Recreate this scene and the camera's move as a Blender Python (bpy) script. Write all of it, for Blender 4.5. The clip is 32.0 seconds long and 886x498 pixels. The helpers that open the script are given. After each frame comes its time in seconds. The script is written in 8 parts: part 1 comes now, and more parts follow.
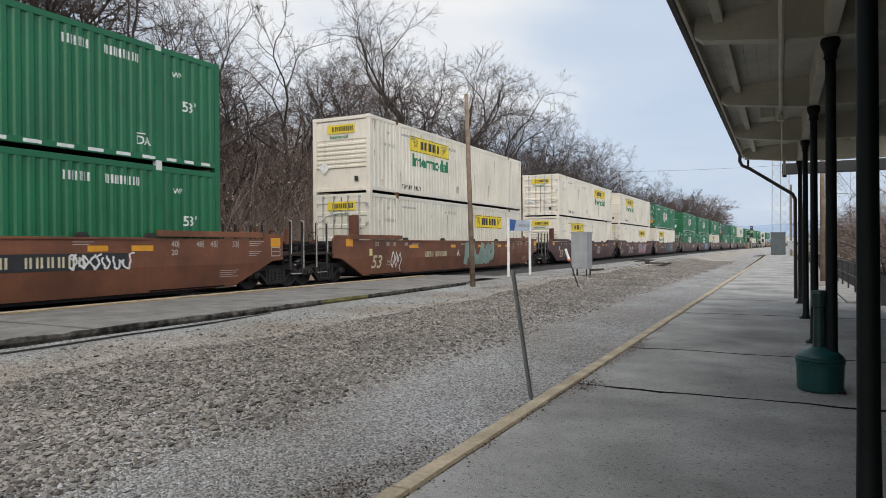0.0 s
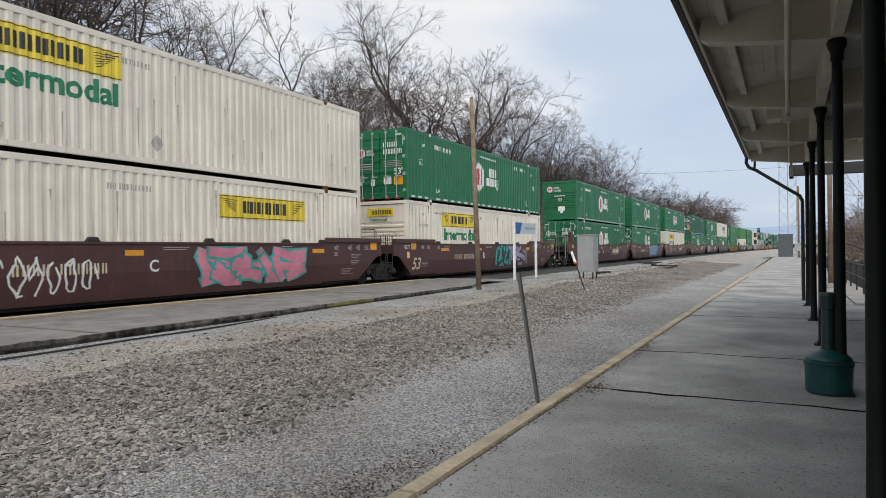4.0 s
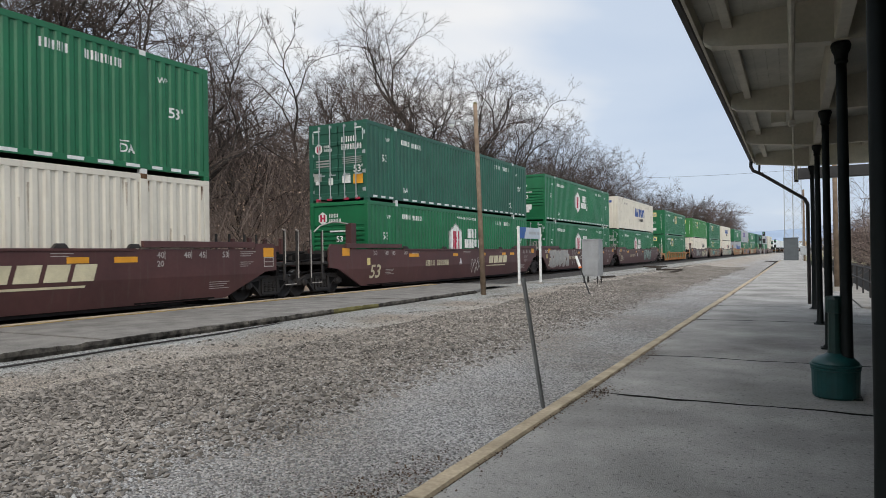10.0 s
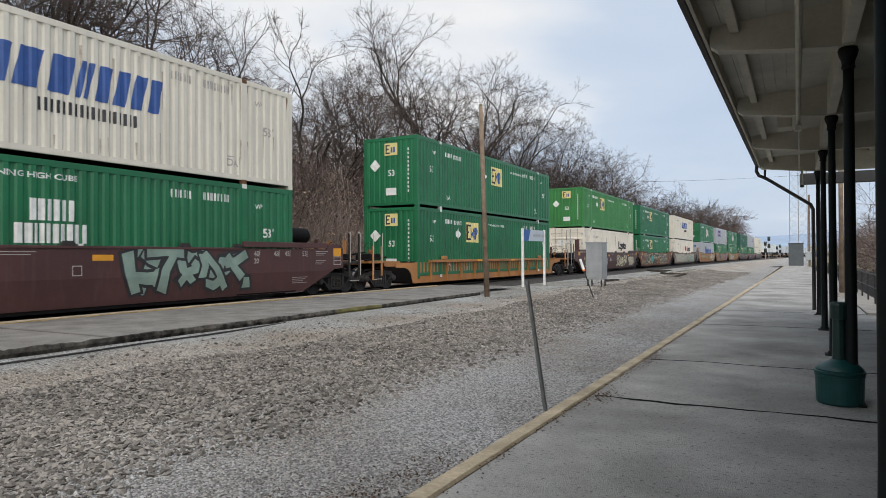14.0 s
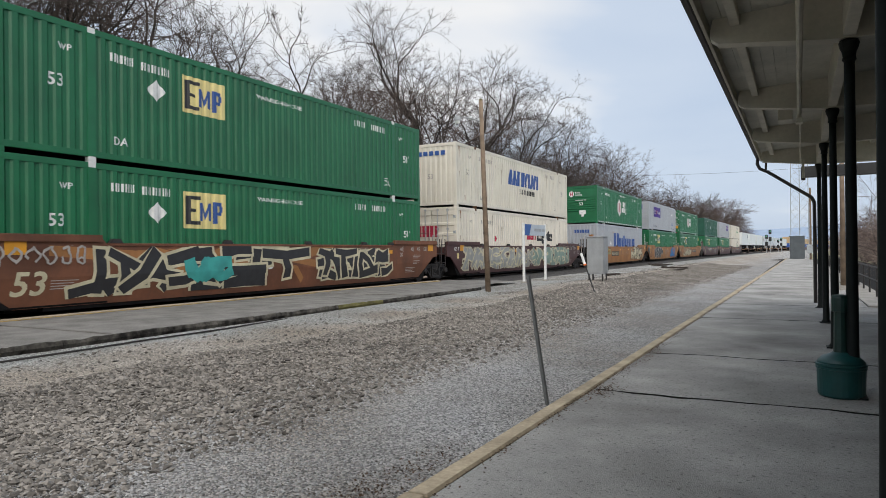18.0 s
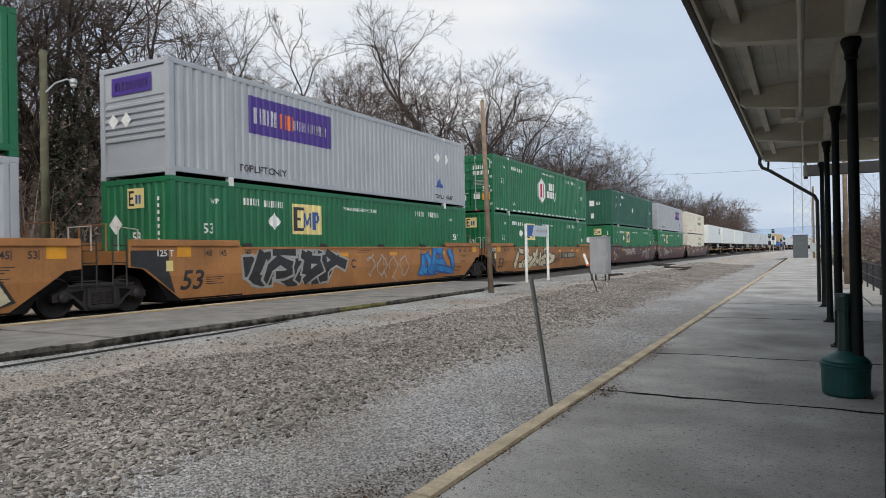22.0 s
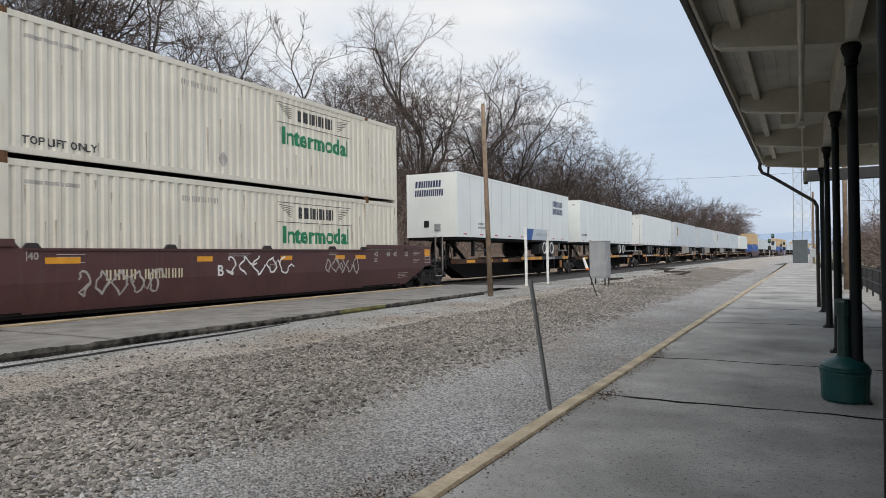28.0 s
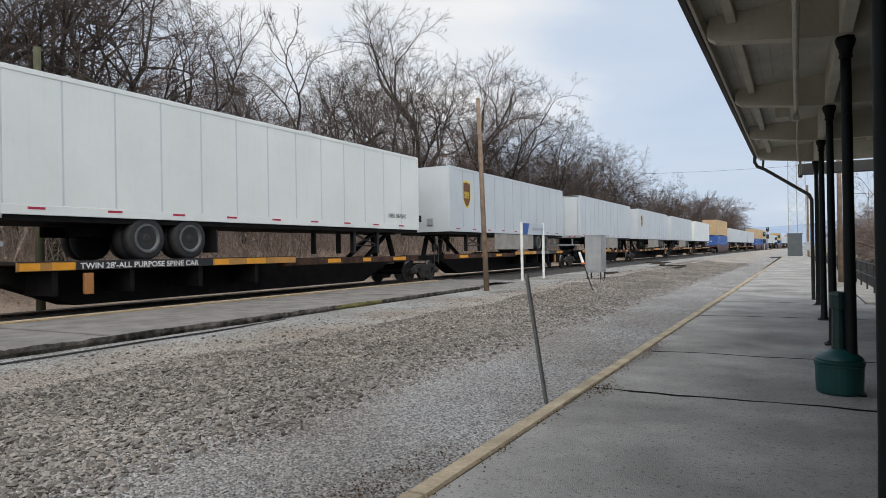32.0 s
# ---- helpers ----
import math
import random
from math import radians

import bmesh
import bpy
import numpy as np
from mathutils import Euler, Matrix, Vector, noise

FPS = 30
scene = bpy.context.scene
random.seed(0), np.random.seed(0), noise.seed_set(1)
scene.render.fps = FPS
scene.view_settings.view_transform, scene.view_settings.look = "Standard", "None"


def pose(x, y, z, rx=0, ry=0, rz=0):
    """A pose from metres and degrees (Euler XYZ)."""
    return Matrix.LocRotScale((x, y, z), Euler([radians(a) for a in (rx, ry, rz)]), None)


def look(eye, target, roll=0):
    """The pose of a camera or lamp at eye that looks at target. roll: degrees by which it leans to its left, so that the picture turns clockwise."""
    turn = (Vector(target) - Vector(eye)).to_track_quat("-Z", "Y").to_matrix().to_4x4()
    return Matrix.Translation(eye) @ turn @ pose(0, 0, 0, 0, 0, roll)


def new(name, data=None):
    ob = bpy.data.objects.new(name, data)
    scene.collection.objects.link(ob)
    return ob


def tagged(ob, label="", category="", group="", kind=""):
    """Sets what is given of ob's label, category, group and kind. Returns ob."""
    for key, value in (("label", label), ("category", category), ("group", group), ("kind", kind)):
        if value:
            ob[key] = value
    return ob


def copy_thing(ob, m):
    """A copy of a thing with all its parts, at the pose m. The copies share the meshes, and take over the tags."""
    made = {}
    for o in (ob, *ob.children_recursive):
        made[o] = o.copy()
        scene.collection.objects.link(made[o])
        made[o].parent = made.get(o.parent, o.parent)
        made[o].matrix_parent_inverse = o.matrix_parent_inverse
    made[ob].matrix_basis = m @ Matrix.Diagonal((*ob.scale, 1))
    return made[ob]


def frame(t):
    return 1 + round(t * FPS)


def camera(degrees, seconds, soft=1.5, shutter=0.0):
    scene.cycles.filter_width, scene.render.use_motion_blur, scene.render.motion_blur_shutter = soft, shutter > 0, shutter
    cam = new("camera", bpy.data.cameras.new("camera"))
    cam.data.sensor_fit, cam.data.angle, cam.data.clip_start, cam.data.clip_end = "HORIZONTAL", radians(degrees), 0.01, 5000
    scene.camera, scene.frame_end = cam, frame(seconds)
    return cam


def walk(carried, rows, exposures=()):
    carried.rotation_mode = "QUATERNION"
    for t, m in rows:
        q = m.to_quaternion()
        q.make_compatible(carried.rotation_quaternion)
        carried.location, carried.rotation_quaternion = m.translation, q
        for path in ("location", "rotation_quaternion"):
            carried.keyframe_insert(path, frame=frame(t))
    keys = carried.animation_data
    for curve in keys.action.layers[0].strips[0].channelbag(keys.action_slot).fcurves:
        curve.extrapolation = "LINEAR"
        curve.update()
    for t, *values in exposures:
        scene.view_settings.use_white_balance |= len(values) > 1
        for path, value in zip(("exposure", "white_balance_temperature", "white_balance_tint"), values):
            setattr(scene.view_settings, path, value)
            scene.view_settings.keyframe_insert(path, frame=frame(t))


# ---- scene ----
cam = camera(66.85, 32.0, soft=0.55, shutter=0.05)
EYE = Vector((0.0, 0.0, 1.52))


def gaze(yaw, pitch, roll):
    """The camera's pose: degrees to the left of the line of the track, upwards, and leaning left."""
    a, b = radians(yaw), radians(pitch)
    way = Vector((-math.sin(a) * math.cos(b), math.cos(a) * math.cos(b), math.sin(b)))
    return look(EYE, EYE + way, roll)


walk(cam, [
    (0, gaze(26.633, -0.227, -0.422)),
    (0.5, gaze(26.683, -0.178, -0.447)),
    (1, gaze(26.737, -0.126, -0.397)),
    (1.5, gaze(26.836, -0.112, -0.352)),
    (2, gaze(26.908, -0.086, -0.360)),
    (2.5, gaze(26.966, -0.098, -0.422)),
    (3, gaze(26.988, -0.046, -0.480)),
    (3.5, gaze(27.060, 0.003, -0.608)),
    (5.5, gaze(27.280, 0.242, -0.676)),
    (6, gaze(27.317, 0.276, -0.794)),
    (6.5, gaze(27.334, 0.305, -0.725)),
    (7, gaze(27.350, 0.330, -0.877)),
    (7.5, gaze(27.365, 0.374, -0.989)),
    (8, gaze(27.427, 0.473, -0.910)),
    (8.5, gaze(27.459, 0.580, -0.878)),
    (9, gaze(27.483, 0.570, -0.886)),
    (9.5, gaze(27.503, 0.499, -0.869)),
    (10, gaze(27.497, 0.502, -0.921)),
    (10.5, gaze(27.542, 0.463, -0.808)),
    (11, gaze(27.396, 0.476, -0.558)),
    (11.5, gaze(27.605, 0.745, -0.308)),
    (12, gaze(27.733, 0.837, -0.290)),
    (12.5, gaze(27.771, 0.889, -0.366)),
    (13, gaze(27.791, 0.887, -0.296)),
    (13.5, gaze(27.834, 0.769, -0.264)),
    (14, gaze(27.834, 0.631, -0.282)),
    (14.5, gaze(27.902, 0.357, -0.478)),
    (16.5, gaze(27.911, 0.159, -0.788)),
    (17, gaze(27.921, 0.193, -0.326)),
    (17.5, gaze(27.926, 0.235, -0.515)),
    (18, gaze(27.918, 0.218, -0.622)),
    (18.5, gaze(27.940, 0.246, -0.778)),
    (19, gaze(28.005, 0.311, -0.890)),
    (19.5, gaze(28.068, 0.356, -0.960)),
    (20, gaze(28.073, 0.385, -0.935)),
    (20.5, gaze(28.125, 0.439, -1.055)),
    (21, gaze(28.052, 0.388, -1.089)),
    (21.5, gaze(28.107, 0.398, -1.100)),
    (22, gaze(28.131, 0.342, -1.031)),
    (22.5, gaze(28.107, 0.296, -1.143)),
    (23, gaze(28.139, 0.310, -1.162)),
    (23.5, gaze(28.216, 0.353, -1.079)),
    (24, gaze(28.255, 0.413, -0.995)),
    (24.5, gaze(28.256, 0.612, -1.092)),
    (25, gaze(28.273, 0.669, -1.022)),
    (25.5, gaze(28.225, 0.760, -1.047)),
    (27.5, gaze(28.129, 0.724, -0.712)),
    (28, gaze(28.108, 0.616, -0.714)),
    (28.5, gaze(28.067, 0.389, -0.827)),
    (29, gaze(28.003, 0.257, -0.896)),
    (29.5, gaze(27.915, 0.191, -1.088)),
    (30, gaze(27.903, 0.169, -1.074)),
    (30.5, gaze(27.843, 0.196, -1.108)),
    (31, gaze(27.825, 0.244, -1.089)),
    (31.5, gaze(27.808, 0.266, -1.145)),
    (32, gaze(27.762, 0.175, -0.986)),
], exposures=[(0.0, 0.0), (32.0, 0.0)])

# ---- light ----
world = bpy.data.worlds.new("sky")
scene.world = world
world.use_nodes = True
SUN_UP, SUN_AZ = 50.0, 158.0
VEIL = (-0.62, 0.70, 0.36)


def build_sky():
    nt = world.node_tree
    nt.nodes.clear()
    n = nt.nodes.new
    out, bg, sky = n("ShaderNodeOutputWorld"), n("ShaderNodeBackground"), n("ShaderNodeTexSky")
    sky.sky_type, sky.sun_disc = "NISHITA", False
    sky.sun_elevation, sky.sun_rotation = radians(SUN_UP), radians(SUN_AZ)
    sky.air_density, sky.dust_density = 1.0, 2.0
    dim = n("ShaderNodeVectorMath")
    dim.operation = "SCALE"
    dim.inputs[3].default_value = 0.10
    co, sep = n("ShaderNodeTexCoord"), n("ShaderNodeSeparateXYZ")
    # flat cloud sheet: the direction divided by its height
    mx = n("ShaderNodeMath")
    mx.operation = "MAXIMUM"
    mx.inputs[1].default_value = 0.0
    add = n("ShaderNodeMath")
    add.operation = "ADD"
    add.inputs[1].default_value = 0.18
    div = n("ShaderNodeVectorMath")
    div.operation = "DIVIDE"
    comb = n("ShaderNodeCombineXYZ")
    noi = n("ShaderNodeTexNoise")
    noi.inputs["Scale"].default_value, noi.inputs["Detail"].default_value = 1.1, 4.0
    noi.inputs["Roughness"].default_value, noi.inputs["Distortion"].default_value = 0.5, 0.3
    ramp = n("ShaderNodeValToRGB")
    e = ramp.color_ramp.elements
    e[0].position, e[0].color = 0.32, (0.57, 0.68, 0.85, 1)
    e[1].position, e[1].color = 0.64, (1.0, 1.0, 1.0, 1)
    mid = ramp.color_ramp.elements.new(0.50)
    mid.color = (0.665, 0.76, 0.90, 1)
    mix = n("ShaderNodeMix")
    mix.data_type = "RGBA"
    mix.inputs["Factor"].default_value = 0.88
    L = nt.links.new
    L(co.outputs["Generated"], sep.inputs[0])
    L(sep.outputs["Z"], mx.inputs[0])
    L(mx.outputs[0], add.inputs[0])
    for k in range(3):
        L(add.outputs[0], comb.inputs[k])
    L(co.outputs["Generated"], div.inputs[0])
    L(comb.outputs[0], div.inputs[1])
    L(div.outputs[0], noi.inputs["Vector"])
    # the veil is thinnest, and so whitest, in one broad quarter
    dot = n("ShaderNodeVectorMath")
    dot.operation = "DOT_PRODUCT"
    dot.inputs[1].default_value = VEIL
    L(co.outputs["Generated"], dot.inputs[0])
    veil = n("ShaderNodeMapRange")
    veil.interpolation_type = "SMOOTHSTEP"
    veil.inputs["From Min"].default_value, veil.inputs["From Max"].default_value = 0.88, 1.0
    veil.inputs["To Min"].default_value, veil.inputs["To Max"].default_value = 0.20, 0.385
    L(dot.outputs["Value"], veil.inputs["Value"])
    both = n("ShaderNodeMath")
    both.operation = "MULTIPLY_ADD"
    both.inputs[1].default_value = 0.48
    L(noi.outputs["Fac"], both.inputs[0])
    L(veil.outputs[0], both.inputs[2])
    L(both.outputs[0], ramp.inputs[0])
    L(sky.outputs[0], dim.inputs[0])
    L(dim.outputs[0], mix.inputs["A"])
    L(ramp.outputs[0], mix.inputs["B"])
    L(mix.outputs["Result"], bg.inputs["Color"])
    bg.inputs["Strength"].default_value = 0.97
    L(bg.outputs[0], out.inputs[0])


build_sky()
sun_data = bpy.data.lights.new("sun", "SUN")
sun_data.energy, sun_data.angle, sun_data.color = 3.25, radians(85), (1.0, 0.94, 0.845)
sun = new("sun", sun_data)
# azimuth counted clockwise from +y, as the sky counts it
_a, _e = radians(SUN_AZ), radians(SUN_UP)
sun.matrix_world = look((60 * math.sin(_a) * math.cos(_e), 60 * math.cos(_a) * math.cos(_e), 60 * math.sin(_e)), (0, 0, 0))


# ---- materials ----
def srgb(r, g, b):
    """A base colour from 0..255 display values."""
    return tuple((c / 255 / 12.92 if c < 10 else ((c / 255 + 0.055) / 1.055) ** 2.4) for c in (r, g, b)) + (1,)


def mat(name, col, rough=0.6, metal=0.0, spread=0.25, scale=6.0, bump=0.0, bump_scale=40.0, col2=None, lo=0.35, hi=0.65,
        fine=60.0, fine_amt=0.12, streak=0.0, streak_col=(0.12, 0.06, 0.03, 1), island=0.0, obj=0.0, rough2=0.0, specks=0.0, gloss=None):
    """Principled surface with variation at two scales, optional vertical streaks, relief and difference from piece to piece."""
    m = bpy.data.materials.new(name)
    m.use_nodes = True
    nt = m.node_tree
    n, L = nt.nodes.new, nt.links.new
    b = nt.nodes["Principled BSDF"]
    b.inputs["Roughness"].default_value, b.inputs["Metallic"].default_value = rough, metal
    if rough >= 0.8:
        b.inputs["Specular IOR Level"].default_value = 0.15
    if gloss is not None:
        b.inputs["Specular IOR Level"].default_value = gloss
    co = n("ShaderNodeTexCoord")
    t1 = n("ShaderNodeTexNoise")
    t1.inputs["Scale"].default_value, t1.inputs["Detail"].default_value = scale, 6
    t2 = n("ShaderNodeTexNoise")
    t2.inputs["Scale"].default_value, t2.inputs["Detail"].default_value = fine, 3
    for t in (t1, t2):
        L(co.outputs["Object"], t.inputs["Vector"])
    r = n("ShaderNodeValToRGB")
    c2 = col2 or tuple(c * (1 - spread) for c in col[:3]) + (1,)
    e = r.color_ramp.elements
    e[0].position, e[0].color, e[1].position, e[1].color = lo, c2, hi, col
    L(t1.outputs["Fac"], r.inputs[0])
    last = r.outputs[0]

    def times(sock, value_out, low, high):
        mp = n("ShaderNodeMapRange")
        mp.inputs["To Min"].default_value, mp.inputs["To Max"].default_value = low, high
        L(value_out, mp.inputs["Value"])
        v = n("ShaderNodeVectorMath")
        v.operation = "SCALE"
        L(sock, v.inputs[0])
        L(mp.outputs[0], v.inputs[3])
        return v.outputs[0]

    if fine_amt:
        last = times(last, t2.outputs["Fac"], 1 - fine_amt * 1.6, 1 + fine_amt * 1.6)
    if rough2:
        # a third, middle scale of blotches
        t3 = n("ShaderNodeTexNoise")
        t3.inputs["Scale"].default_value, t3.inputs["Detail"].default_value, t3.inputs["Roughness"].default_value = rough2, 8, 0.7
        L(co.outputs["Object"], t3.inputs["Vector"])
        last = times(last, t3.outputs["Fac"], 0.68, 1.32)
    if specks:
        # small dark pits
        t4 = n("ShaderNodeTexNoise")
        t4.inputs["Scale"].default_value, t4.inputs["Detail"].default_value = specks, 2
        L(co.outputs["Object"], t4.inputs["Vector"])
        r4 = n("ShaderNodeMapRange")
        r4.inputs["From Min"].default_value, r4.inputs["From Max"].default_value = 0.60, 0.70
        L(t4.outputs["Fac"], r4.inputs["Value"])
        last = times(last, r4.outputs[0], 1.0, 0.45)
    if island:
        g = n("ShaderNodeNewGeometry")
        last = times(last, g.outputs["Random Per Island"], 1 - island, 1 + island)
    if obj:
        g = n("ShaderNodeObjectInfo")
        last = times(last, g.outputs["Random"], 1 - obj, 1 + obj)
    if streak:
        mp = n("ShaderNodeMapping")
        mp.inputs["Scale"].default_value = (5, 5, 0.35)
        L(co.outputs["Object"], mp.inputs["Vector"])
        ts = n("ShaderNodeTexNoise")
        ts.inputs["Scale"].default_value, ts.inputs["Detail"].default_value = 2.0, 5
        L(mp.outputs[0], ts.inputs["Vector"])
        rs = n("ShaderNodeValToRGB")
        rs.color_ramp.elements[0].position, rs.color_ramp.elements[1].position = 0.56, 0.78
        rs.color_ramp.elements[1].color = (streak, streak, streak, 1)
        L(ts.outputs["Fac"], rs.inputs[0])
        mx = n("ShaderNodeMix")
        mx.data_type = "RGBA"
        mx.inputs["B"].default_value = streak_col
        L(rs.outputs[0], mx.inputs["Factor"])
        L(last, mx.inputs["A"])
        last = mx.outputs["Result"]
    L(last, b.inputs["Base Color"])
    if bump:
        tb = n("ShaderNodeTexNoise")
        tb.inputs["Scale"].default_value, tb.inputs["Detail"].default_value = bump_scale, 5
        L(co.outputs["Object"], tb.inputs["Vector"])
        bp = n("ShaderNodeBump")
        bp.inputs["Strength"].default_value, bp.inputs["Distance"].default_value = bump, 0.02
        L(tb.outputs["Fac"], bp.inputs["Height"])
        L(bp.outputs[0], b.inputs["Normal"])
    return m


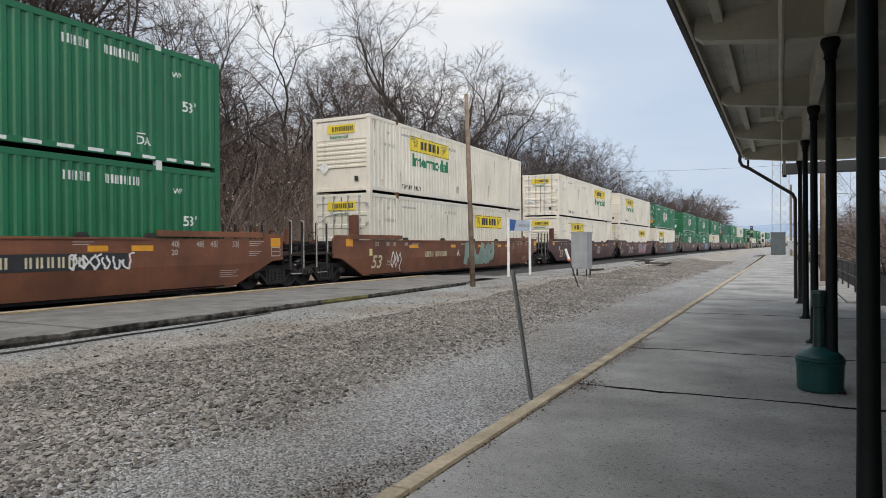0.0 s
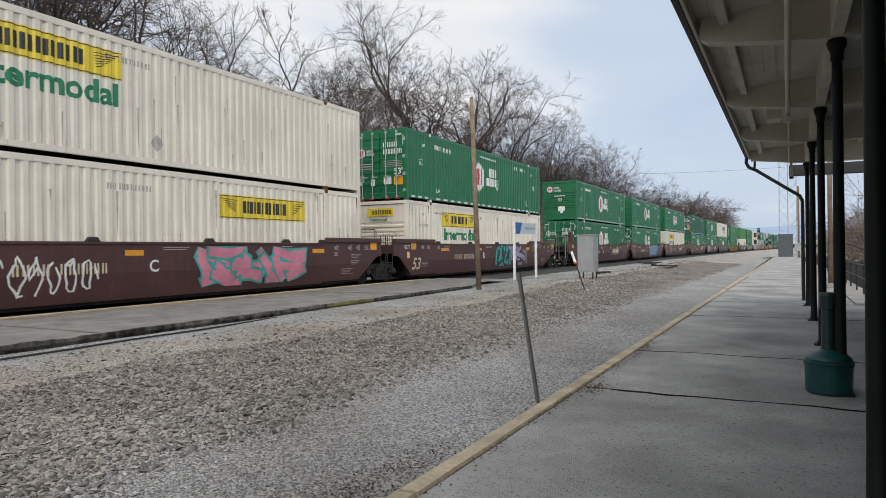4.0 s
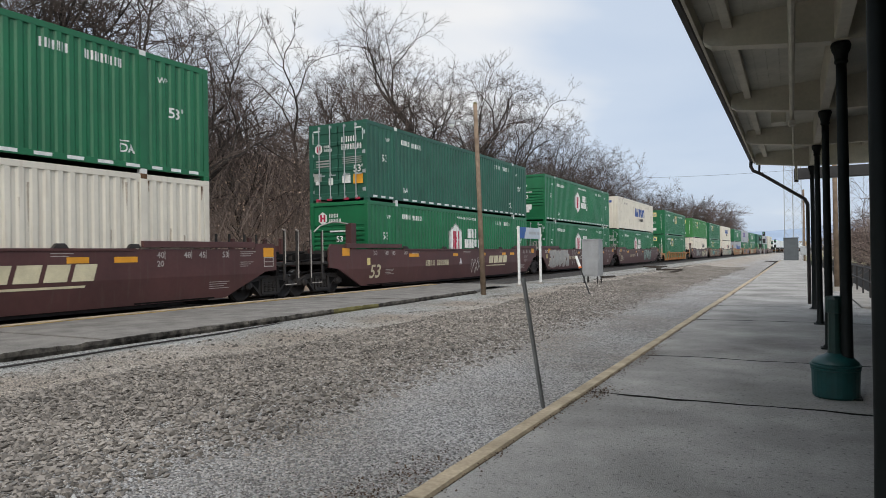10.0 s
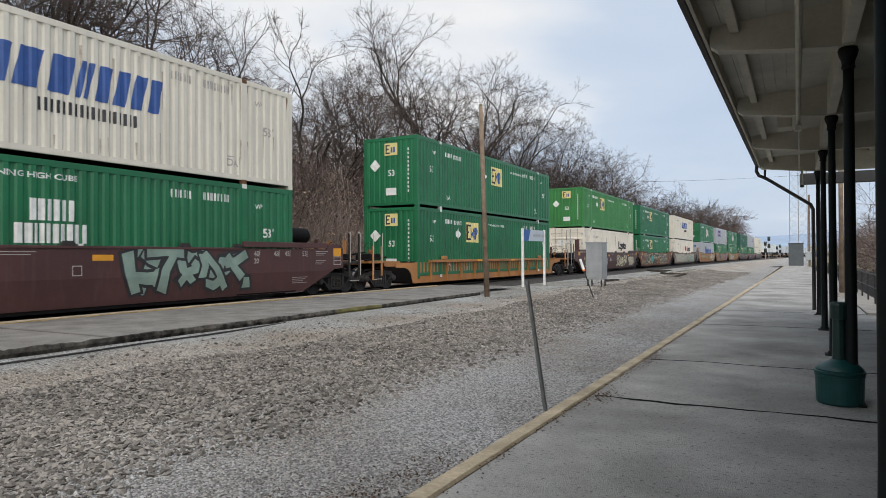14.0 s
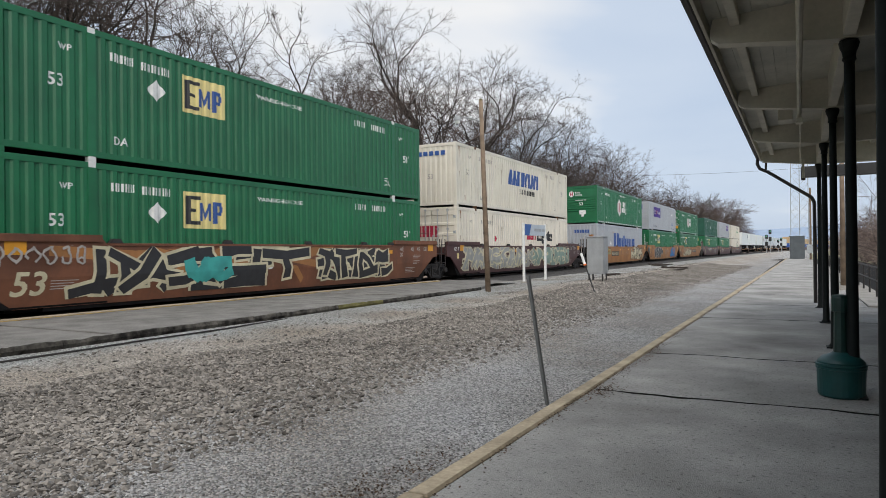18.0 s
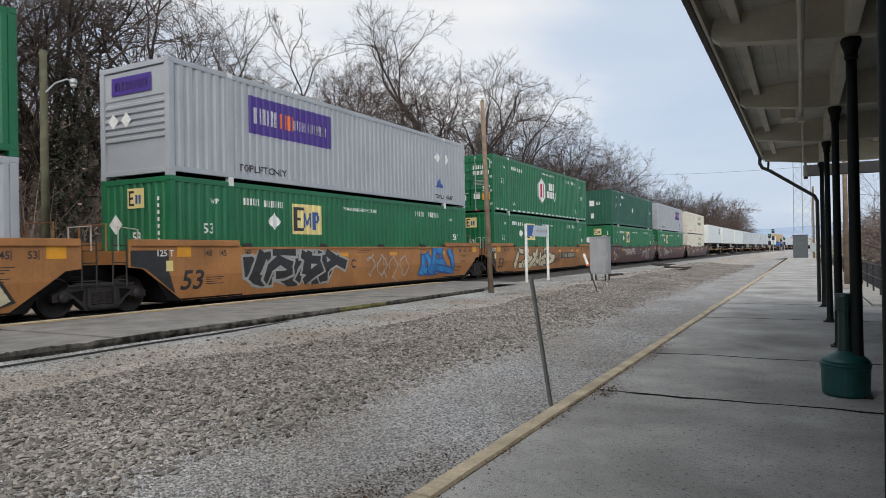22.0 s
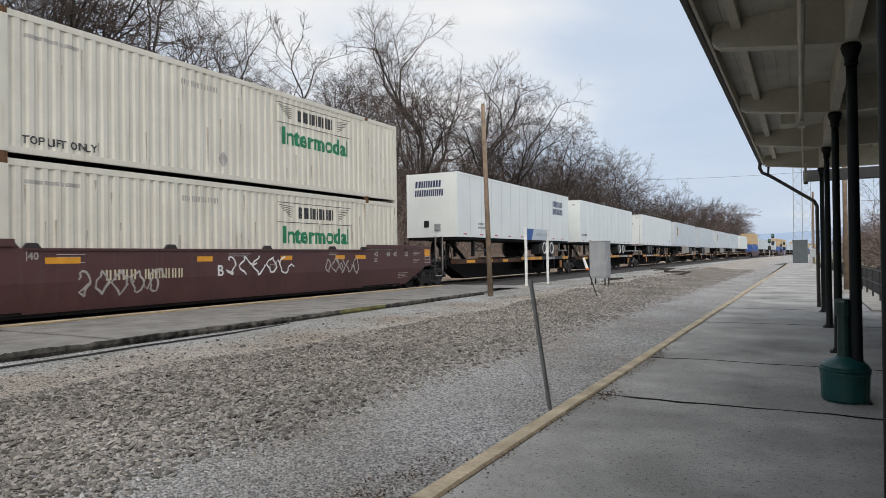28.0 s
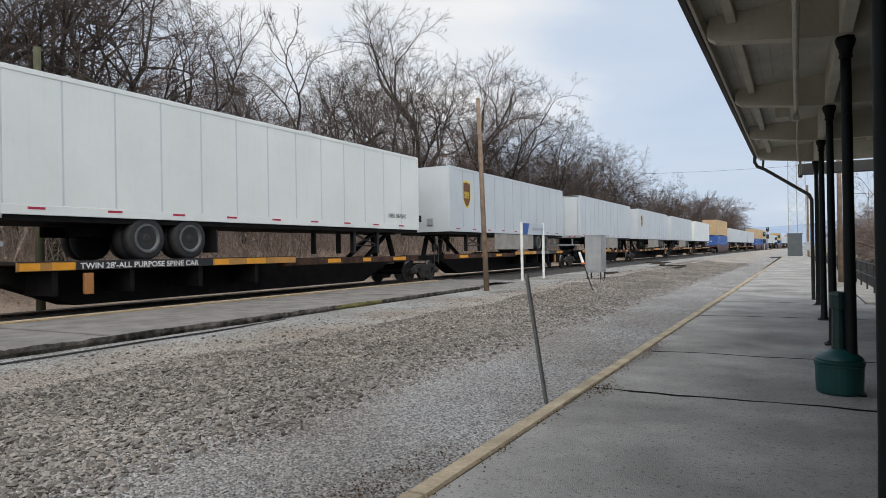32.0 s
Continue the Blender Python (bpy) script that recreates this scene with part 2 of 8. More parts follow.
DIRT = (0.09, 0.075, 0.06, 1)
M = {
    "green": mat("green_paint", (0.008, 0.135, 0.052, 1), 0.42, spread=0.22, scale=0.8, fine=9, fine_amt=0.05, streak=0.18, streak_col=(0.03, 0.07, 0.05, 1), obj=0.08),
    "green_dark": mat("dark_green_paint", (0.012, 0.095, 0.06, 1), 0.5, spread=0.3, scale=0.7, fine=9, fine_amt=0.06, streak=0.25, streak_col=(0.05, 0.09, 0.08, 1), obj=0.06),
    "green_light": mat("light_green_paint", (0.035, 0.20, 0.05, 1), 0.5, spread=0.22, scale=0.8, fine=9, fine_amt=0.05, streak=0.2, streak_col=(0.05, 0.12, 0.05, 1)),
    "white": mat("off_white_paint", (0.745, 0.69, 0.59, 1), 0.5, spread=0.15, scale=0.6, fine=8, fine_amt=0.04, streak=0.5, streak_col=(0.36, 0.29, 0.21, 1), obj=0.04),
    "cream": mat("cream_paint", (0.66, 0.62, 0.53, 1), 0.5, spread=0.12, scale=0.8, fine=8, fine_amt=0.03, streak=0.4, streak_col=(0.36, 0.27, 0.18, 1)),
    "grey": mat("grey_paint", (0.36, 0.38, 0.41, 1), 0.45, spread=0.12, scale=0.8, fine=8, fine_amt=0.03, streak=0.2, streak_col=(0.22, 0.22, 0.22, 1)),
    "trailer": mat("trailer_white_panel", (0.71, 0.735, 0.715, 1), 0.35, spread=0.07, scale=0.6, fine=7, fine_amt=0.02, streak=0.2, streak_col=(0.5, 0.49, 0.46, 1)),
    "trailer_grey": mat("trailer_grey_panel", (0.52, 0.56, 0.59, 1), 0.4, spread=0.08, scale=0.6, fine=7, fine_amt=0.02, streak=0.2, streak_col=(0.35, 0.35, 0.34, 1)),
    "tan": mat("tan_paint", (0.50, 0.36, 0.20, 1), 0.5, spread=0.15, scale=0.8, fine=8, streak=0.2),
    "blue": mat("blue_paint", (0.03, 0.10, 0.35, 1), 0.5, spread=0.2, scale=0.8, fine=8, streak=0.2),
    "maroon": mat("maroon_car_paint", (0.085, 0.032, 0.030, 1), 0.55, spread=0.3, scale=0.7, fine=10, fine_amt=0.1, streak=0.35, streak_col=DIRT, obj=0.08),
    "orange": mat("faded_orange_car_paint", (0.40, 0.175, 0.055, 1), 0.6, spread=0.35, scale=0.7, fine=10, fine_amt=0.1, streak=0.4, streak_col=(0.16, 0.08, 0.04, 1), obj=0.08),
    "amber": mat("worn_amber_car_paint", (0.50, 0.25, 0.06, 1), 0.6, spread=0.35, scale=0.9, fine=10, fine_amt=0.12, streak=0.35, streak_col=(0.12, 0.07, 0.04, 1)),
    "rust": mat("rusty_car_paint", (0.20, 0.075, 0.035, 1), 0.65, spread=0.5, scale=0.8, fine=10, fine_amt=0.12, streak=0.5, streak_col=(0.09, 0.04, 0.03, 1), obj=0.1),
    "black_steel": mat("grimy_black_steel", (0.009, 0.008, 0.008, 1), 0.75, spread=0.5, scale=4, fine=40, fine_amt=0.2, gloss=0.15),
    "grime": mat("brown_grimy_steel", (0.030, 0.025, 0.023, 1), 0.65, spread=0.5, scale=4, fine=40, fine_amt=0.2),
    "wheel": mat("worn_wheel_steel", (0.035, 0.029, 0.026, 1), 0.6, 0.2, spread=0.4, scale=5),
    "tread": mat("bright_wheel_tread", (0.28, 0.27, 0.26, 1), 0.4, 1.0, spread=0.15),
    "rust_stain": mat("rust_and_dirt_streaks", (0.26, 0.14, 0.075, 1), 0.8, spread=0.6, scale=5, fine=30, fine_amt=0.3),
    "grey_stain": mat("grey_brown_dirt_streaks", (0.46, 0.40, 0.32, 1), 0.7, spread=0.25, scale=5, fine=20, fine_amt=0.15),
    "spine_rust": mat("rusty_brown_steel", (0.085, 0.045, 0.030, 1), 0.75, spread=0.6, scale=2.5, fine=20, fine_amt=0.25, gloss=0.2),
    "rubber": mat("tyre_rubber", (0.022, 0.022, 0.024, 1), 0.75, spread=0.3, scale=8),
    "rim": mat("white_wheel_rim", (0.62, 0.62, 0.60, 1), 0.4, spread=0.25, scale=9),
    "yellow": mat("yellow_plate", (0.74, 0.56, 0.04, 1), 0.5, spread=0.15, scale=2, fine_amt=0.05),
    "pale_yellow": mat("pale_yellow_plate", (0.74, 0.62, 0.26, 1), 0.5, spread=0.15, scale=2, fine_amt=0.05),
    "reflector": mat("orange_reflective_strip", (0.72, 0.32, 0.02, 1), 0.45, spread=0.2, scale=3, fine_amt=0.05),
    "paint_white": mat("white_lettering", (0.74, 0.74, 0.72, 1), 0.55, spread=0.2, scale=6, fine_amt=0.1),
    "paint_faded": mat("faded_white_lettering", (0.42, 0.39, 0.36, 1), 0.6, spread=0.3, scale=6, fine_amt=0.15),
    "paint_green": mat("green_lettering", (0.012, 0.19, 0.085, 1), 0.5, spread=0.2, scale=5),
    "paint_black": mat("black_lettering", (0.025, 0.025, 0.028, 1), 0.55, spread=0.3, scale=6),
    "paint_red": mat("red_lettering", (0.42, 0.02, 0.06, 1), 0.5, spread=0.2, scale=5),
    "paint_blue": mat("blue_lettering", (0.025, 0.082, 0.29, 1), 0.5, spread=0.2, scale=5),
    "paint_navy": mat("navy_lettering", (0.014, 0.032, 0.105, 1), 0.5, spread=0.2, scale=5),
    "paint_purple": mat("purple_plate", (0.055, 0.022, 0.22, 1), 0.5, spread=0.15, scale=3),
    "paint_orange": mat("orange_lettering", (0.75, 0.15, 0.02, 1), 0.5, spread=0.15, scale=3),
    "paint_teal": mat("teal_spray_paint", (0.05, 0.36, 0.33, 1), 0.6, spread=0.35, scale=2),
    "paint_pink": mat("pink_spray_paint", (0.62, 0.22, 0.30, 1), 0.6, spread=0.3, scale=2),
    "paint_lilac": mat("lilac_spray_paint", (0.36, 0.31, 0.42, 1), 0.6, spread=0.3, scale=2),
    "paint_silver": mat("silver_spray_paint", (0.36, 0.36, 0.34, 1), 0.5, spread=0.3, scale=2),
    "paint_sage": mat("sage_spray_paint", (0.24, 0.33, 0.28, 1), 0.6, spread=0.3, scale=2),
    "paint_mint": mat("thin_mint_green_spray_paint", (0.30, 0.42, 0.22, 1), 0.65, spread=0.4, scale=4),
    "paint_sky": mat("bright_blue_spray_paint", (0.03, 0.24, 0.55, 1), 0.6, spread=0.35, scale=2),
    "paint_cream": mat("cream_spray_paint", (0.62, 0.56, 0.38, 1), 0.6, spread=0.3, scale=2),
    "asphalt": mat("worn_grey_asphalt", (0.445, 0.432, 0.41, 1), 0.85, scale=0.7, spread=0.5, fine=60, fine_amt=0.28, bump=0.8, bump_scale=120, lo=0.30, hi=0.72, rough2=2.6, specks=30.0),
    "asphalt_far": mat("pale_asphalt", (0.215, 0.203, 0.19, 1), 0.9, scale=2.2, spread=0.35, fine=45, fine_amt=0.3, bump=0.3, bump_scale=80),
    "crack": mat("dark_open_joint", (0.018, 0.017, 0.016, 1), 0.9, spread=0.4, scale=8),
    "kerb": mat("weathered_tan_kerb", (0.46, 0.38, 0.27, 1), 0.8, scale=2.5, spread=0.35, fine=30, fine_amt=0.22, bump=0.4, bump_scale=50, streak=0),
    "old_concrete": mat("stained_old_concrete", (0.10, 0.092, 0.08, 1), 0.9, scale=5, spread=0.88, fine=25, fine_amt=0.4, bump=0.6, bump_scale=30, obj=0.3),
    "mossy": mat("mossy_timber", (0.16, 0.145, 0.06, 1), 0.9, scale=3, spread=0.5, fine=25, fine_amt=0.25, bump=0.5, bump_scale=30),
    "concrete": mat("pale_concrete", (0.34, 0.32, 0.29, 1), 0.85, scale=2, spread=0.25, fine=30, fine_amt=0.12, bump=0.2),
    "yellow_line": mat("worn_yellow_line", (0.42, 0.29, 0.12, 1), 0.8, scale=4, spread=0.5, fine=20, fine_amt=0.2),
    "stone": mat("crushed_stone", (0.228, 0.208, 0.187, 1), 0.9, scale=0.5, spread=0.35, fine=40, fine_amt=0.2, island=0.58),
    "stone_blue": mat("blue_grey_chippings", (0.345, 0.342, 0.338, 1), 0.9, scale=0.5, spread=0.25, fine=40, fine_amt=0.12, island=0.55),
    "rail": mat("rail_steel", (0.10, 0.075, 0.06, 1), 0.55, 0.5, spread=0.4, scale=5),
    "rail_top": mat("polished_rail_head", (0.6, 0.6, 0.6, 1), 0.22, 1.0, spread=0.1),
    "tie": mat("creosoted_sleeper", (0.055, 0.045, 0.038, 1), 0.9, spread=0.4, scale=5, bump=0.4),
    "litter": mat("leaf_litter_slope", (0.42, 0.33, 0.26, 1), 0.95, scale=0.35, spread=0.5, fine=14, fine_amt=0.4, bump=1.0, bump_scale=9),
    "leaves": mat("dead_leaves", (0.42, 0.31, 0.24, 1), 0.9, scale=2, spread=0.4, island=0.5),
    "crumbs": mat("crumbled_dark_leaves", (0.11, 0.07, 0.045, 1), 0.9, scale=2, spread=0.5, island=0.6),
    "bark": mat("grey_brown_bark", (0.066, 0.056, 0.050, 1), 0.95, scale=3, spread=0.45, fine=30, fine_amt=0.25),
    "bark_dark": mat("dark_wet_bark", (0.054, 0.046, 0.041, 1), 0.95, scale=3, spread=0.45, fine=30, fine_amt=0.25),
    "scrub": mat("brown_scrub_stems", (0.29, 0.23, 0.20, 1), 0.95, scale=1, spread=0.35, island=0.35),
    "twig": mat("reddish_twigs", (0.135, 0.102, 0.090, 1), 0.95, scale=1, spread=0.35, island=0.3),
    "twig_dark": mat("dark_twigs", (0.100, 0.080, 0.070, 1), 0.95, scale=1, spread=0.35, island=0.3),
    "pole": mat("weathered_pole_wood", (0.25, 0.185, 0.135, 1), 0.85, scale=4, spread=0.35, fine=60, fine_amt=0.2, streak=0.4, streak_col=(0.09, 0.06, 0.04, 1)),
    "pole_grey": mat("mossy_grey_pole", (0.13, 0.13, 0.085, 1), 0.9, scale=2, spread=0.4, fine=50, fine_amt=0.2),
    "stake_grey": mat("dark_galvanised_post", (0.13, 0.135, 0.135, 1), 0.55, 0.3, spread=0.3, scale=8),
    "galv": mat("galvanised_steel", (0.42, 0.44, 0.45, 1), 0.45, 0.5, spread=0.15, scale=5),
    "cabinet": mat("silver_grey_cabinet_paint", (0.33, 0.34, 0.35, 1), 0.45, 0.3, spread=0.15, scale=3),
    "column": mat("blackish_green_cast_iron", (0.005, 0.008, 0.0075, 1), 0.6, spread=0.4, scale=6, fine=50, fine_amt=0.15, bump=0.12, bump_scale=25, gloss=0.25),
    "canopy": mat("cream_painted_timber", (0.54, 0.51, 0.42, 1), 0.65, spread=0.2, scale=2, fine=20, fine_amt=0.08, bump=0.1),
    "canopy_board": mat("grey_cream_soffit_boards", (0.50, 0.485, 0.415, 1), 0.7, spread=0.22, scale=1.6, fine=20, fine_amt=0.08, bump=0.1),
    "gutter": mat("dark_brown_gutter", (0.045, 0.035, 0.032, 1), 0.5, spread=0.3, scale=5),
    "teal": mat("teal_plastic", (0.004, 0.055, 0.055, 1), 0.45, spread=0.25, scale=8, fine=60, fine_amt=0.08),
    "dark_green": mat("dark_green_plastic", (0.006, 0.032, 0.027, 1), 0.45, spread=0.3, scale=8),
    "dark": mat("near_black_paint", (0.015, 0.015, 0.016, 1), 0.5, spread=0.3, scale=5),
    "sign_blue": mat("blue_sign_panel", (0.02, 0.09, 0.30, 1), 0.4, spread=0.1, scale=4),
    "sign_pale": mat("pale_sign_panel", (0.45, 0.50, 0.55, 1), 0.4, spread=0.1, scale=4),
    "hut": mat("grey_green_hut_metal", (0.085, 0.098, 0.108, 1), 0.5, 0.2, spread=0.15, scale=2),
    # pale blue stands for the air's haze over a distant wooded ridge
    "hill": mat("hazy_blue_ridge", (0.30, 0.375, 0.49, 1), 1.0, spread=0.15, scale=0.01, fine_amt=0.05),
    "lamp_glass": mat("milky_lamp_lens", (0.6, 0.62, 0.6, 1), 0.3, spread=0.1, scale=6),
    "ivy": mat("dull_ivy_leaves", (0.05, 0.07, 0.035, 1), 0.6, scale=2, spread=0.4, island=0.5),
    "field": mat("winter_grass_ground", (0.27, 0.26, 0.13, 1), 0.95, scale=0.08, spread=0.35, col2=(0.20, 0.19, 0.16, 1), fine=3, fine_amt=0.25, bump=0.6, bump_scale=4),
}


def stone_bed(name, base, scale, lanes=False):
    """Packed crushed stone: every cell of its own shade, with relief, dirt and paler fines in patches."""
    m = bpy.data.materials.new(name)
    m.use_nodes = True
    nt = m.node_tree
    n, L = nt.nodes.new, nt.links.new
    b = nt.nodes["Principled BSDF"]
    b.inputs["Roughness"].default_value = 0.9
    co = n("ShaderNodeTexCoord")
    vo = n("ShaderNodeTexVoronoi")
    vo.inputs["Scale"].default_value = scale
    L(co.outputs["Object"], vo.inputs["Vector"])
    sep = n("ShaderNodeSeparateColor")
    L(vo.outputs["Color"], sep.inputs[0])
    big = n("ShaderNodeTexNoise")
    big.inputs["Scale"].default_value, big.inputs["Detail"].default_value = 0.45, 7
    L(co.outputs["Object"], big.inputs["Vector"])
    r = n("ShaderNodeValToRGB")
    e = r.color_ramp.elements
    e[0].position, e[0].color = 0.36, tuple(c * f for c, f in zip(base, (0.74, 0.70, 0.66))) + (1,)
    e[1].position, e[1].color = 0.64, tuple(c * f for c, f in zip(base, (1.06, 1.08, 1.12))) + (1,)
    L(big.outputs["Fac"], r.inputs[0])
    tone = r.outputs[0]
    if lanes:
        # brown stone down the middle, blue-grey chippings towards the kerb, grey fines towards the far platform
        xyz, wav, add = n("ShaderNodeSeparateXYZ"), n("ShaderNodeTexNoise"), n("ShaderNodeMath")
        L(co.outputs["Object"], xyz.inputs[0])
        wav.inputs["Scale"].default_value, wav.inputs["Detail"].default_value = 0.5, 6
        L(co.outputs["Object"], wav.inputs["Vector"])
        add.operation = "MULTIPLY_ADD"
        add.inputs[1].default_value = 3.2
        L(wav.outputs["Fac"], add.inputs[0])
        L(xyz.outputs["X"], add.inputs[2])
        lane = n("ShaderNodeMapRange")
        lane.inputs["From Min"].default_value, lane.inputs["From Max"].default_value = -10.0, 0.0
        L(add.outputs[0], lane.inputs["Value"])
        hue = n("ShaderNodeValToRGB")
        he = hue.color_ramp.elements
        he[0].position, he[0].color = 0.30, (0.92, 0.95, 0.95, 1)
        he[1].position, he[1].color = 0.85, (1.0, 1.01, 1.03, 1)
        for pos, c in ((0.38, (1.03, 0.96, 0.88, 1)), (0.60, (1.04, 0.97, 0.89, 1))):
            hue.color_ramp.elements.new(pos).color = c
        L(lane.outputs[0], hue.inputs[0])
        tint = n("ShaderNodeVectorMath")
        tint.operation = "MULTIPLY"
        L(tone, tint.inputs[0])
        L(hue.outputs[0], tint.inputs[1])
        tone = tint.outputs[0]
    mp = n("ShaderNodeMapRange")
    mp.inputs["To Min"].default_value, mp.inputs["To Max"].default_value = 0.32, 1.62
    L(sep.outputs[0], mp.inputs["Value"])
    v = n("ShaderNodeVectorMath")
    v.operation = "SCALE"
    L(tone, v.inputs[0])
    L(mp.outputs[0], v.inputs[3])
    L(v.outputs[0], b.inputs["Base Color"])
    bp = n("ShaderNodeBump")
    bp.inputs["Strength"].default_value, bp.inputs["Distance"].default_value = 1.0, 0.03
    bp.invert = True
    L(vo.outputs["Distance"], bp.inputs["Height"])
    L(bp.outputs[0], b.inputs["Normal"])
    return m


M["ballast"] = stone_bed("packed_crushed_stone", (0.375, 0.36, 0.34), 55.0, True)
# dark oily ballast, with the shade below the train put into its colour
M["track_bed"] = stone_bed("oily_dark_track_ballast", (0.045, 0.04, 0.037), 15.0)
_g = bpy.data.materials.new("green_signal_light")
_g.use_nodes = True
_b = _g.node_tree.nodes["Principled BSDF"]
_b.inputs["Base Color"].default_value = (0.05, 0.5, 0.3, 1)
_b.inputs["Emission Color"].default_value = (0.2, 1.0, 0.6, 1)
_b.inputs["Emission Strength"].default_value = 0.7
M["green_light_lens"] = _g


# ---- mesh helpers ----
def thing(name, label, category, group="", at=None, kind=""):
    ob = new(name)
    ob.empty_display_size = 0.2
    if at is not None:
        ob.matrix_basis = at
    return tagged(ob, label, category, group, kind)


def mesh_of(name, bm, material, smooth=False):
    me = bpy.data.meshes.new(name)
    bm.to_mesh(me)
    bm.free()
    mats = material if isinstance(material, (list, tuple)) else [material]
    for m in mats:
        me.materials.append(m)
    if smooth:
        for p in me.polygons:
            p.use_smooth = True
    return me


def part(name, bm, material, parent, label="", at=None, smooth=False):
    """Links a bmesh, or a finished mesh, as one object under a thing or a part."""
    me = bm if isinstance(bm, bpy.types.Mesh) else mesh_of(name, bm, material, smooth)
    ob = new(name, me)
    ob.parent = parent
    if at is not None:
        ob.matrix_basis = at
    if label:
        ob["label"] = label
    return ob


def whole(name, bm, material, label, category, group="", kind="", at=None, smooth=False):
    ob = new(name, mesh_of(name, bm, material, smooth))
    if at is not None:
        ob.matrix_basis = at
    return tagged(ob, label, category, group, kind)


def box(bm, x0, x1, y0, y1, z0, z1, bevel=0.0):
    v = [bm.verts.new((x, y, z)) for x in (x0, x1) for y in (y0, y1) for z in (z0, z1)]
    fs = [bm.faces.new([v[i] for i in q]) for q in ((0, 1, 3, 2), (4, 6, 7, 5), (0, 4, 5, 1), (2, 3, 7, 6), (0, 2, 6, 4), (1, 5, 7, 3))]
    if bevel:
        es = {e for f in fs for e in f.edges}
        bmesh.ops.bevel(bm, geom=list(es), offset=bevel, segments=2, affect="EDGES", profile=0.6)
    return bm


def boxes(*rows, bevel=0.0):
    bm = bmesh.new()
    for r in rows:
        box(bm, *r, bevel=bevel)
    return bm


def rod(bm, a, b, r0, r1=None, n=8, caps=True):
    a, b = Vector(a), Vector(b)
    r1 = r0 if r1 is None else r1
    d = (b - a).normalized()
    u = d.orthogonal().normalized()
    w = d.cross(u)
    rings = []
    for c, r in ((a, r0), (b, r1)):
        rings.append([bm.verts.new(c + (u * math.cos(2 * math.pi * k / n) + w * math.sin(2 * math.pi * k / n)) * r) for k in range(n)])
    for k in range(n):
        bm.faces.new((rings[0][k], rings[0][(k + 1) % n], rings[1][(k + 1) % n], rings[1][k]))
    if caps:
        bm.faces.new(rings[0][::-1])
        bm.faces.new(rings[1])
    return bm


def pipe(points, r, n=8):
    """A bent pipe through the points."""
    bm = bmesh.new()
    pts = [Vector(p) for p in points]
    rings, u = [], None
    for i, p in enumerate(pts):
        d = ((pts[min(i + 1, len(pts) - 1)] - p).normalized() + (p - pts[max(i - 1, 0)]).normalized()).normalized()
        u = d.orthogonal().normalized() if u is None else (u - d * u.dot(d)).normalized()
        w = d.cross(u)
        rings.append([bm.verts.new(p + (u * math.cos(2 * math.pi * k / n) + w * math.sin(2 * math.pi * k / n)) * r) for k in range(n)])
    for a, b in zip(rings, rings[1:]):
        for k in range(n):
            bm.faces.new((a[k], a[(k + 1) % n], b[(k + 1) % n], b[k]))
    bm.faces.new(rings[0][::-1])
    bm.faces.new(rings[-1])
    return bm


def lathe(profile, n=20, axis="z"):
    """Turns (radius, height) pairs round an axis."""
    bm = bmesh.new()
    rings = []
    for r, h in profile:
        ring = []
        for k in range(n):
            c, s = r * math.cos(2 * math.pi * k / n), r * math.sin(2 * math.pi * k / n)
            ring.append(bm.verts.new((c, s, h) if axis == "z" else (h, c, s) if axis == "x" else (c, h, s)))
        rings.append(ring)
    for a, b in zip(rings, rings[1:]):
        for k in range(n):
            bm.faces.new((a[k], a[(k + 1) % n], b[(k + 1) % n], b[k]))
    bm.faces.new(rings[0][::-1])
    bm.faces.new(rings[-1])
    bmesh.ops.recalc_face_normals(bm, faces=bm.faces)
    return bm


def slab(outline, x0, x1):
    """A plate of thickness x0..x1 with the (y, z) outline."""
    bm = bmesh.new()
    a = [bm.verts.new((x0, y, z)) for y, z in outline]
    b = [bm.verts.new((x1, y, z)) for y, z in outline]
    bm.faces.new(a[::-1])
    bm.faces.new(b)
    k = len(outline)
    for i in range(k):
        bm.faces.new((a[i], a[(i + 1) % k], b[(i + 1) % k], b[i]))
    bmesh.ops.recalc_face_normals(bm, faces=bm.faces)
    return bm


def flat(*polys):
    """Flat shapes in the (y, z) plane, facing +x."""
    bm = bmesh.new()
    for poly in polys:
        bm.faces.new([bm.verts.new((0, y, z)) for y, z in poly])
    for f in bm.faces:
        f.normal_update()
        if f.normal.x < 0:
            f.normal_flip()
    return bm


def rect(y, z, w, h):
    return [(y, z), (y + w, z), (y + w, z + h), (y, z + h)]


_glyphs = {}


def letters(text, height, width=1.0, shear=0.0, bold=0.018):
    """The text as a flat mesh in the (y, z) plane, facing +x, from its lower left corner."""
    key = (text, round(shear, 2), bold)
    if key not in _glyphs:
        cu = bpy.data.curves.new("text", "FONT")
        cu.body, cu.size, cu.shear, cu.resolution_u = text, 1.0, shear, 3
        cu.offset = bold
        ob = bpy.data.objects.new("text", cu)
        scene.collection.objects.link(ob)
        me = bpy.data.meshes.new_from_object(ob.evaluated_get(bpy.context.evaluated_depsgraph_get()))
        bpy.data.objects.remove(ob)
        _glyphs[key] = me
    bm = bmesh.new()
    bm.from_mesh(_glyphs[key])
    top = max(v.co.y for v in bm.verts)
    k = height / top
    for v in bm.verts:
        v.co = Vector((0, v.co.x * k * width, v.co.y * k))
    return bm


def shifted(bm, dy, dz, dx=0.0):
    for v in bm.verts:
        v.co += Vector((dx, dy, dz))
    return bm


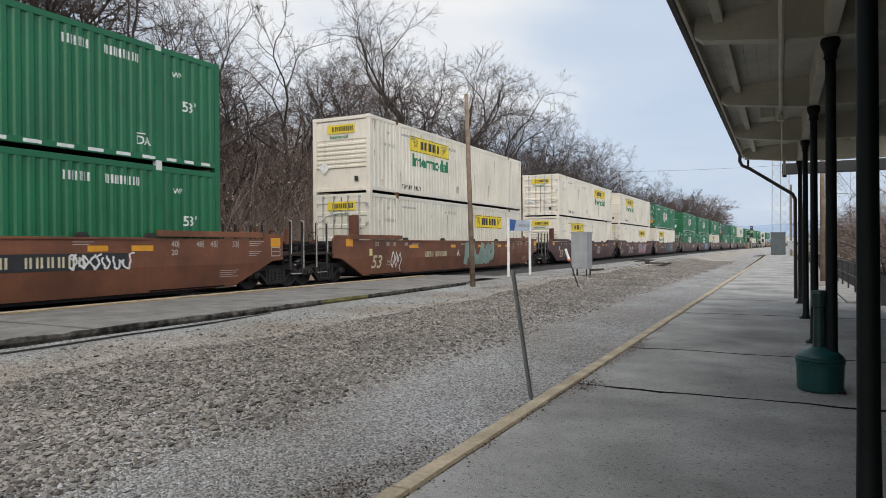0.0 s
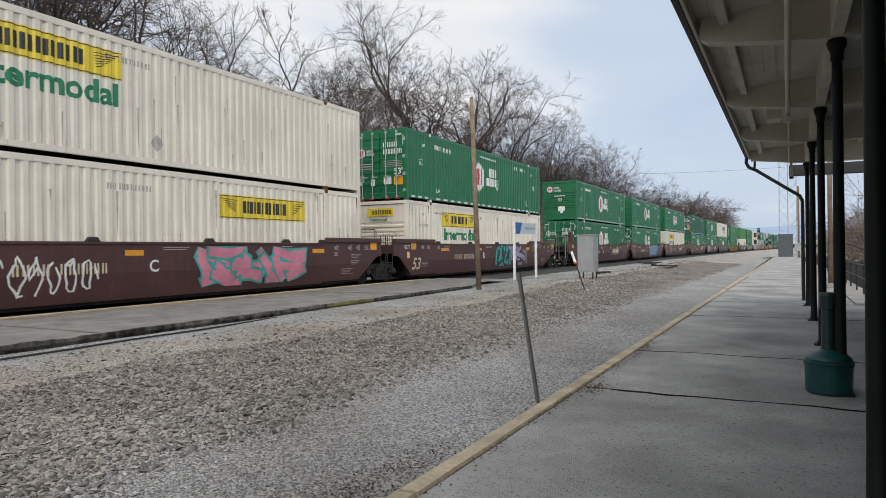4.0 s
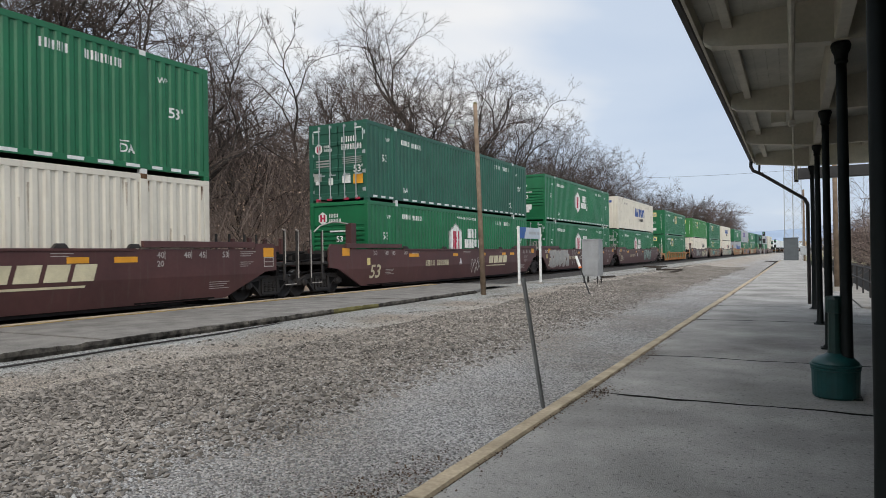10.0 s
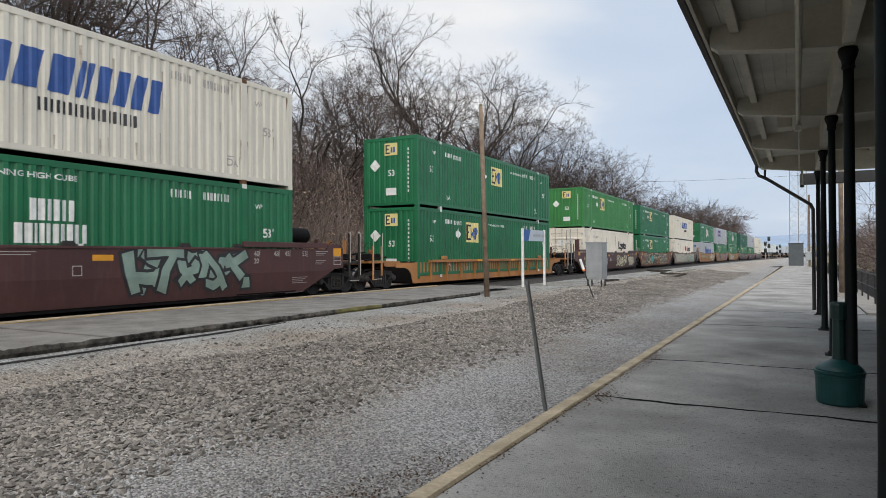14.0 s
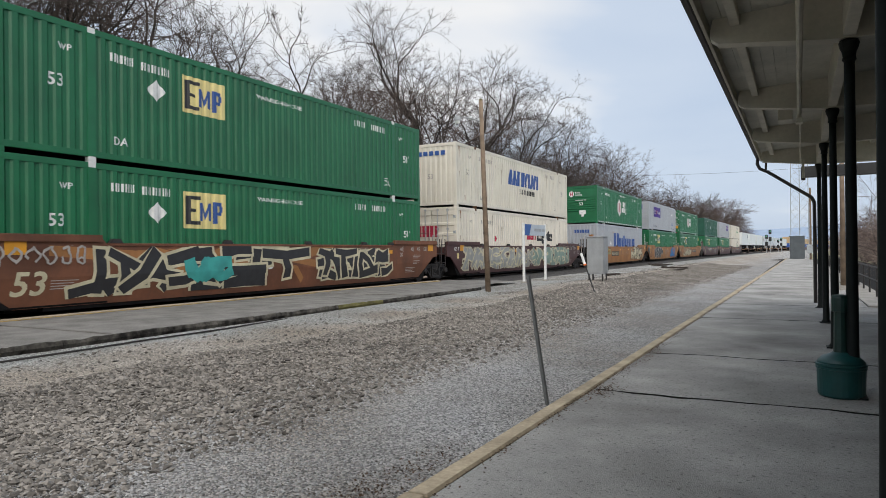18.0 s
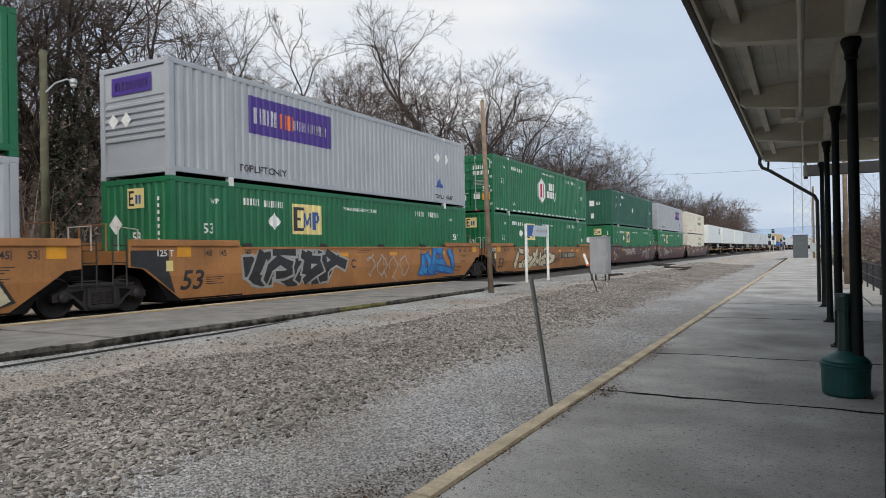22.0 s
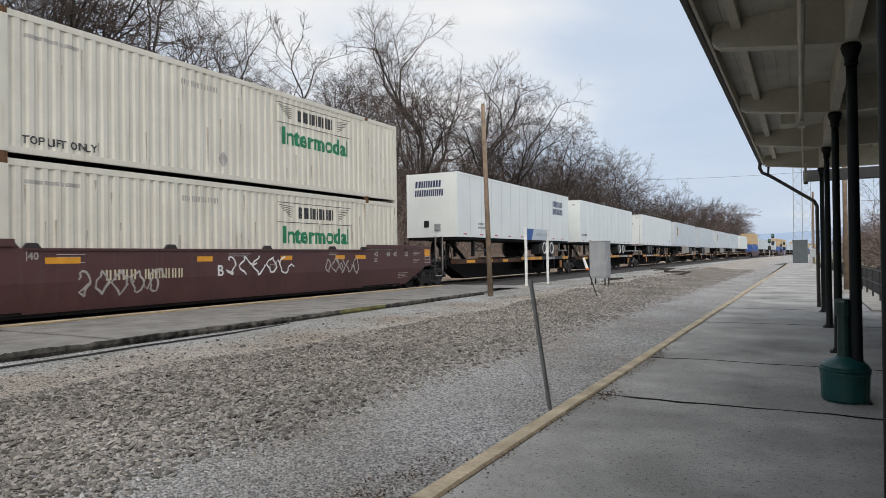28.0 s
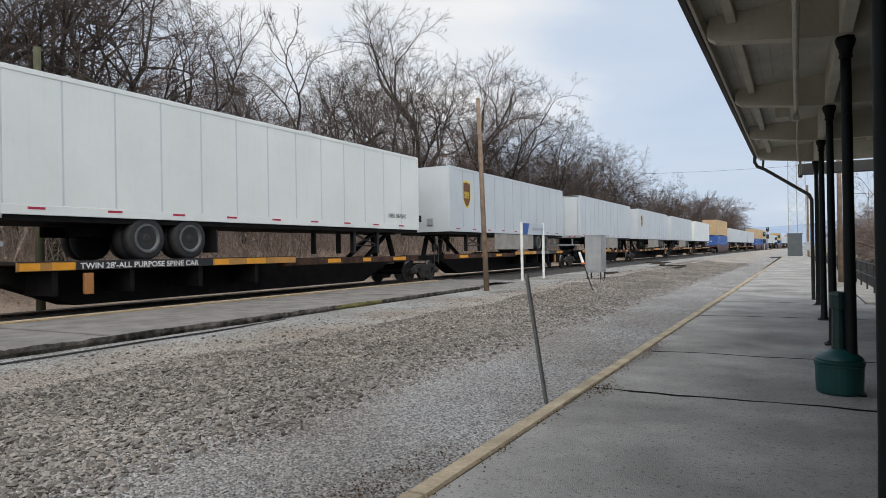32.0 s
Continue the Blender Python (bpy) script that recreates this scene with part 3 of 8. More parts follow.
def merged(*bms):
    out = bmesh.new()
    for b in bms:
        me = bpy.data.meshes.new("tmp")
        b.to_mesh(me)
        b.free()
        out.from_mesh(me)
        bpy.data.meshes.remove(me)
    return out


# ---- the plan, in metres: the track runs along +y, the near platform lies at z 0 ----
TRACK_X, RAIL_Z = -14.73, 0.283
SPEED, BRAKE = 15.103, -0.01926
BOX_L, BOX_W, BOX_H = 16.154, 2.591, 2.896


def kerb_x(y):
    return -2.2 + 0.0082 * (y - 3.7) - 0.0000235 * max(0.0, y - 3.7) ** 2


def track_dx(y):
    """How far the track bends to the right at y."""
    return 1.25e-4 * max(0.0, y - 60.0) ** 2


def ground_z(x, y):
    """The height of the land."""
    w = 0.25 * noise.noise(Vector((x * 0.12, y * 0.12, 3.0)))
    xt = x - track_dx(min(y, 420.0))
    if xt > 1.0:
        return -0.12 - 0.035 * min(xt - 1.0, 30.0) + (w * 0.5 if xt > 3 else 0)
    if xt > -2.0:
        return -0.12
    if xt > -9.4:
        k = (-2.0 - xt) / 7.4
        lump = 0.16 * math.exp(-(((xt + 7.4) / 1.3) ** 2)) * min(1.0, max(0.0, (y - 17.0) / 8.0))
        return -0.10 + 0.275 * k ** 0.9 + lump + 0.018 * noise.noise(Vector((x * 0.7, y * 0.5, 0.0)))
    if xt > -18.0:
        return 0.21 - 0.10 * max(0, min(1, (-16.6 - xt) / 1.4))
    if xt > -20.5:
        return 0.11 - 0.25 * math.sin((-18.0 - xt) / 2.5 * math.pi)
    rise = min(-20.5 - xt, 32.0)
    return 0.11 + rise * (0.36 + 0.05 * math.sin(y * 0.03)) + w * min(1.0, rise / 3.0) * 3.0


def build_ground():
    xs = [-900, -500, -250, -140, -90, -70, -60, -53, -47, -42, -38, -35, -32, -30, -28, -26.5, -25, -24, -23, -22, -21.2, -20.5, -20, -19.4, -18.8, -18.2, -18, -17.3,
          -16.6, -15.5, -13.2, -11, -9.6]
    xs += [-9.4 + 0.37 * k for k in range(20)] + [-2.0, -1.0, 0.0, 1.0, 2.0, 3.5, 5, 8, 12, 18, 26, 40, 70, 140, 300, 700, 1200]
    ys = [-300, -150, -70, -30, -15, -8] + [-4 + 1.0 * k for k in range(46)] + [44 + 3 * k for k in range(26)] + [125, 135, 150, 165, 185, 210, 240, 280, 320, 370, 420, 520, 700, 1000, 1600]
    bm = bmesh.new()
    grid = [[bm.verts.new((x + track_dx(min(y, 420.0)), y, ground_z(x + track_dx(min(y, 420.0)), y))) for x in xs] for y in ys]
    for j in range(len(ys) - 1):
        for i in range(len(xs) - 1):
            f = bm.faces.new((grid[j][i], grid[j][i + 1], grid[j + 1][i + 1], grid[j + 1][i]))
            # the shade-darkened bed (3) runs on under the train and through the ditch
            f.material_index = 0 if xs[i] < -20.4 else (3 if xs[i] < -12.9 else (1 if xs[i] < 1.0 else 2))
            f.smooth = True
    whole("ground", bm, [M["litter"], M["ballast"], M["field"], M["track_bed"]], "leaf-strewn embankment and grey crushed-stone track bed", "ground", kind="structure")


build_ground()


def build_near_platform():
    """Asphalt walk with open joints between its bays, and the tan kerb along its edge."""
    joints = [-9.0, 0.0, 7.25, 10.2, 15.9, 20.05, 24.5, 31.0, 39.0, 48.0, 58.0, 69.0, 80.0, 92.0, 104.0]
    plat = thing("pavement", "worn dark grey asphalt station platform with open cracks", "platform", kind="structure")
    rnd = random.Random(4)
    for a, b in zip(joints, joints[1:]):
        bm = bmesh.new()
        n = 36
        rows = []
        for k, y in ((0, a), (1, b)):
            row = []
            for i in range(n + 1):
                x0 = kerb_x(y) + 0.17 + 0.02 * noise.noise(Vector((y, i, 0)))
                x1 = 1.53 if y > 18 else 6.0
                x = x0 + (x1 - x0) * i / n
                yy = y + (1 if k == 0 else -1) * (0.034 if abs(y - 7.25) < 0.1 else 0.026) * max(0.12, 1 + 1.7 * noise.noise(Vector((x * 3, y + k, 2)))) + 0.09 * noise.noise(Vector((x * 1.3, y, 9)))
                row.append((x, yy))
            rows.append(row)
        ny = max(2, int((b - a) / 0.8))
        g = []
        for j in range(ny + 1):
            w = j / ny
            g.append([bm.verts.new((p[0] * (1 - w) + q[0] * w, p[1] * (1 - w) + q[1] * w,
                                    0.006 * noise.noise(Vector((p[0] * 0.8, (a + (b - a) * w) * 0.8, 1.0))) - (0.006 if j in (0, ny) else 0))) for p, q in zip(rows[0], rows[1])])
        for j in range(ny):
            for i in range(n):
                bm.faces.new((g[j][i], g[j][i + 1], g[j + 1][i + 1], g[j + 1][i]))
        edge = [e for e in bm.edges if e.is_boundary]
        r = bmesh.ops.extrude_edge_only(bm, edges=edge)
        for v in r["geom"]:
            if isinstance(v, bmesh.types.BMVert):
                v.co.z = -0.1
            elif isinstance(v, bmesh.types.BMFace):
                v.material_index = 1
        part("paving_bay", bm, [M["asphalt"], M["crack"]], plat)
    bm = bmesh.new()
    box(bm, -2.0, 6.0, -9, 104, -0.11, -0.05)
    part("joint_bed", bm, M["crack"], plat, "dirt-filled bed under the joints")
    kerb = thing("kerb", "weathered tan concrete kerb along the platform edge", "kerb", kind="structure")
    y = -6.0
    while y < 103:
        ln = 3.2
        bm = bmesh.new()
        xs = (kerb_x(y), kerb_x(y + ln))
        wob = [0.008 * rnd.uniform(-1, 1) for _ in range(2)]
        secs = []
        steps = 6
        for k in range(steps + 1):
            w = k / steps
            yy = y + 0.008 + (ln - 0.016) * w
            x = xs[0] * (1 - w) + xs[1] * w + wob[0]
            a, b = 0.012 * noise.noise(Vector((yy * 2.1, 0, 5))), 0.010 * noise.noise(Vector((yy * 2.3, 4, 5)))
            z = 0.022 + wob[1] * 0.6
            secs.append([bm.verts.new(c) for c in ((x + a, yy, -0.16), (x + a, yy, z - 0.02), (x + a + 0.02, yy, z), (x + b + 0.145, yy, z), (x + b + 0.16, yy, z - 0.02), (x + b + 0.16, yy, -0.16))])
        for p, q in zip(secs, secs[1:]):
            for i in range(5):
                bm.faces.new((p[i], p[i + 1], q[i + 1], q[i]))
        bm.faces.new(secs[0])
        bm.faces.new(secs[-1][::-1])
        bmesh.ops.recalc_face_normals(bm, faces=bm.faces)
        part("kerb_stone", bm, M["kerb"], kerb)
        y += ln


build_near_platform()


def build_far_platform():
    """The narrow platform beside the track: a thin asphalt slab on old edging blocks."""
    plat = thing("far_platform", "narrow pale asphalt platform with a crumbling edge beside the track", "platform", kind="structure")

    def front(y):
        return -9.22 - 0.012 * y + 0.05 * noise.noise(Vector((y * 0.35, 0, 0)))

    end = 25.2
    y0 = -14.0
    bays = [-14.0, -6.0, 0.5, 6.7, 9.6, 13.9, 16.0, 19.5, end]
    for k, (a, b) in enumerate(zip(bays, bays[1:])):
        bm = bmesh.new()
        top, n = 0.32 + 0.012 * math.sin(k * 2.3), 40
        g = []
        for j in range(n + 1):
            y = a + 0.01 + (b - a - 0.02) * j / n
            xf = front(y) if b < end else front(y) - max(0, (y - 20.5)) * 0.28
            g.append([bm.verts.new((x, y, z + 0.006 * noise.noise(Vector((x, y, 4))))) for x, z in ((-13.05, 0.1), (-13.05, 0.325), (-12.6, top), (-11.2, top), (-10.0, top), (xf - 0.03, top - 0.005), (xf, top - 0.012 + 0.03 * min(0, noise.noise(Vector((y * 5, 3, 3))))), (xf, 0.1))])
        for p, q in zip(g, g[1:]):
            for i in range(7):
                bm.faces.new((p[i], p[i + 1], q[i + 1], q[i]))
        bm.faces.new(g[0])
        bm.faces.new(g[-1][::-1])
        bmesh.ops.recalc_face_normals(bm, faces=bm.faces)
        part("slab_bay", bm, M["asphalt_far"], plat)
    rnd = random.Random(7)
    y = y0
    while y < 20.2:
        ln = rnd.choice((1.4, 1.9, 2.4))
        bm = bmesh.new()
        steps = 26
        secs = []
        for k in range(steps + 1):
            yy = y + 0.004 + (ln - 0.008) * k / steps
            x = front(yy) + 0.012
            j = 0.03 * noise.noise(Vector((yy * 1.7, 2, 2))) + 0.018 * noise.noise(Vector((yy * 7, 2, 5))) + 0.02 * noise.noise(Vector((yy * 19, 2, 5)))
            secs.append([bm.verts.new(c) for c in ((x, yy, 0.05), (x, yy, 0.312 + min(j, 0.012)), (x + 0.012 + max(j, -0.01) * 0.5, yy, 0.298 + min(j, 0.014)), (x + 0.03 + max(j, -0.02), yy, 0.25), (x + 0.01 + max(j, -0.005), yy, 0.2), (x + 0.02, yy, 0.05))])
        for p, q in zip(secs, secs[1:]):
            for i in range(5):
                bm.faces.new((p[i], p[i + 1], q[i + 1], q[i]))
        bm.faces.new(secs[0])
        bm.faces.new(secs[-1][::-1])
        bmesh.ops.recalc_face_normals(bm, faces=bm.faces)
        part("edging_block", bm, M["mossy"] if 11.5 < y < 13.3 else M["old_concrete"], plat)
        y += ln
    line = thing("trim", "worn tan edge boards and thin yellow line along the track side", "line", kind="structure")
    for a in range(-14, 24, 2):
        j = 0.008 * noise.noise(Vector((a, 7, 0)))
        part("edge_board", boxes((-13.07, -12.88, a + 0.01, a + 1.99, 0.25, 0.352 + j), bevel=0.012), M["kerb"], line)
        part("line_strip", boxes((-12.84, -12.79, a + 0.02, a + 1.98, 0.30, 0.338)), M["yellow_line"], line)
    # a long cast-off steel bar lying in the stones in front of the edge
    bm = pipe([(-8.93 - 0.016 * max(0.0, y - 5.0) ** 1.7, y, ground_z(-9.0, y) + 0.025) for y in [-8, -5, -2, 1, 3, 5, 6, 7, 8, 9, 10, 10.6]], 0.015, 6)
    whole("steel_bar", bm, M["grime"], "long thin rusted steel bar lying on the stones", "steel bar")


build_far_platform()


def build_track():
    tr = thing("railway_track", "railway track with worn rails on dark sleepers", "track", kind="structure")
    ys = [-40 + 4 * k for k in range(26)] + [64 + 10 * k for k in range(52)]
    for gauge in (-0.755, 0.755):
        prof = [(-0.07, -0.17), (0.07, -0.17), (0.07, -0.155), (0.012, -0.14), (0.012, -0.04), (0.036, -0.03), (0.036, -0.004), (0.03, 0.0), (-0.03, 0.0), (-0.036, -0.004), (-0.036, -0.03), (-0.012, -0.04), (-0.012, -0.14), (-0.07, -0.155)]
        bm = bmesh.new()
        secs = [[bm.verts.new((TRACK_X + gauge + track_dx(y) + x, y, RAIL_Z + z)) for x, z in prof] for y in ys]
        for a, b in zip(secs, secs[1:]):
            for i in range(len(prof)):
                f = bm.faces.new((a[i], a[(i + 1) % len(prof)], b[(i + 1) % len(prof)], b[i]))
                f.material_index = 1 if i == 7 else 0
        bmesh.ops.recalc_face_normals(bm, faces=bm.faces)
        part("rail", bm, [M["rail"], M["rail_top"]], tr)
    bm = bmesh.new()
    box(bm, -1.3, 1.3, -0.115, 0.115, -0.34, -0.155, 0.01)
    me = mesh_of("sleeper", bm, M["tie"])
    for k in range(140):
        y = -12 + 0.56 * k
        part("sleeper", me, None, tr, at=pose(TRACK_X + track_dx(y), y, RAIL_Z))


build_track()


# ---- containers ----
DISTANT = [False]
POSTS = (1.98, 14.17)
PROUD = {"paint_black": 0.010, "paint_blue": 0.010, "paint_red": 0.010, "paint_orange": 0.010, "paint_silver": 0.003}
_cache = {}


def cached(key, make):
    if key not in _cache:
        _cache[key] = make()
    return _cache[key]


def ribs():
    """Where the corrugated side bends: (y, depth) along the container."""
    out = []
    for a, b in ((0.17, POSTS[0] - 0.08), (POSTS[0] + 0.08, POSTS[1] - 0.08), (POSTS[1] + 0.08, BOX_L - 0.17)):
        n = round((b - a) / 0.27)
        p = (b - a) / n
        out += [(a, -0.058), (a + 0.05 * p, -0.058), (a + 0.1 * p, -0.02)]
        for k in range(n):
            y = a + k * p
            out += [(y + 0.15 * p, -0.048), (y + 0.42 * p, -0.048), (y + 0.57 * p, -0.008), (y + 0.95 * p, -0.008)]
        out.append((b - 0.02 * p, -0.05))
        out.append((b, -0.058))
    return out


RIBS = ribs()
RIB_Y, RIB_X = [r[0] for r in RIBS], [r[1] for r in RIBS]


def on_side(bm, proud=0.006):
    """Lays flat (y, z) shapes onto the corrugated side."""
    lo, hi = min(v.co.y for v in bm.verts), max(v.co.y for v in bm.verts)
    for y in RIB_Y:
        if lo + 0.002 < y < hi - 0.002:
            bmesh.ops.bisect_plane(bm, geom=bm.verts[:] + bm.edges[:] + bm.faces[:], plane_co=(0, y, 0), plane_no=(0, 1, 0))
    for v in bm.verts:
        on_rail = v.co.z < 0.235
        v.co.x = BOX_W / 2 + (0.0 if on_rail else float(np.interp(v.co.y, RIB_Y, RIB_X)) + proud)
    return bm


def side_panel(col):
    bm = bmesh.new()
    x = BOX_W / 2
    cols = [(bm.verts.new((x + d, y, 0.21)), bm.verts.new((x + d, y, 2.76))) for y, d in RIBS]
    for a, b in zip(cols, cols[1:]):
        bm.faces.new((a[0], b[0], b[1], a[1]))
    return mesh_of("side_panel", bm, M[col])


def bar_text(y, z, widths, h, gap=0.35):
    """Plain bars in place of lettering."""
    out, x = [], y
    for w in widths:
        # two upright bars for each character
        out += [rect(x, z, w * 0.34, h), rect(x + w * 0.66, z, w * 0.34, h)] if w < 1.6 * h else [rect(x, z, w, h)]
        x += w + gap * h
    return out


def block_text(y, z, widths, h, gap=0.14, slant=0.0):
    """Heavy plain bars, a pair for each character, in place of a bold name."""
    out, x = [], y
    for w in widths:
        bars = [(0, 0, 0.41 * w, h), (0.59 * w, 0, 0.41 * w, h)] if w > 0.3 * h else [(0, 0, w, h)]
        for a, b, c, d in bars:
            out.append([(x + a + slant * b, z + b), (x + a + c + slant * b, z + b), (x + a + c + slant * (b + d), z + b + d), (x + a + slant * (b + d), z + b + d)])
        x += w + gap * h
    return out


def hexagon(y, z, w, h):
    return [(y, z - h * 0.5), (y + w / 2, z - h * 0.24), (y + w / 2, z + h * 0.24), (y, z + h * 0.5), (y - w / 2, z + h * 0.24), (y - w / 2, z - h * 0.24)]


def diamond(y, z, r):
    return [(y, z - r), (y + r, z), (y, z + r), (y - r, z)]


def decal(col, *polys):
    return (col, flat(*polys))


def marks(col):
    """The small stencilled marks that every box carries on its side."""
    return [(col, shifted(letters("53", 0.26), 1.02, 1.50)), (col, shifted(letters("WP", 0.13), 1.25, 2.28)),
            (col, shifted(letters("53'", 0.26), 14.92, 1.45)), (col, shifted(letters("WP", 0.13), 14.62, 2.25)), (col, shifted(letters("DA", 0.2), 13.55, 0.45)), (col, shifted(letters("DA", 0.18), 2.5, 0.45)),
            decal(col, *bar_text(11.75, 2.36, (0.14, 0.14, 0.06, 0.14), 0.2, 0.2), *bar_text(12.72, 2.36, (0.12,) * 6, 0.2, 0.2), rect(13.55, 0.69, 0.24, 0.03)),
            decal(col, *bar_text(2.45, 2.30, (0.13, 0.13, 0.13, 0.06), 0.19, 0.2), *bar_text(3.25, 2.28, (0.1,) * 6, 0.19, 0.2))]


def hub_side():
    hx, hz = 7.1, 1.55
    red = [rect(hx - 0.32, hz - 0.40, 0.13, 0.38), rect(hx - 0.32, hz + 0.02, 0.13, 0.38), rect(hx + 0.19, hz - 0.40, 0.13, 0.38), rect(hx + 0.19, hz + 0.02, 0.13, 0.38),
           rect(hx - 0.13, hz - 0.40, 0.1, 0.8), rect(hx + 0.03, hz - 0.40, 0.1, 0.38), rect(hx + 0.03, hz + 0.02, 0.1, 0.38), rect(hx - 0.03, hz - 0.12, 0.06, 0.1), rect(hx - 0.03, hz + 0.02, 0.06, 0.1)]
    return [decal("paint_silver", hexagon(hx, hz, 1.34, 1.56)),
            ("paint_white", shifted(flat(hexagon(hx, hz, 1.2, 1.4)), 0, 0)),
            decal("paint_red", *red),
            decal("paint_white", *block_text(hx + 1.24, hz + 0.10, (0.3, 0.25, 0.26), 0.44, 0.12), *block_text(hx + 0.95, hz - 0.36, (0.34, 0.2, 0.26, 0.26, 0.28), 0.40, 0.1), rect(hx + 2.27, hz - 0.50, 0.1, 0.14)),
            ("paint_white", shifted(letters("WARNING HIGH CUBE", 0.115, 1.25), hx + 0.15, 2.50)),
            decal("paint_white", *[rect(2.5 + 0.7 * k, 0.135, 0.38, 0.075) for k in range(17)], *[rect(0.35 + 0.55 * k, 0.135, 0.3, 0.075) for k in range(3)], *[rect(14.4 + 0.55 * k, 0.135, 0.3, 0.075) for k in range(3)])] + marks("paint_white")


def plate_side(y, z, plate="yellow", words=True):
    """The yellow plate with dark bars, and the green word below."""
    w, h = 3.6, 0.64
    out = [decal(plate, rect(y, z, w, h)),
           decal("paint_black", *block_text(y + 0.92, z + 0.16, (0.2, 0.24, 0.26, 0.26, 0.27, 0.24), 0.34, 0.16), rect(y + 0.02, z + 0.02, w - 0.04, 0.02), rect(y + 0.02, z + h - 0.04, w - 0.04, 0.02),
                 *[[(a + 0.07 * k * d, z + 0.55 - 0.055 * k), (a + (0.62 - 0.01 * k) * d, z + 0.50 - 0.062 * k), (a + (0.60 - 0.01 * k) * d, z + 0.485 - 0.062 * k), (a + 0.07 * k * d, z + 0.53 - 0.055 * k)] for a, d in ((y + 0.08, 1), (y + w - 0.08, -1)) for k in range(6)])]
    if words:
        out.append(("paint_green", shifted(letters("Intermodal", 0.50, 1.06, 0.0, 0.03), y + 0.22, z - 0.58)))
    return out


def jb_side(y, z, plate="yellow", words=True):
    return plate_side(y, z, plate, words) + [("paint_black", shifted(letters("TOP LIFT ONLY", 0.16), 2.35, 0.32)), ("paint_faded", shifted(letters("WP", 0.12), 1.2, 2.3)),
                                            decal("paint_faded", *bar_text(1.0, 1.85, (0.1,) * 6, 0.12), *bar_text(2.4, 2.42, (0.35, 0.3, 0.1, 0.3), 0.08), *bar_text(6.2, 2.33, (0.1,) * 8, 0.14),
                                                  diamond(7.55, 0.62, 0.2))]


def emp_side(y, z, n=1):
    y, z = y - 1.0, 1.53
    return [decal("pale_yellow", rect(y, z, 1.42, 0.92)), decal("paint_black", rect(y + 0.1, z + 0.1, 0.13, 0.72), rect(y + 0.23, z + 0.1, 0.3, 0.09), rect(y + 0.23, z + 0.42, 0.2, 0.08), rect(y + 0.23, z + 0.73, 0.32, 0.09)),
            decal("paint_blue", rect(y + 0.52, z + 0.2, 0.12, 0.46), [(y + 0.64, z + 0.66), (y + 0.64, z + 0.48), (y + 0.71, z + 0.22), (y + 0.71, z + 0.40)], [(y + 0.71, z + 0.40), (y + 0.71, z + 0.22), (y + 0.80, z + 0.48), (y + 0.80, z + 0.66)], rect(y + 0.80, z + 0.2, 0.12, 0.46), rect(y + 0.98, z + 0.14, 0.12, 0.56), rect(y + 1.1, z + 0.6, 0.16, 0.1), rect(y + 1.1, z + 0.36, 0.16, 0.08), rect(y + 1.2, z + 0.44, 0.08, 0.16)),
            decal("paint_white", diamond(y - 0.75, z + 0.35, 0.26)), ("paint_white", shifted(letters("WARNING HIGH CUBE", 0.115, 1.15), y + 2.6, 2.36))] + marks("paint_white")


def swift_side(y=6.9, z=1.4, col="paint_blue"):
    out = []
    x = y
    for w in (0.95, 1.15, 0.3, 0.75, 0.75):
        out += block_text(x, z, (w,), 0.8, 0, 0.2)
        x += w + 0.14
    small = bar_text(y + 1.6, z - 0.42, (0.18,) * 9, 0.27, 0.3)
    return [decal(col, *out), decal("paint_black", *small)] + [(c if c != "paint_white" else "paint_faded", b) for c, b in marks("paint_white")]


def xpo_side(y=8.8):
    return [decal("paint_red", *block_text(y, 1.5, (0.42, 0.42, 0.46), 0.56, 0.1)), ("paint_black", shifted(letters("Logistics", 0.6, 0.95, 0.0, 0.045), y + 1.62, 1.48)),
            decal("paint_red", diamond(4.3, 1.5, 0.16)), ("paint_faded", shifted(letters("WP", 0.12), 1.3, 2.2)), decal("paint_faded", *bar_text(2.6, 2.2, (0.12,) * 9, 0.18, 0.25), diamond(3.0, 1.75, 0.25))]


def matson_side():
    y = 4.95
    out = []
    for w, h in ((1.85, 1.65), (1.2, 1.25), (0.75, 1.5), (1.1, 1.25), (1.2, 1.25), (1.15, 1.25)):
        out += block_text(y, 0.6, (w,), h)
        y += w + 0.12
    return [decal("paint_blue", *out), decal("paint_white", diamond(4.0, 1.4, 0.22)), ("paint_faded", shifted(letters("WP", 0.12), 1.3, 2.2)), decal("paint_faded", *bar_text(4.2, 2.2, (0.12,) * 9, 0.18, 0.25))]


def parcel_side(y=2.7, big=True):
    w = 3.7 if big else 2.6
    z, h = (1.42, 1.05) if big else (1.5, 0.9)
    return [decal("paint_purple", rect(y, z, w, h)), decal("paint_white", *bar_text(y + 0.2, z + 0.3, (0.3, 0.26, 0.26), 0.45, 0.1), *bar_text(y + w * 0.5, z + 0.35, (0.2, 0.12, 0.1, 0.1, 0.2, 0.12, 0.12, 0.1), 0.3, 0.25)),
            decal("paint_orange", *bar_text(y + 1.25, z + 0.3, (0.3, 0.26), 0.45, 0.1)), ("paint_black", shifted(letters("TOP LIFT ONLY", 0.19), 2.3, 0.33)), ("paint_black", shifted(letters("TOP LIFT ONLY", 0.16), 13.4, 0.3)),
            decal("paint_white", diamond(13.6, 2.0, 0.24), diamond(14.35, 2.0, 0.24)), decal("paint_blue", [(13.4, 0.75), (14.1, 0.75), (13.75, 1.12)])]


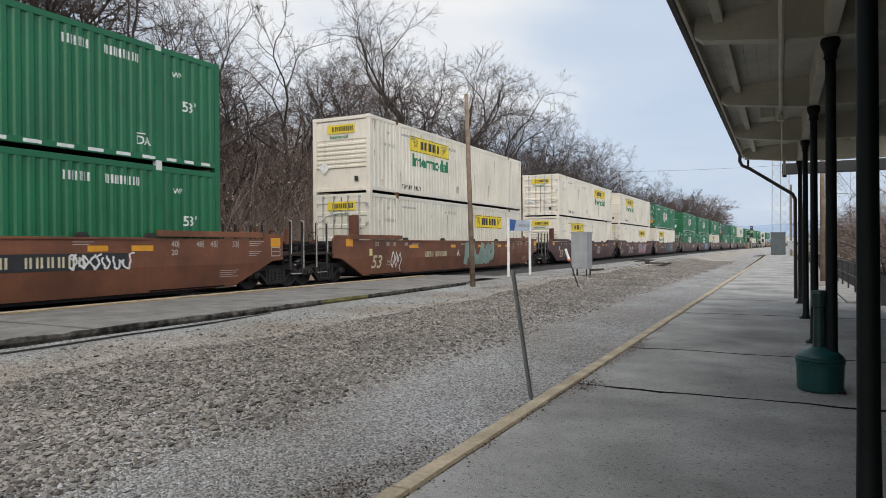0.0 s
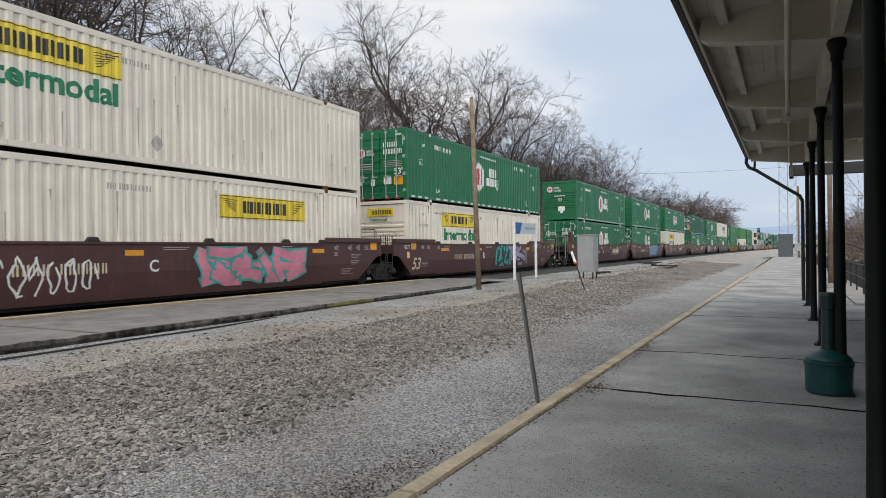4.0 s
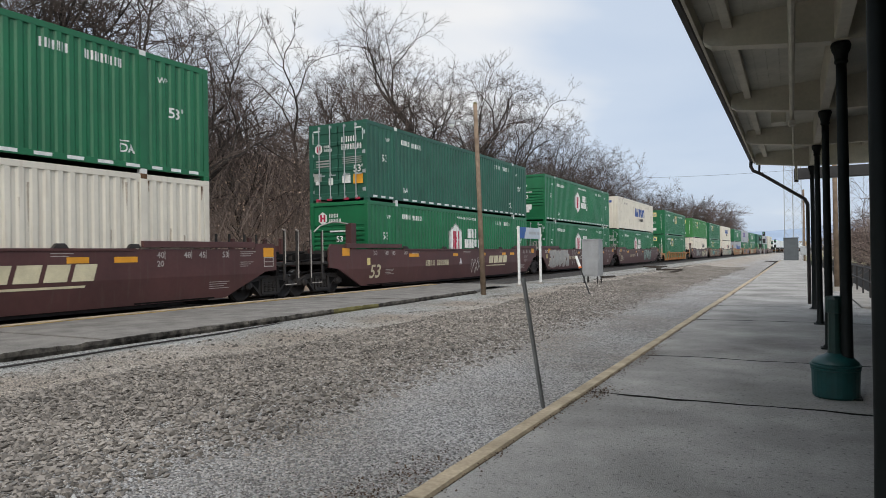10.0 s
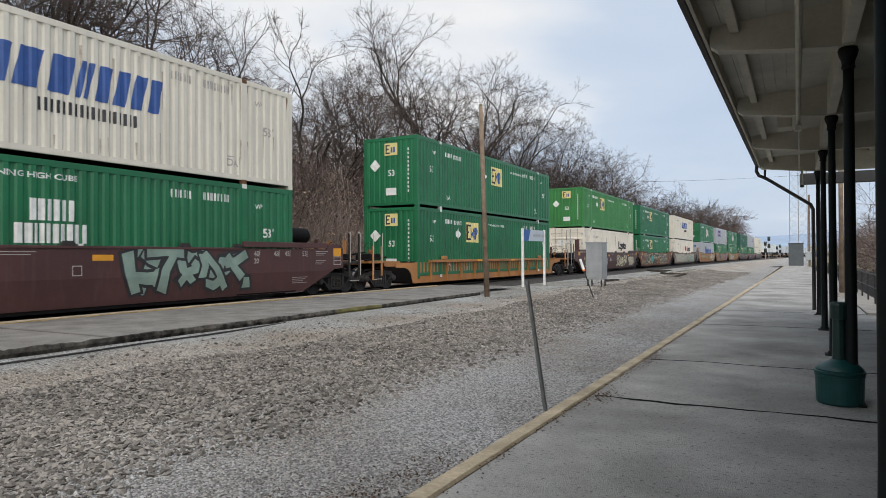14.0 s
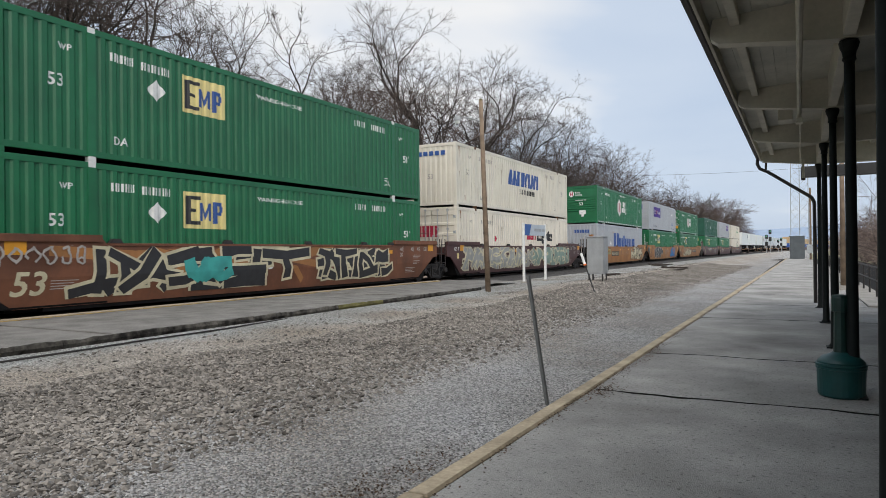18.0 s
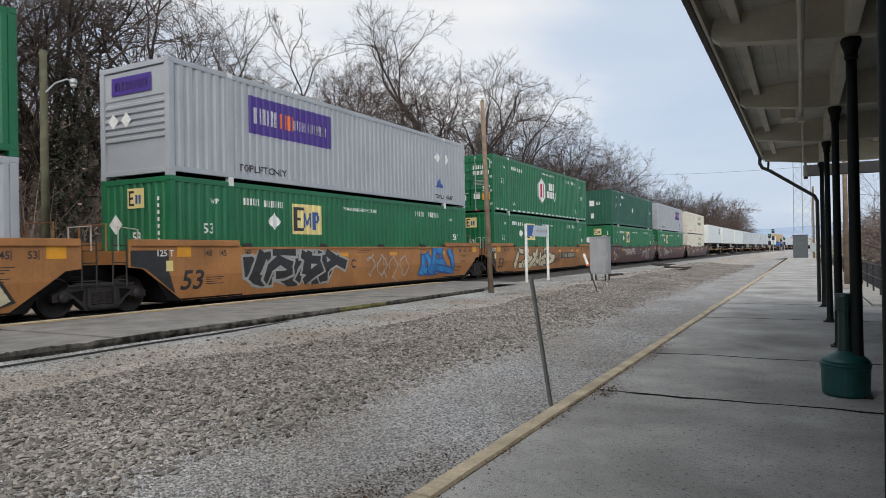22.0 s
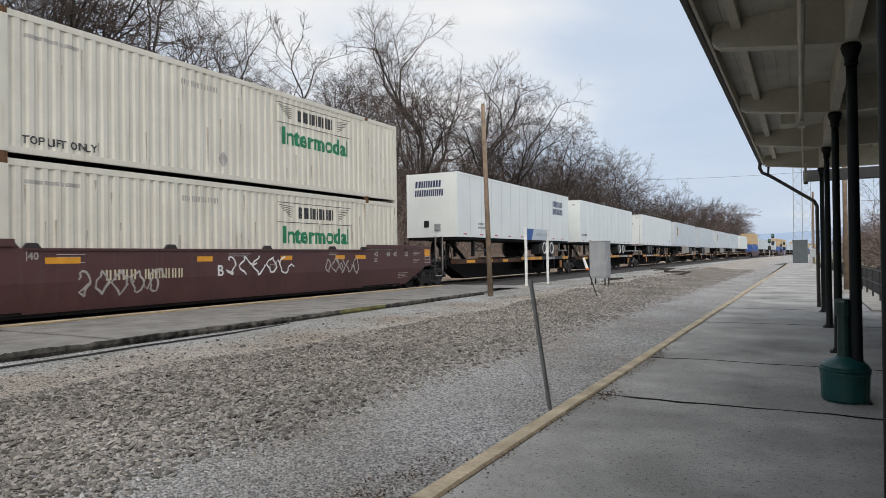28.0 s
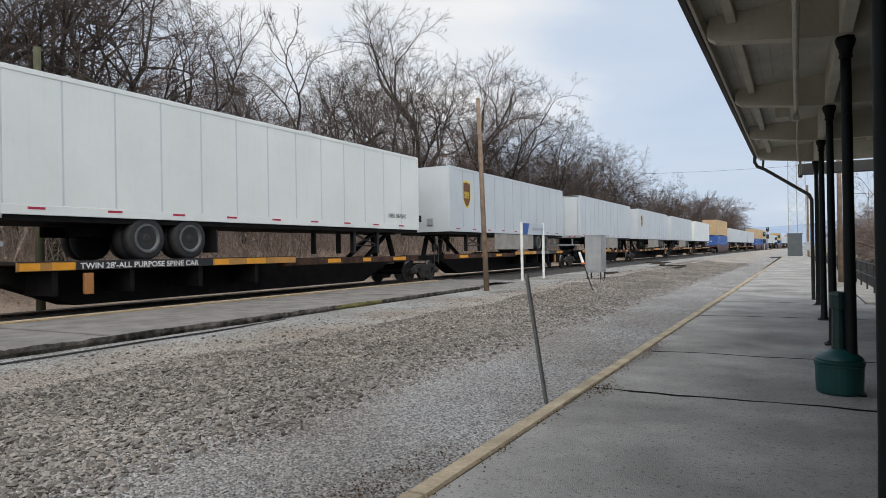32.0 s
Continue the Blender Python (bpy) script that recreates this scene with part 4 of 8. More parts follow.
def plain_side():
    return [decal("paint_white", diamond(7.2, 1.5, 0.28), rect(2.5, 1.7, 0.25, 0.22)), decal("paint_white", *bar_text(3.0, 2.35, (0.2,) * 5, 0.2, 0.2))] + marks("paint_white")[:3]


SIDES = {
    "hub": hub_side, "hub_low": hub_side, "plain_hub": lambda: marks("paint_white") + hub_side()[5:6], "jb_up": lambda: jb_side(9.95, 1.90), "jb_mid": lambda: jb_side(3.0, 1.90), "jb_low": lambda: jb_side(3.0, 1.90),
    "jb_far": lambda: jb_side(9.5, 1.8, "yellow", False), "jb_end": lambda: jb_side(9.6, 1.97, "cream"), "jb_lowend": lambda: jb_side(9.6, 1.92, "cream"), "emp": lambda: emp_side(8.3, 1.05), "emp_near": lambda: emp_side(5.4, 1.05), "logi": lambda: [d for d in xpo_side() if d[0] != "paint_red"],
    "swift": swift_side, "swift_faded": lambda: swift_side(6.1, 1.5), "xpo": xpo_side, "matson": matson_side, "parcel": parcel_side, "parcel_small": lambda: parcel_side(11.0, False), "plain": plain_side,
}


def end_decals(kind):
    """Shapes on the end that faces along the track, as (y, z) with y across."""
    if kind == "hub_doors":
        return [decal("paint_white", hexagon(-0.86, 1.98, 0.32, 0.42), *bar_text(-0.62, 2.0, (0.07,) * 3, 0.1, 0.3), *bar_text(-0.62, 1.87, (0.07,) * 4, 0.1, 0.3)),
                decal("paint_red", rect(-0.95, 1.86, 0.06, 0.24), rect(-0.83, 1.86, 0.06, 0.24)),
                decal("paint_white", *bar_text(0.18, 2.16, (0.15, 0.15, 0.06, 0.15), 0.2, 0.25), *bar_text(0.18, 1.88, (0.12,) * 6, 0.2, 0.15)),
                decal("paint_silver", *[rect(0.2, 1.58 - 0.07 * k, 0.85, 0.025) for k in range(4)], *[rect(-0.98, 1.5 - 0.1 * k, 0.6, 0.05) for k in range(3)], rect(-1.08, 0.78, 0.34, 0.3)),
                ("paint_white", shifted(letters("53'", 0.26), 0.68, 1.05)), decal("paint_white", rect(0.2, 0.66, 0.36, 0.28), rect(-0.42, 0.62, 0.2, 0.27), rect(-1.02, 0.66, 0.2, 0.2), rect(0.75, 2.62, 0.3, 0.05), rect(1.1, 2.2, 0.05, 0.4), rect(-1.1, 2.62, 0.3, 0.05), rect(-1.15, 2.2, 0.05, 0.4)),
                decal("reflector", rect(0.68, 0.62, 0.42, 0.34)), decal("paint_red", *[rect(a, 0.05, 0.22, 0.08) for a in (-1.0, -0.5, 0.25, 0.75)])]
    if kind == "hub":
        return [decal("paint_white", hexagon(-0.72, 2.30, 0.38, 0.48)), decal("paint_red", rect(-0.84, 2.17, 0.08, 0.27), rect(-0.68, 2.17, 0.08, 0.27), rect(-0.76, 2.27, 0.08, 0.07)),
                decal("paint_white", *bar_text(-0.42, 2.32, (0.1, 0.1, 0.1), 0.14, 0.3), *bar_text(-0.42, 2.13, (0.1,) * 4, 0.14, 0.3)), ("paint_white", shifted(letters("53", 0.22), -0.12, 1.42)),
                decal("paint_white", rect(-0.1, 0.72, 0.5, 0.32), rect(0.05, 0.55, 0.2, 0.18), *bar_text(-0.4, 1.78, (0.4, 0.2, 0.2), 0.06), *[rect(1.18, 0.9 + 0.16 * k, 0.05, 0.09) for k in range(9)], *[rect(-1.24, 0.9 + 0.16 * k, 0.05, 0.09) for k in range(9)])]
    if kind in ("jb", "jb_pale"):
        p = "yellow" if kind == "jb" else "grey"
        return [decal(p, rect(-0.62, 2.27, 1.24, 0.32)), decal("paint_black", *block_text(-0.4, 2.34, (0.1, 0.13, 0.14, 0.13, 0.14, 0.12), 0.18, 0.2)), ("paint_green", shifted(letters("Intermodal", 0.13, 1.0), -0.5, 2.08)), decal("paint_white", diamond(-0.78, 1.0, 0.25)), decal("paint_black", rect(0.6, 0.45, 0.16, 0.18))]
    if kind == "emp":
        return [decal("pale_yellow", rect(-0.28, 2.14, 0.62, 0.5)), decal("paint_black", rect(-0.23, 2.2, 0.06, 0.38), rect(-0.17, 2.2, 0.14, 0.06), rect(-0.17, 2.52, 0.14, 0.06), rect(-0.17, 2.36, 0.1, 0.06)), decal("paint_blue", rect(0.02, 2.25, 0.08, 0.22), rect(0.14, 2.25, 0.08, 0.22)),
                decal("paint_white", diamond(-0.75, 1.75, 0.26)), ("paint_white", shifted(letters("53", 0.24), -0.12, 1.3)), decal("paint_white", rect(-0.22, 0.5, 0.5, 0.3), *[rect(0.82, 0.6 + 0.17 * k, 0.07, 0.1) for k in range(11)]), decal("yellow", rect(-1.26, 1.0, 0.09, 1.2), rect(1.17, 1.0, 0.09, 1.2))]
    if kind == "xpo":
        return [decal("paint_red", *block_text(-0.9, 1.55, (0.36, 0.36, 0.4), 0.5, 0.1))]
    if kind == "swift":
        return [decal("paint_blue", *[rect(-0.7 + k * 0.3, 2.35, 0.22, 0.2) for k in range(5)]), ("paint_faded", shifted(letters("53", 0.22), -0.2, 1.3))]
    if kind == "parcel":
        return [decal("paint_purple", rect(-0.85, 2.15, 1.5, 0.45)), decal("paint_white", *bar_text(-0.7, 2.25, (0.2, 0.2, 0.12, 0.12, 0.12, 0.12), 0.22, 0.3)), decal("paint_white", diamond(-0.8, 1.5, 0.2), diamond(-0.3, 1.5, 0.2))]
    if kind == "matson":
        return [decal("paint_blue", *[rect(-0.5 + k * 0.2, 2.2, 0.15, 0.24) for k in range(6)])]
    return [decal("paint_white", rect(-0.6, 1.6, 0.4, 0.45), rect(-0.5, 0.6, 0.25, 0.4)), ("paint_white", shifted(letters("53", 0.24), -0.05, 1.7))]


def louvre_end(col):
    """End wall with a deep frame and horizontal pressed ribs."""
    w = BOX_W / 2 - 0.16
    bm = bmesh.new()
    zs = [(0.2, 0.05)]
    for k in range(6):
        z = 0.95 + k * 0.17
        zs += [(z, 0.05), (z + 0.03, 0.0), (z + 0.1, 0.0), (z + 0.13, 0.05)]
    zs += [(2.0, 0.05), (2.03, 0.02), (2.72, 0.02), (2.75, 0.05)]
    cols = [(bm.verts.new((-w, d, z)), bm.verts.new((w, d, z))) for z, d in zs]
    for a, b in zip(cols, cols[1:]):
        bm.faces.new((a[0], a[1], b[1], b[0]))
    return mesh_of("end_wall", bm, M[col])


def ribbed_end(col):
    """End wall with upright corrugations."""
    w = BOX_W / 2 - 0.12
    bm = bmesh.new()
    n = 9
    p = 2 * w / n
    xs = []
    for k in range(n):
        x = -w + k * p
        xs += [(x, 0.0), (x + 0.35 * p, 0.0), (x + 0.5 * p, 0.04), (x + 0.85 * p, 0.04)]
    xs.append((w, 0.0))
    cols = [(bm.verts.new((x, d, 0.18)), bm.verts.new((x, d, 2.76))) for x, d in xs]
    for a, b in zip(cols, cols[1:]):
        bm.faces.new((a[0], b[0], b[1], a[1]))
    return mesh_of("end_wall", bm, M[col])


def door_leaf(col, s):
    """One door leaf with pressed horizontal panels; s is the side, -1 or 1."""
    bm = bmesh.new()
    x0, x1 = (0.015, BOX_W / 2 - 0.11) if s > 0 else (-BOX_W / 2 + 0.11, -0.015)
    zs = [(0.17, 0.0)]
    for k in range(5):
        z = 0.3 + 0.47 * k
        zs += [(z, 0.0), (z + 0.03, 0.03), (z + 0.33, 0.03), (z + 0.36, 0.0)]
    zs.append((2.77, 0.0))
    cols = [(bm.verts.new((x0, d, z)), bm.verts.new((x1, d, z))) for z, d in zs]
    for a, b in zip(cols, cols[1:]):
        bm.faces.new((a[0], a[1], b[1], b[0]))
    return mesh_of("door", bm, M[col])


def lock_rod():
    bm = bmesh.new()
    rod(bm, (0, -0.045, 0.1), (0, -0.045, 2.82), 0.019, n=6)
    for z in (0.16, 1.0, 1.9, 2.76):
        box(bm, -0.05, 0.05, -0.03, 0.0, z - 0.04, z + 0.04)
    box(bm, -0.03, 0.26, -0.075, -0.05, 0.95, 0.99)
    return mesh_of("lock_rod", bm, M["galv"])


def hinge():
    bm = bmesh.new()
    box(bm, -0.09, 0.03, -0.03, 0.0, -0.06, 0.06, 0.01)
    rod(bm, (0.03, -0.03, -0.07), (0.03, -0.03, 0.07), 0.02, n=6)
    return mesh_of("hinge", bm, M["galv"])


def stains(seed, rusty):
    """Tapered streaks running down from the rails and castings of a pale box."""
    rnd = random.Random(seed)
    polys = []
    for k in range(16 if rusty else 34):
        y = rnd.choice((1.95, 2.05, 14.1, 14.25, 0.3, 15.9)) + rnd.gauss(0, 0.07) if rusty else rnd.uniform(0.3, BOX_L - 0.3)
        top = rnd.choice((2.74, 2.74, 1.2)) if rusty else rnd.uniform(0.5, 2.74)
        w, h = rnd.uniform(0.02, 0.06), rnd.uniform(0.15, 0.7) if rusty else rnd.uniform(0.2, 1.1)
        h = min(h, top - 0.26)
        polys.append([(y, top), (y + w, top), (y + w * 0.8, top - h * 0.6), (y + w * 0.55, top - h), (y + w * 0.3, top - h * 0.7)])
    return flat(*polys)


def container(label, col, side, end, endwall, group="stacked freight containers"):
    """A 53 foot box: origin at the middle of the near end, on its underside; +y runs along it."""
    c = thing("container", label, "container", group)
    x, L, H = BOX_W / 2, BOX_L, BOX_H
    far = pose(0, L, 0, 0, 0, 180)
    sp = cached(("side", col), lambda: side_panel(col))
    part("side_panel", sp, None, c)
    part("side_panel", sp, None, c, at=far)
    part("roof", cached(("roof", col), lambda: mesh_of("roof", boxes((-x + 0.06, x - 0.06, 0.1, L - 0.1, H - 0.05, H - 0.015)), M[col])), None, c)
    part("floor", cached(("floor", "b"), lambda: mesh_of("floor", boxes((-x + 0.10, x - 0.10, 0.05, L - 0.05, 0.12, 0.17)), M["black_steel"])), None, c)
    rail_t = cached(("rail_t", col), lambda: mesh_of("top_rail", boxes((x - 0.09, x - 0.004, 0.1, L - 0.1, H - 0.145, H - 0.008), bevel=0.008), M[col]))
    rail_b = cached(("rail_b", col), lambda: mesh_of("bottom_rail", boxes((x - 0.09, x - 0.004, 0.1, L - 0.1, 0.105, 0.235), bevel=0.008), M[col]))
    post = cached(("post", col), lambda: mesh_of("corner_post", boxes((x - 0.16, x, 0.0, 0.17, 0.118, H - 0.118), bevel=0.015), M[col]))
    mid = cached(("mid", col), lambda: mesh_of("lifting_post", boxes((x - 0.1, x + 0.012, -0.105, 0.105, 0.118, H - 0.118), bevel=0.012), M[col]))
    cast = cached(("cast", col), lambda: mesh_of("corner_casting", boxes((x - 0.165, x + 0.004, -0.003, 0.175, 0, 0.118), bevel=0.012), M[col]))
    castm = cached(("castm", col), lambda: mesh_of("lifting_casting", boxes((x - 0.12, x + 0.006, -0.085, 0.085, 0, 0.118), (x + 0.004, x + 0.0075, -0.03, 0.03, 0.03, 0.09), bevel=0.0), M["rust_stain" if col in ("white", "cream") else "paint_white"]))
    for m in (None, far):
        part("top_rail", rail_t, None, c, at=m)
        part("bottom_rail", rail_b, None, c, at=m)
    for m in (None, far):
        base = m or Matrix.Identity(4)
        part("corner_post", post, None, c, at=base)
        part("corner_post", post, None, c, at=base @ Matrix.Translation((-2 * x + 0.16, 0, 0)))
        for z in (0.0, H - 0.118):
            part("corner_casting", cast, None, c, at=base @ Matrix.Translation((0, 0, z)))
            part("corner_casting", cast, None, c, at=base @ Matrix.Translation((-2 * x + 0.161, 0, z)))
    for y in POSTS:
        part("lifting_post", mid, None, c, at=pose(0, y, 0))
        for z in (0.0, H - 0.118):
            part("lifting_casting", castm, None, c, at=pose(0, y, z))
    cross = cached(("cross", col), lambda: mesh_of("end_header", boxes((-x + 0.16, x - 0.16, 0.01, 0.12, H - 0.14, H - 0.01), bevel=0.01), M[col]))
    sill = cached(("sill", col), lambda: mesh_of("end_sill", boxes((-x + 0.16, x - 0.16, 0.01, 0.12, 0.09, 0.22), bevel=0.01), M[col]))
    for m in (None, far):
        part("end_header", cross, None, c, at=m)
        part("end_sill", sill, None, c, at=m)
    part("end_wall", cached(("rib", col), lambda: ribbed_end(col)), None, c, at=pose(0, L - 0.03, 0, 0, 0, 180))
    if end == "hub" and endwall == "doors":
        end = "hub_doors"
    depth = -0.008
    if endwall == "doors":
        for s in (-1, 1):
            d = part("door", cached(("door", col, s), lambda: door_leaf(col, s)), None, c, at=pose(0, 0.02, 0))
            for xr in (0.32, 0.82):
                part("lock_rod", cached(("lock",), lock_rod), None, d, at=pose(s * xr, 0, 0))
            for z in (0.4, 1.05, 1.75, 2.45):
                part("hinge", cached(("hinge",), hinge), None, d, at=pose(s * (x - 0.11), -0.005, z, 0, 0, 0 if s > 0 else 180))
        depth = 0.012
    elif endwall == "louvre":
        part("end_wall", cached(("louvre", col), lambda: louvre_end(col)), None, c, at=pose(0, 0.03, 0))
        depth = 0.022
    else:
        part("end_wall", cached(("rib", col), lambda: ribbed_end(col)), None, c, at=pose(0, 0.02, 0))
        depth = 0.014
    for k, (dc, me) in enumerate(cached(("sd", side), lambda: [(dc, mesh_of("marking", on_side(b, PROUD.get(dc, 0.006)), M[dc])) for dc, b in SIDES[side]()])):
        part("marking", me, None, c)
    if col in ("white", "cream") and not DISTANT[0]:
        seed = len(label) % 4
        for rusty, m in ((False, "grey_stain"), (True, "rust_stain")):
            part("dirt_streaks" if not rusty else "rust_streaks", cached(("stain", seed, rusty), lambda: mesh_of("stain", on_side(stains(seed + 7 * rusty, rusty), 0.003 if not rusty else 0.0045), M[m])), None, c)
    for dc, me in cached(("ed", end), lambda: [(dc, mesh_of("marking", b, M[dc])) for dc, b in end_decals(end)]):
        part("marking", me, None, c, at=pose(0, depth - (0.004 if dc in ("paint_black", "paint_blue", "paint_red") else 0.0), 0, 0, 0, -90))
    return c


# ---- railway cars ----
def wheelset_mesh():
    """One wheel, its outer face towards +x."""
    bm = lathe([(0.08, -0.06), (0.36, -0.06), (0.455, -0.065), (0.455, -0.035), (0.42, -0.03), (0.415, 0.055), (0.40, 0.06), (0.36, 0.03), (0.15, -0.005), (0.11, 0.05), (0.06, 0.055)], 28, "x")
    for f in bm.faces:
        c = f.calc_center_median()
        if math.hypot(c.y, c.z) > 0.405 and -0.03 < c.x < 0.056:
            f.material_index = 1
    return mesh_of("wheel", bm, [M["wheel"], M["tread"]])


def side_frame_mesh():
    """Cast side frame, left solid at its two windows, with spring nest and bearing ends."""
    bm = bmesh.new()
    x0, x1 = 0.93, 1.08
    bms = [slab([(-1.12, 0.50), (-1.12, 0.36), (-0.78, 0.36), (-0.66, 0.42), (-0.44, 0.20), (-0.38, 0.13), (0.38, 0.13), (0.44, 0.20), (0.66, 0.42), (0.78, 0.36), (1.12, 0.36), (1.12, 0.50), (0.85, 0.62), (0.5, 0.72), (-0.5, 0.72), (-0.85, 0.62)], x0, x1)]
    bms.append(boxes((x1, x1 + 0.03, -0.30, 0.30, 0.16, 0.24), (x1, x1 + 0.04, -0.36, -0.27, 0.2, 0.62), (x1, x1 + 0.04, 0.27, 0.36, 0.2, 0.62), (x1, x1 + 0.03, -0.8, 0.8, 0.64, 0.70), bevel=0.012))
    return mesh_of("side_frame", merged(bm, *bms), M["grime"])


def shade_plate_mesh():
    """Black triangular plate laid on the frame beside the spring nest, for a window's dark inside."""
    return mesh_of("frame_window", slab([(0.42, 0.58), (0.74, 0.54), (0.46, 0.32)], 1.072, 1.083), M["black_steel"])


def spring_mesh():
    prof = []
    for k in range(6):
        prof += [(0.055, 0.25 + 0.048 * k), (0.078, 0.262 + 0.048 * k), (0.078, 0.284 + 0.048 * k)]
    return mesh_of("spring", lathe(prof, 10), M["grime"])


def cap_mesh():
    return mesh_of("bearing_cap", lathe([(0.09, 0.0), (0.115, 0.02), (0.115, 0.12), (0.07, 0.15), (0.03, 0.155)], 14, "x"), M["grime"])


def bogie_whole():
    bms = [boxes((-1.0, 1.0, -0.2, 0.2, 0.45, 0.75))]
    for s in (1, -1):
        bms.append(slab([(-1.12, 0.36), (-0.38, 0.13), (0.38, 0.13), (1.12, 0.36), (1.12, 0.5), (0.5, 0.72), (-0.5, 0.72), (-1.12, 0.5)], min(s * 0.93, s * 1.08), max(s * 0.93, s * 1.08)))
        for yy in (-0.88, 0.88):
            bms.append(shifted(lathe([(0.03, -0.06), (0.455, -0.06), (0.42, 0.06), (0.03, 0.06)], 16, "x"), yy, 0.42, s * 0.755))
    return mesh_of("bogie", merged(bmesh.new(), *bms), M["grime"])


def bogie(parent, y):
    if DISTANT[0]:
        return part("bogie", cached(("bogie_whole",), bogie_whole), None, parent, at=pose(0, y, 0))
    b = part("bogie", cached(("bolster",), lambda: mesh_of("bogie", boxes((-1.0, 1.0, -0.2, 0.2, 0.45, 0.75), (-0.3, 0.3, -0.3, 0.3, 0.7, 0.85), bevel=0.02), M["black_steel"])), None, parent, "grimy two-axle bogie", at=pose(0, y, 0))
    for s, m in ((1, Matrix.Identity(4)), (-1, pose(0, 0, 0, 0, 0, 180))):
        part("side_frame", cached(("sf",), side_frame_mesh), None, b, at=m)
        for ys in (-0.18, 0.0, 0.18):
            part("spring", cached(("spring",), spring_mesh), None, b, at=m @ Matrix.Translation((1.06, ys, 0)))
        # the windows are not cut: black plates give the shade inside them
        part("frame_window", cached(("fw",), shade_plate_mesh), None, b, at=m)
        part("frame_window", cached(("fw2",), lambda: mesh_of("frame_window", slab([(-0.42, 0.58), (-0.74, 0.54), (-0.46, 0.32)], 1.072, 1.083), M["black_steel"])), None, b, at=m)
        for yy in (-0.88, 0.88):
            part("wheel", cached(("wheel",), wheelset_mesh), None, b, at=m @ Matrix.Translation((0.755, yy, 0.42)))
            part("bearing_cap", cached(("cap",), cap_mesh), None, b, at=m @ Matrix.Translation((1.0, yy, 0.44)))
    for yy in (-0.88, 0.88):
        part("axle", cached(("axle",), lambda: mesh_of("axle", rod(bmesh.new(), (-0.75, 0, 0.42), (0.75, 0, 0.42), 0.085, n=10), M["black_steel"])), None, b, at=pose(0, yy, 0))
    return b


SILL_X, KNEE, SLOPE = 1.385, 0.80, 0.13


def on_sill(bm, y=0.0, z=0.0, proud=0.004):
    """Moves flat (y, z) shapes onto the well's side, whose lower half leans in."""
    for v in bm.verts:
        v.co += Vector((0, y, z))
    bmesh.ops.bisect_plane(bm, geom=bm.verts[:] + bm.edges[:] + bm.faces[:], plane_co=(0, 0, KNEE), plane_no=(0, 0, 1))
    for v in bm.verts:
        v.co.x += SILL_X + proud - SLOPE * max(0.0, KNEE - v.co.z)
    return bm


def sill_mesh(out, col):
    bm = slab(out, SILL_X - 0.06, SILL_X)
    bmesh.ops.bisect_plane(bm, geom=bm.verts[:] + bm.edges[:] + bm.faces[:], plane_co=(0, 0, KNEE), plane_no=(0, 0, 1))
    for v in bm.verts:
        v.co.x -= SLOPE * max(0.0, KNEE - v.co.z)
    return mesh_of("side_sill", bm, M[col])


def sill_outline(near, far):
    """(y, z) outline of the well's side; each end meets a neighbour ('joint') or a coupler ('coupler')."""
    L = BOX_L

    def end(kind):
        if kind == "joint":
            return [(2.25, 1.48), (2.1, 1.66), (-1.2, 1.66), (-1.2, 1.04), (-0.85, 1.0), (0.3, 0.19)]
        return [(2.25, 1.48), (-1.55, 1.48), (-1.6, 1.64), (-2.3, 1.64), (-2.42, 1.5), (-2.42, 0.88), (-1.95, 0.84), (-0.5, 0.2), (-0.2, 0.19)]

    return end(near) + [(L - y, z) for y, z in end(far)[::-1]]


def scrawl(seed, w, h, letters_n, thick):
    """Sprayed writing that nobody can read: fat looping strokes."""
    rnd = random.Random(seed)
    bm = bmesh.new()
    step = w / letters_n
    for k in range(letters_n):
        x, pts = (k + 0.5) * step, []
        a0, turns = rnd.uniform(0, 6.28), rnd.choice((0.7, 1.0, 1.3, -0.8, -1.1))
        rx, rz = step * rnd.uniform(0.30, 0.5), h * rnd.uniform(0.34, 0.46)
        for i in range(15):
            a = a0 + turns * 6.28 * i / 14
            pts.append((x + rx * math.cos(a) * (1 - 0.35 * abs(math.sin(2 * a))) + 0.1 * step * math.sin(3 * a + k), h / 2 + rz * math.sin(a) * (1 - 0.15 * math.cos(3 * a))))
        if rnd.random() < 0.7:
            pts += [(pts[-1][0] + step * 0.25 * j, pts[-1][1] + h * rnd.uniform(-0.18, 0.18) * j) for j in (1, 2)]
        last = None
        for i, p in enumerate(pts):
            q = pts[min(i + 1, len(pts) - 1)]
            o = pts[max(i - 1, 0)]
            d = Vector((q[0] - o[0], q[1] - o[1])).normalized()
            t = thick * (0.75 + 0.5 * abs(math.sin(i * 0.9 + k)))
            dx = 0.0003 * (k % 3)
            pair = (bm.verts.new((dx, p[0] - d.y * t / 2, p[1] + d.x * t / 2)), bm.verts.new((dx, p[0] + d.y * t / 2, p[1] - d.x * t / 2)))
            if last:
                bm.faces.new((last[0], last[1], pair[1], pair[0]))
            last = pair
    return bm


